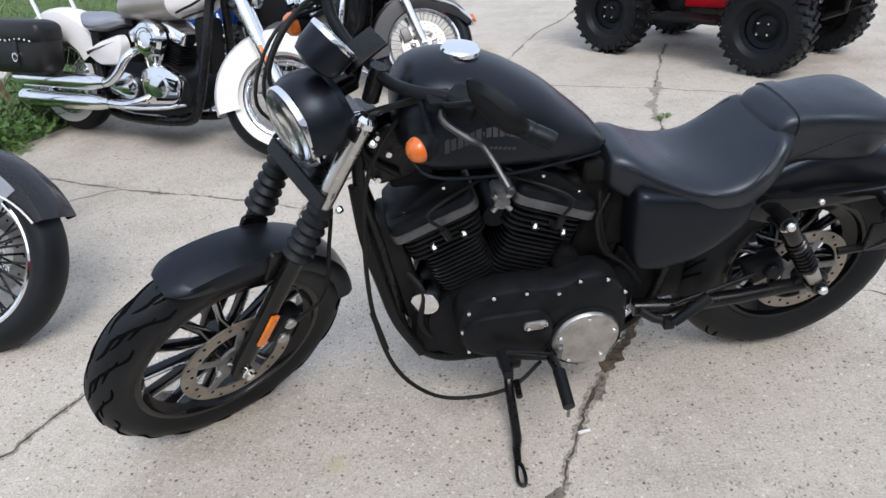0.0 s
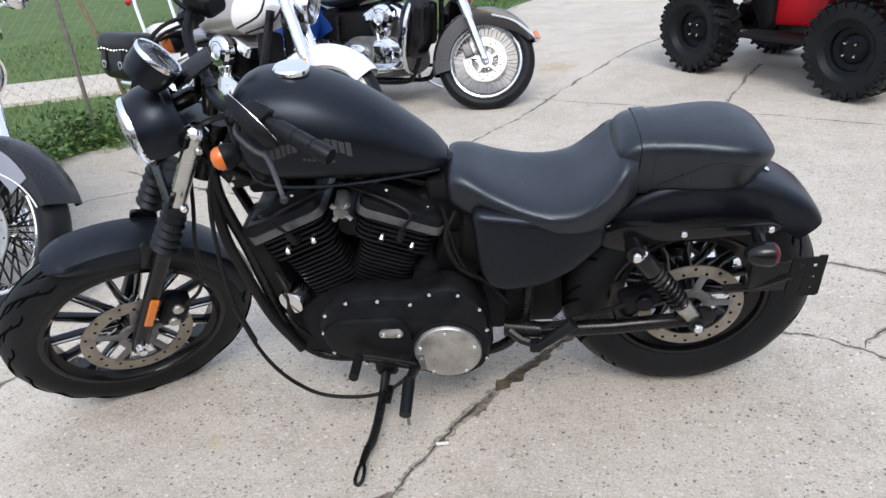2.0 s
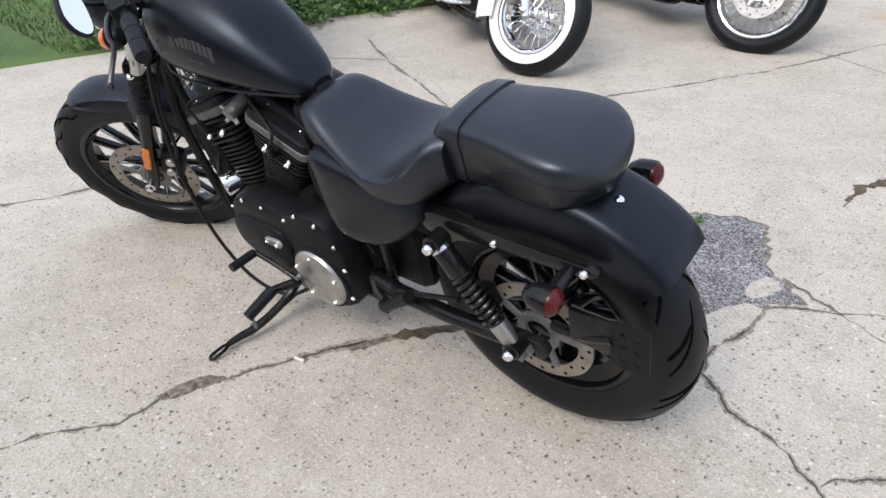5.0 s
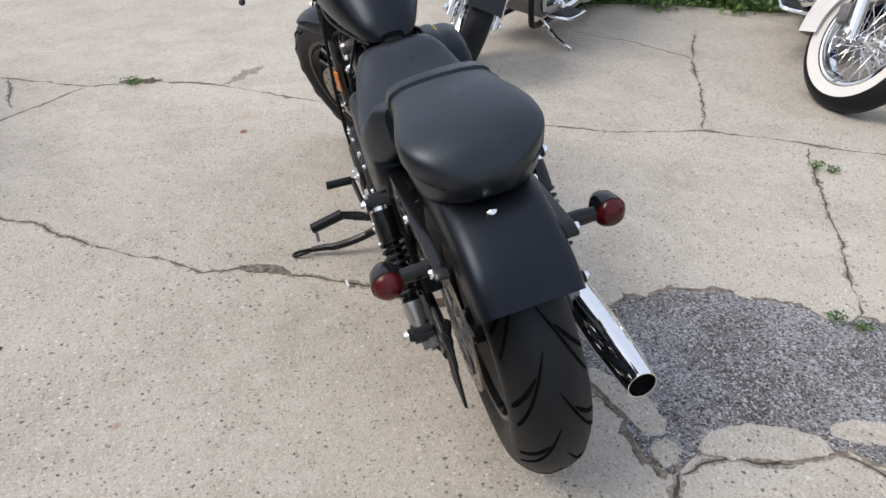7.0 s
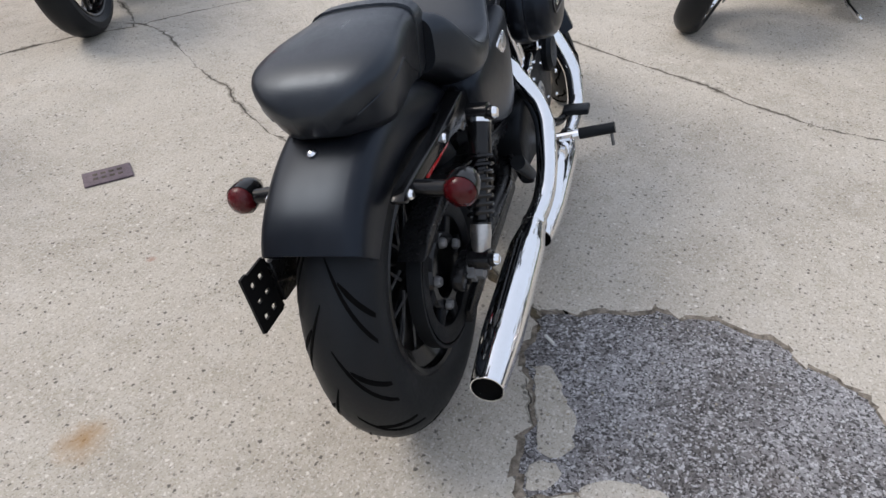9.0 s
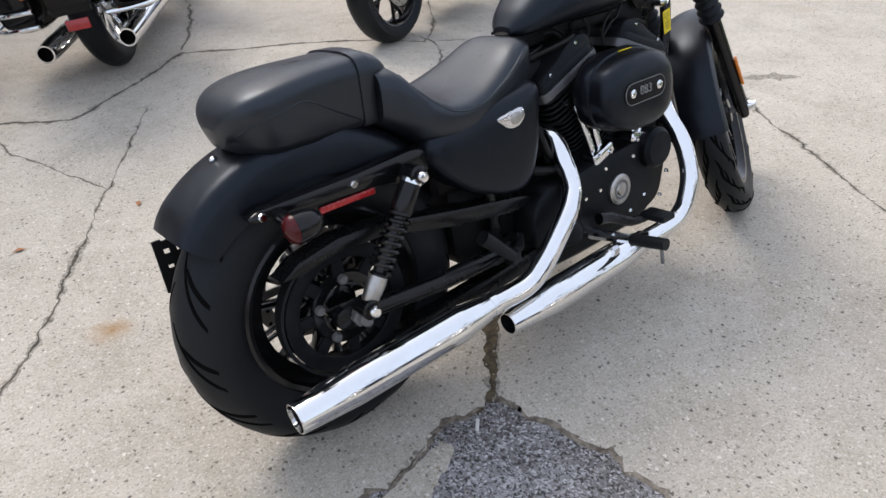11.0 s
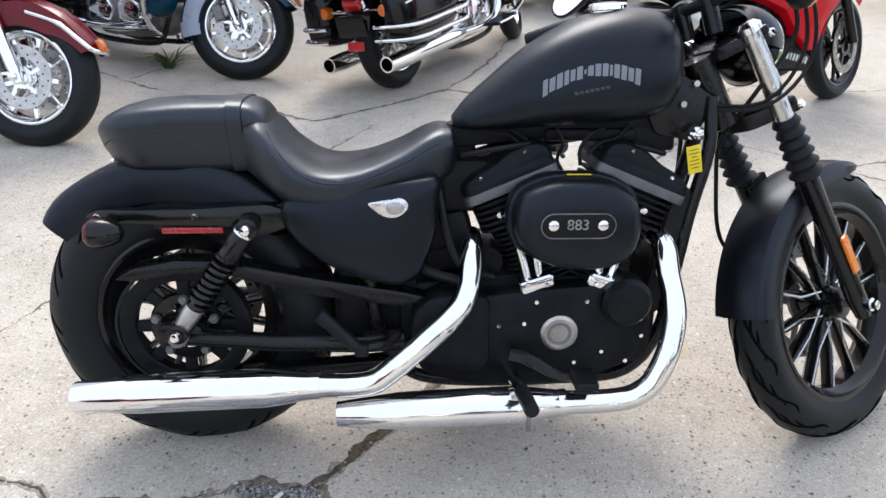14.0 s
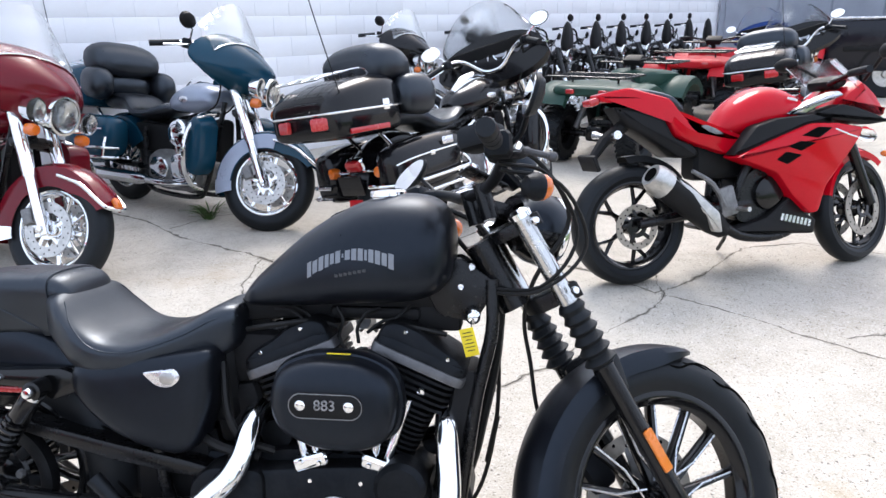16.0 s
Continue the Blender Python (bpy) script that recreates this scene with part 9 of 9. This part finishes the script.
WALKC = concrete("pale_walk_concrete", 1.12)
SIDING = material("white_siding", (0.78, 0.78, 0.77), 0.55, vary=0.05, scale=3)


def edge_x(y):
    """Where the lawn begins."""
    return -2.62 + 0.375 * (y - 4.0)


ls = Shape()
ys = [-1.5, 0.5, 2.0, 3.0, 3.6, 4.2, 5, 6, 7, 8, 9, 10, 11, 12, 14, 18, 30, 60, 300]
for y in ys:
    wob = 0.08 * math.sin(y * 3.1)
    ls.v += [(-400, y, 0.012), (min(edge_x(y), 4.0 + 0.1 * y) + wob, y, 0.012), (min(edge_x(y), 4.0 + 0.1 * y) + wob + 0.06, y, 0.001)]
for i in range(len(ys) - 1):
    a = i * 3
    ls.f += [(a, a + 1, a + 4, a + 3), (a + 1, a + 2, a + 5, a + 4)]
lawn = solo("lawn", ls, GRASS, "mown green lawn with scattered clover", "lawn", kind="structure")

rng = random.Random(4)
bl = Shape()
for i in range(26000):
    y = 2.0 + 11.0 * rng.random() ** 1.3
    x = edge_x(y) - 0.02 - 6.5 * rng.random() ** 1.2
    hgt = rng.uniform(0.025, 0.06)
    a = rng.uniform(0, 6.28)
    w = rng.uniform(0.004, 0.009)
    lx, ly = rng.uniform(-0.03, 0.03), rng.uniform(-0.03, 0.03)
    k = len(bl.v)
    bl.v += [(x - w * math.cos(a), y - w * math.sin(a), 0.01), (x + w * math.cos(a), y + w * math.sin(a), 0.01), (x + lx, y + ly, 0.012 + hgt)]
    bl.f.append((k, k + 1, k + 2))
gb = new("grass", bpy.data.meshes.new("grass"))
gb.data.from_pydata(bl.v, [], bl.f)
gb.data.materials.append(BLADE)
tagged(gb, "short mown green grass blades", "grass", kind="stuff")


def weed_mesh(spots, seed, per=70, size=0.035):
    """Leafy weeds: thin stems with many small pointed leaves."""
    r = random.Random(seed)
    sh = Shape()
    for x, y, hgt, spread in spots:
        for k in range(per):
            a = r.uniform(0, 6.28)
            t = r.random() ** 0.7
            rad = spread * r.random() ** 0.6
            c = Vector((x + rad * math.cos(a), y + rad * math.sin(a), 0.01 + hgt * t * (1 - 0.5 * rad / spread)))
            d = Vector((r.uniform(-1, 1), r.uniform(-1, 1), r.uniform(-0.3, 0.8))).normalized()
            s = d.cross(Vector((r.uniform(-1, 1), r.uniform(-1, 1), 1))).normalized()
            ln, wd = size * r.uniform(0.6, 1.5), size * r.uniform(0.2, 0.45)
            up = d.cross(s) * wd * 0.3
            sh.add([c, c + d * ln * 0.45 + s * wd + up, c + d * ln, c + d * ln * 0.45 - s * wd + up], [(0, 1, 2, 3)])
        for k in range(5):
            a = r.uniform(0, 6.28)
            sh.tube([(x, y, 0.0), (x + spread * 0.3 * math.cos(a), y + spread * 0.3 * math.sin(a), hgt * 0.6), (x + spread * 0.7 * math.cos(a), y + spread * 0.7 * math.sin(a), hgt)], 0.002, 4)
    return sh


def tuft_mesh(x, y, hgt, spread, count, seed):
    """A tuft of long narrow folded leaves that rise and arch outwards."""
    r = random.Random(seed)
    sh = Shape()
    for k in range(count):
        a = r.uniform(0, 6.28)
        d, side = Vector((math.cos(a), math.sin(a), 0)), Vector((-math.sin(a), math.cos(a), 0))
        base = Vector((x, y, 0)) + d * r.uniform(0, 0.2 * spread) + side * r.uniform(-0.02, 0.02)
        out, up, w = spread * r.uniform(0.2, 1.1), hgt * r.uniform(0.45, 1.1), r.uniform(0.004, 0.009)
        rows = []
        for t, wide in ((0, 0.4), (0.35, 0.9), (0.7, 1.0), (1, 0.08)):
            c = base + d * out * t ** 1.4 + Vector((0, 0, up * (t - 0.35 * t * t * t)))
            rows += [c + side * w * wide, c - Vector((0, 0, 0.25 * w)), c - side * w * wide]
        sh.add(rows, [(3 * i + j, 3 * i + j + 1, 3 * i + j + 4, 3 * i + j + 3) for i in range(3) for j in range(2)])
    return sh


spots = []
for i in range(150):
    y = rng.uniform(2.2, 9.5)
    spots.append((edge_x(y) + rng.uniform(-0.30, 0.14), y, rng.uniform(0.12, 0.36) * (1.0 if y < 5 else 0.8), rng.uniform(0.1, 0.2)))
wd = weed_mesh(spots, 8, 85, 0.04)
solo("weeds", wd, LEAF, "tangled green weeds along the fence foot", "weeds", kind="stuff")
for i, (x, y, hg, sp, per, sz) in enumerate(((-1.71, 0.24, 0.012, 0.06, 60, 0.012), (0.69, 2.68, 0.018, 0.03, 40, 0.012), (-0.2, 3.16, 0.018, 0.03, 40, 0.012), (1.27, 3.8, 0.02, 0.035, 40, 0.014))):
    solo("crack_weed", weed_mesh([(x, y, hg, sp), (x + 0.05, y + 0.04, hg * 0.7, sp * 0.7)], 20 + i, per, sz), LEAF, "small green weed growing in a concrete crack", "weed", "weeds in the cracks")

solo("crack_weed", tuft_mesh(2.43, -1.41, 0.17, 0.17, 46, 31), LEAF, "spiky green weed growing in a concrete crack", "weed", "weeds in the cracks")

# chain-link fence along the lawn
fence = thing("fence", Matrix.Identity(4), "weathered chain-link fence between yard and lawn", "fence")
fy0, fy1 = 1.4, 9.46
n_posts = 4
for i in range(n_posts):
    y = fy0 + (fy1 - fy0) * i / (n_posts - 1)
    x = edge_x(y) - 0.08
    r = 0.022 if i in (0, n_posts - 1) else 0.014
    part("post", Shape().lathe([(r, 0), (r, 1.25), (r * 1.15, 1.26), (r * 0.6, 1.31), (0.001, 1.315)], Matrix.Translation((x, y, 0)), 14), GALV, fence, "steel fence post")
part("top_rail", Shape().rod((edge_x(fy0) - 0.08, fy0, 1.22), (edge_x(fy1) - 0.08, fy1, 1.22), 0.018, 10), GALV, fence)
wires = Shape()
length = fy1 - fy0
pitch = 0.075
k = int(length / pitch)
for i in range(-16, k):
    for s in (1, -1):
        a0 = i * pitch if s > 0 else (i + 16) * pitch
        p = []
        for zz in (0.03, 1.2):
            yy = a0 + s * (zz - 0.03)
            p.append((yy, zz))
        (ya, za), (yb, zb) = p
        if ya < 0 or yb < 0 or ya > length or yb > length:
            continue
        wires.rod((edge_x(fy0 + ya) - 0.08 + 0.002 * s, fy0 + ya, za), (edge_x(fy0 + yb) - 0.08 + 0.002 * s, fy0 + yb, zb), 0.0010, 3)
tagged(part("chain_link", wires, GALV, fence, "diamond wire mesh"), kind="stuff")
stick = Shape().tube([(-2.95, 4.9, 0), (-3.0, 4.85, 0.5), (-3.12, 4.8, 1.1), (-3.2, 4.75, 1.7)], [0.022, 0.018, 0.014, 0.01], 8, bend=3)
solo("sapling_stem", stick, material("bark", (0.2, 0.15, 0.09), 0.85, vary=0.3, bump=0.4, bump_scale=60), "thin bare brown stem beside the fence", "sapling")

# pale walk across the lawn
wk = Shape()
a, b = Vector((-3.55, 6.0, 0)), Vector((-9.5, 3.9, 0))
s = Vector((-(b - a).normalized().y, (b - a).normalized().x, 0)) * -0.5
wk.prism([tuple((q + k)[:2]) for q, k in ((a, s), (a, -s), (b, -s), (b, s))], 0.002, 0.05, None, 0.01)
solo("garden_walk", wk, WALKC, "pale concrete garden walk across the lawn", "pavement", kind="structure")

# white house beyond the lawn
house = thing("house", Matrix.Translation((-17.5, 24.2, 0)) @ pose(0, 0, 0, 0, 0, -22), "white sided house beyond the lawn", "house")
part("house_wall", Shape().box((16, 7, 3.0), pose(0, 3.5, 1.5)), SIDING, house, "white clapboard wall")
for i in range(14):
    part("clapboard", Shape().box((16.1, 0.03, 0.2), pose(0, -0.02, 0.15 + 0.205 * i, 6, 0, 0)), SIDING, house)
part("roof", Shape().prism([(-4.2, 2.95), (0, 5.4), (4.2, 2.95), (4.2, 2.8), (0, 5.2), (-4.2, 2.8)], -8.4, 8.4, Matrix(((0, 0, 1, 0), (1, 0, 0, 3.5), (0, 1, 0, 0), (0, 0, 0, 1)))), GREYWALL, house, "grey gable roof")

# ---- small things lying on the concrete ----
PLATE = material("dull_purple_grey_metal", (0.13, 0.10, 0.115), 0.55, 0.3, vary=0.3, scale=30, bump=0.3, bump_scale=120)
pm = Matrix.Translation((0.522, 0.36, 0.004)) @ pose(0, 0, 0, 0, 0, -38)
plate = thing("ground_plate", pm, "small worn metal cover plate set in the concrete", "cover plate")
part("plate_face", Shape().box((0.155, 0.095, 0.008), None, 0.003), PLATE, plate)
marks = Shape()
for r_ in range(2):
    for i in range(4):
        marks.box((0.016, 0.012, 0.001), pose(-0.04 + 0.026 * i, -0.016 + 0.03 * r_, 0.0045))
part("plate_marks", marks, CRACK, plate, "raised worn marks")
cig = solo("cigarette_butt", Shape().tube([(0, 0, 0.005), (0.032, 0.008, 0.005)], 0.0045, 8), WHITEWALL, "small white cigarette butt in the crack", "litter", m=Matrix.Translation((0.315, 1.355, 0.002)))
copy_thing(cig, Matrix.Translation((0.70, 1.93, 0.003)) @ pose(0, 0, 0, 0, 0, 40))
LEAFB = material("dry_leaf", (0.32, 0.12, 0.04), 0.7, vary=0.3)
dl = Shape().add([(0, 0, 0.002), (0.022, 0.010, 0.008), (0.045, 0, 0.003), (0.022, -0.010, 0.007)], [(0, 1, 2, 3)])
leaf = solo("dry_leaf", dl, LEAFB, "small dry brown leaf on the concrete", "leaf", "dry leaves", m=Matrix.Translation((1.52, 0.55, 0)))
for x, y, a in ((1.15, 0.42, 80), (0.72, -0.2, 30), (-0.9, 0.9, 140), (0.05, 3.3, 20)):
    copy_thing(leaf, Matrix.Translation((x, y, 0)) @ pose(0, 0, 0, 0, 0, a))
peb = Shape()
for i in range(260):
    x, y = rng.choice(((0.25, 1.16), (0.2, 1.0), (0.45, 1.62), (0.62, 1.9), (1.1, 2.1), (-0.65, 2.7), (0.55, 2.3), (1.05, 2.4), (0.9, 2.05)))
    x, y = x + rng.gauss(0, 0.10), y + rng.gauss(0, 0.14)
    r_ = rng.uniform(0.0015, 0.004)
    peb.ball((r_, r_ * rng.uniform(0.7, 1.2), r_ * 0.7), Matrix.Translation((x, y, r_ * 0.5 + 0.002)) @ Matrix.Rotation(rng.uniform(0, 3), 4, "Z"), 6)
solo("grit", peb, RUBBLE, "loose concrete grit beside the cracks", "grit", kind="stuff")
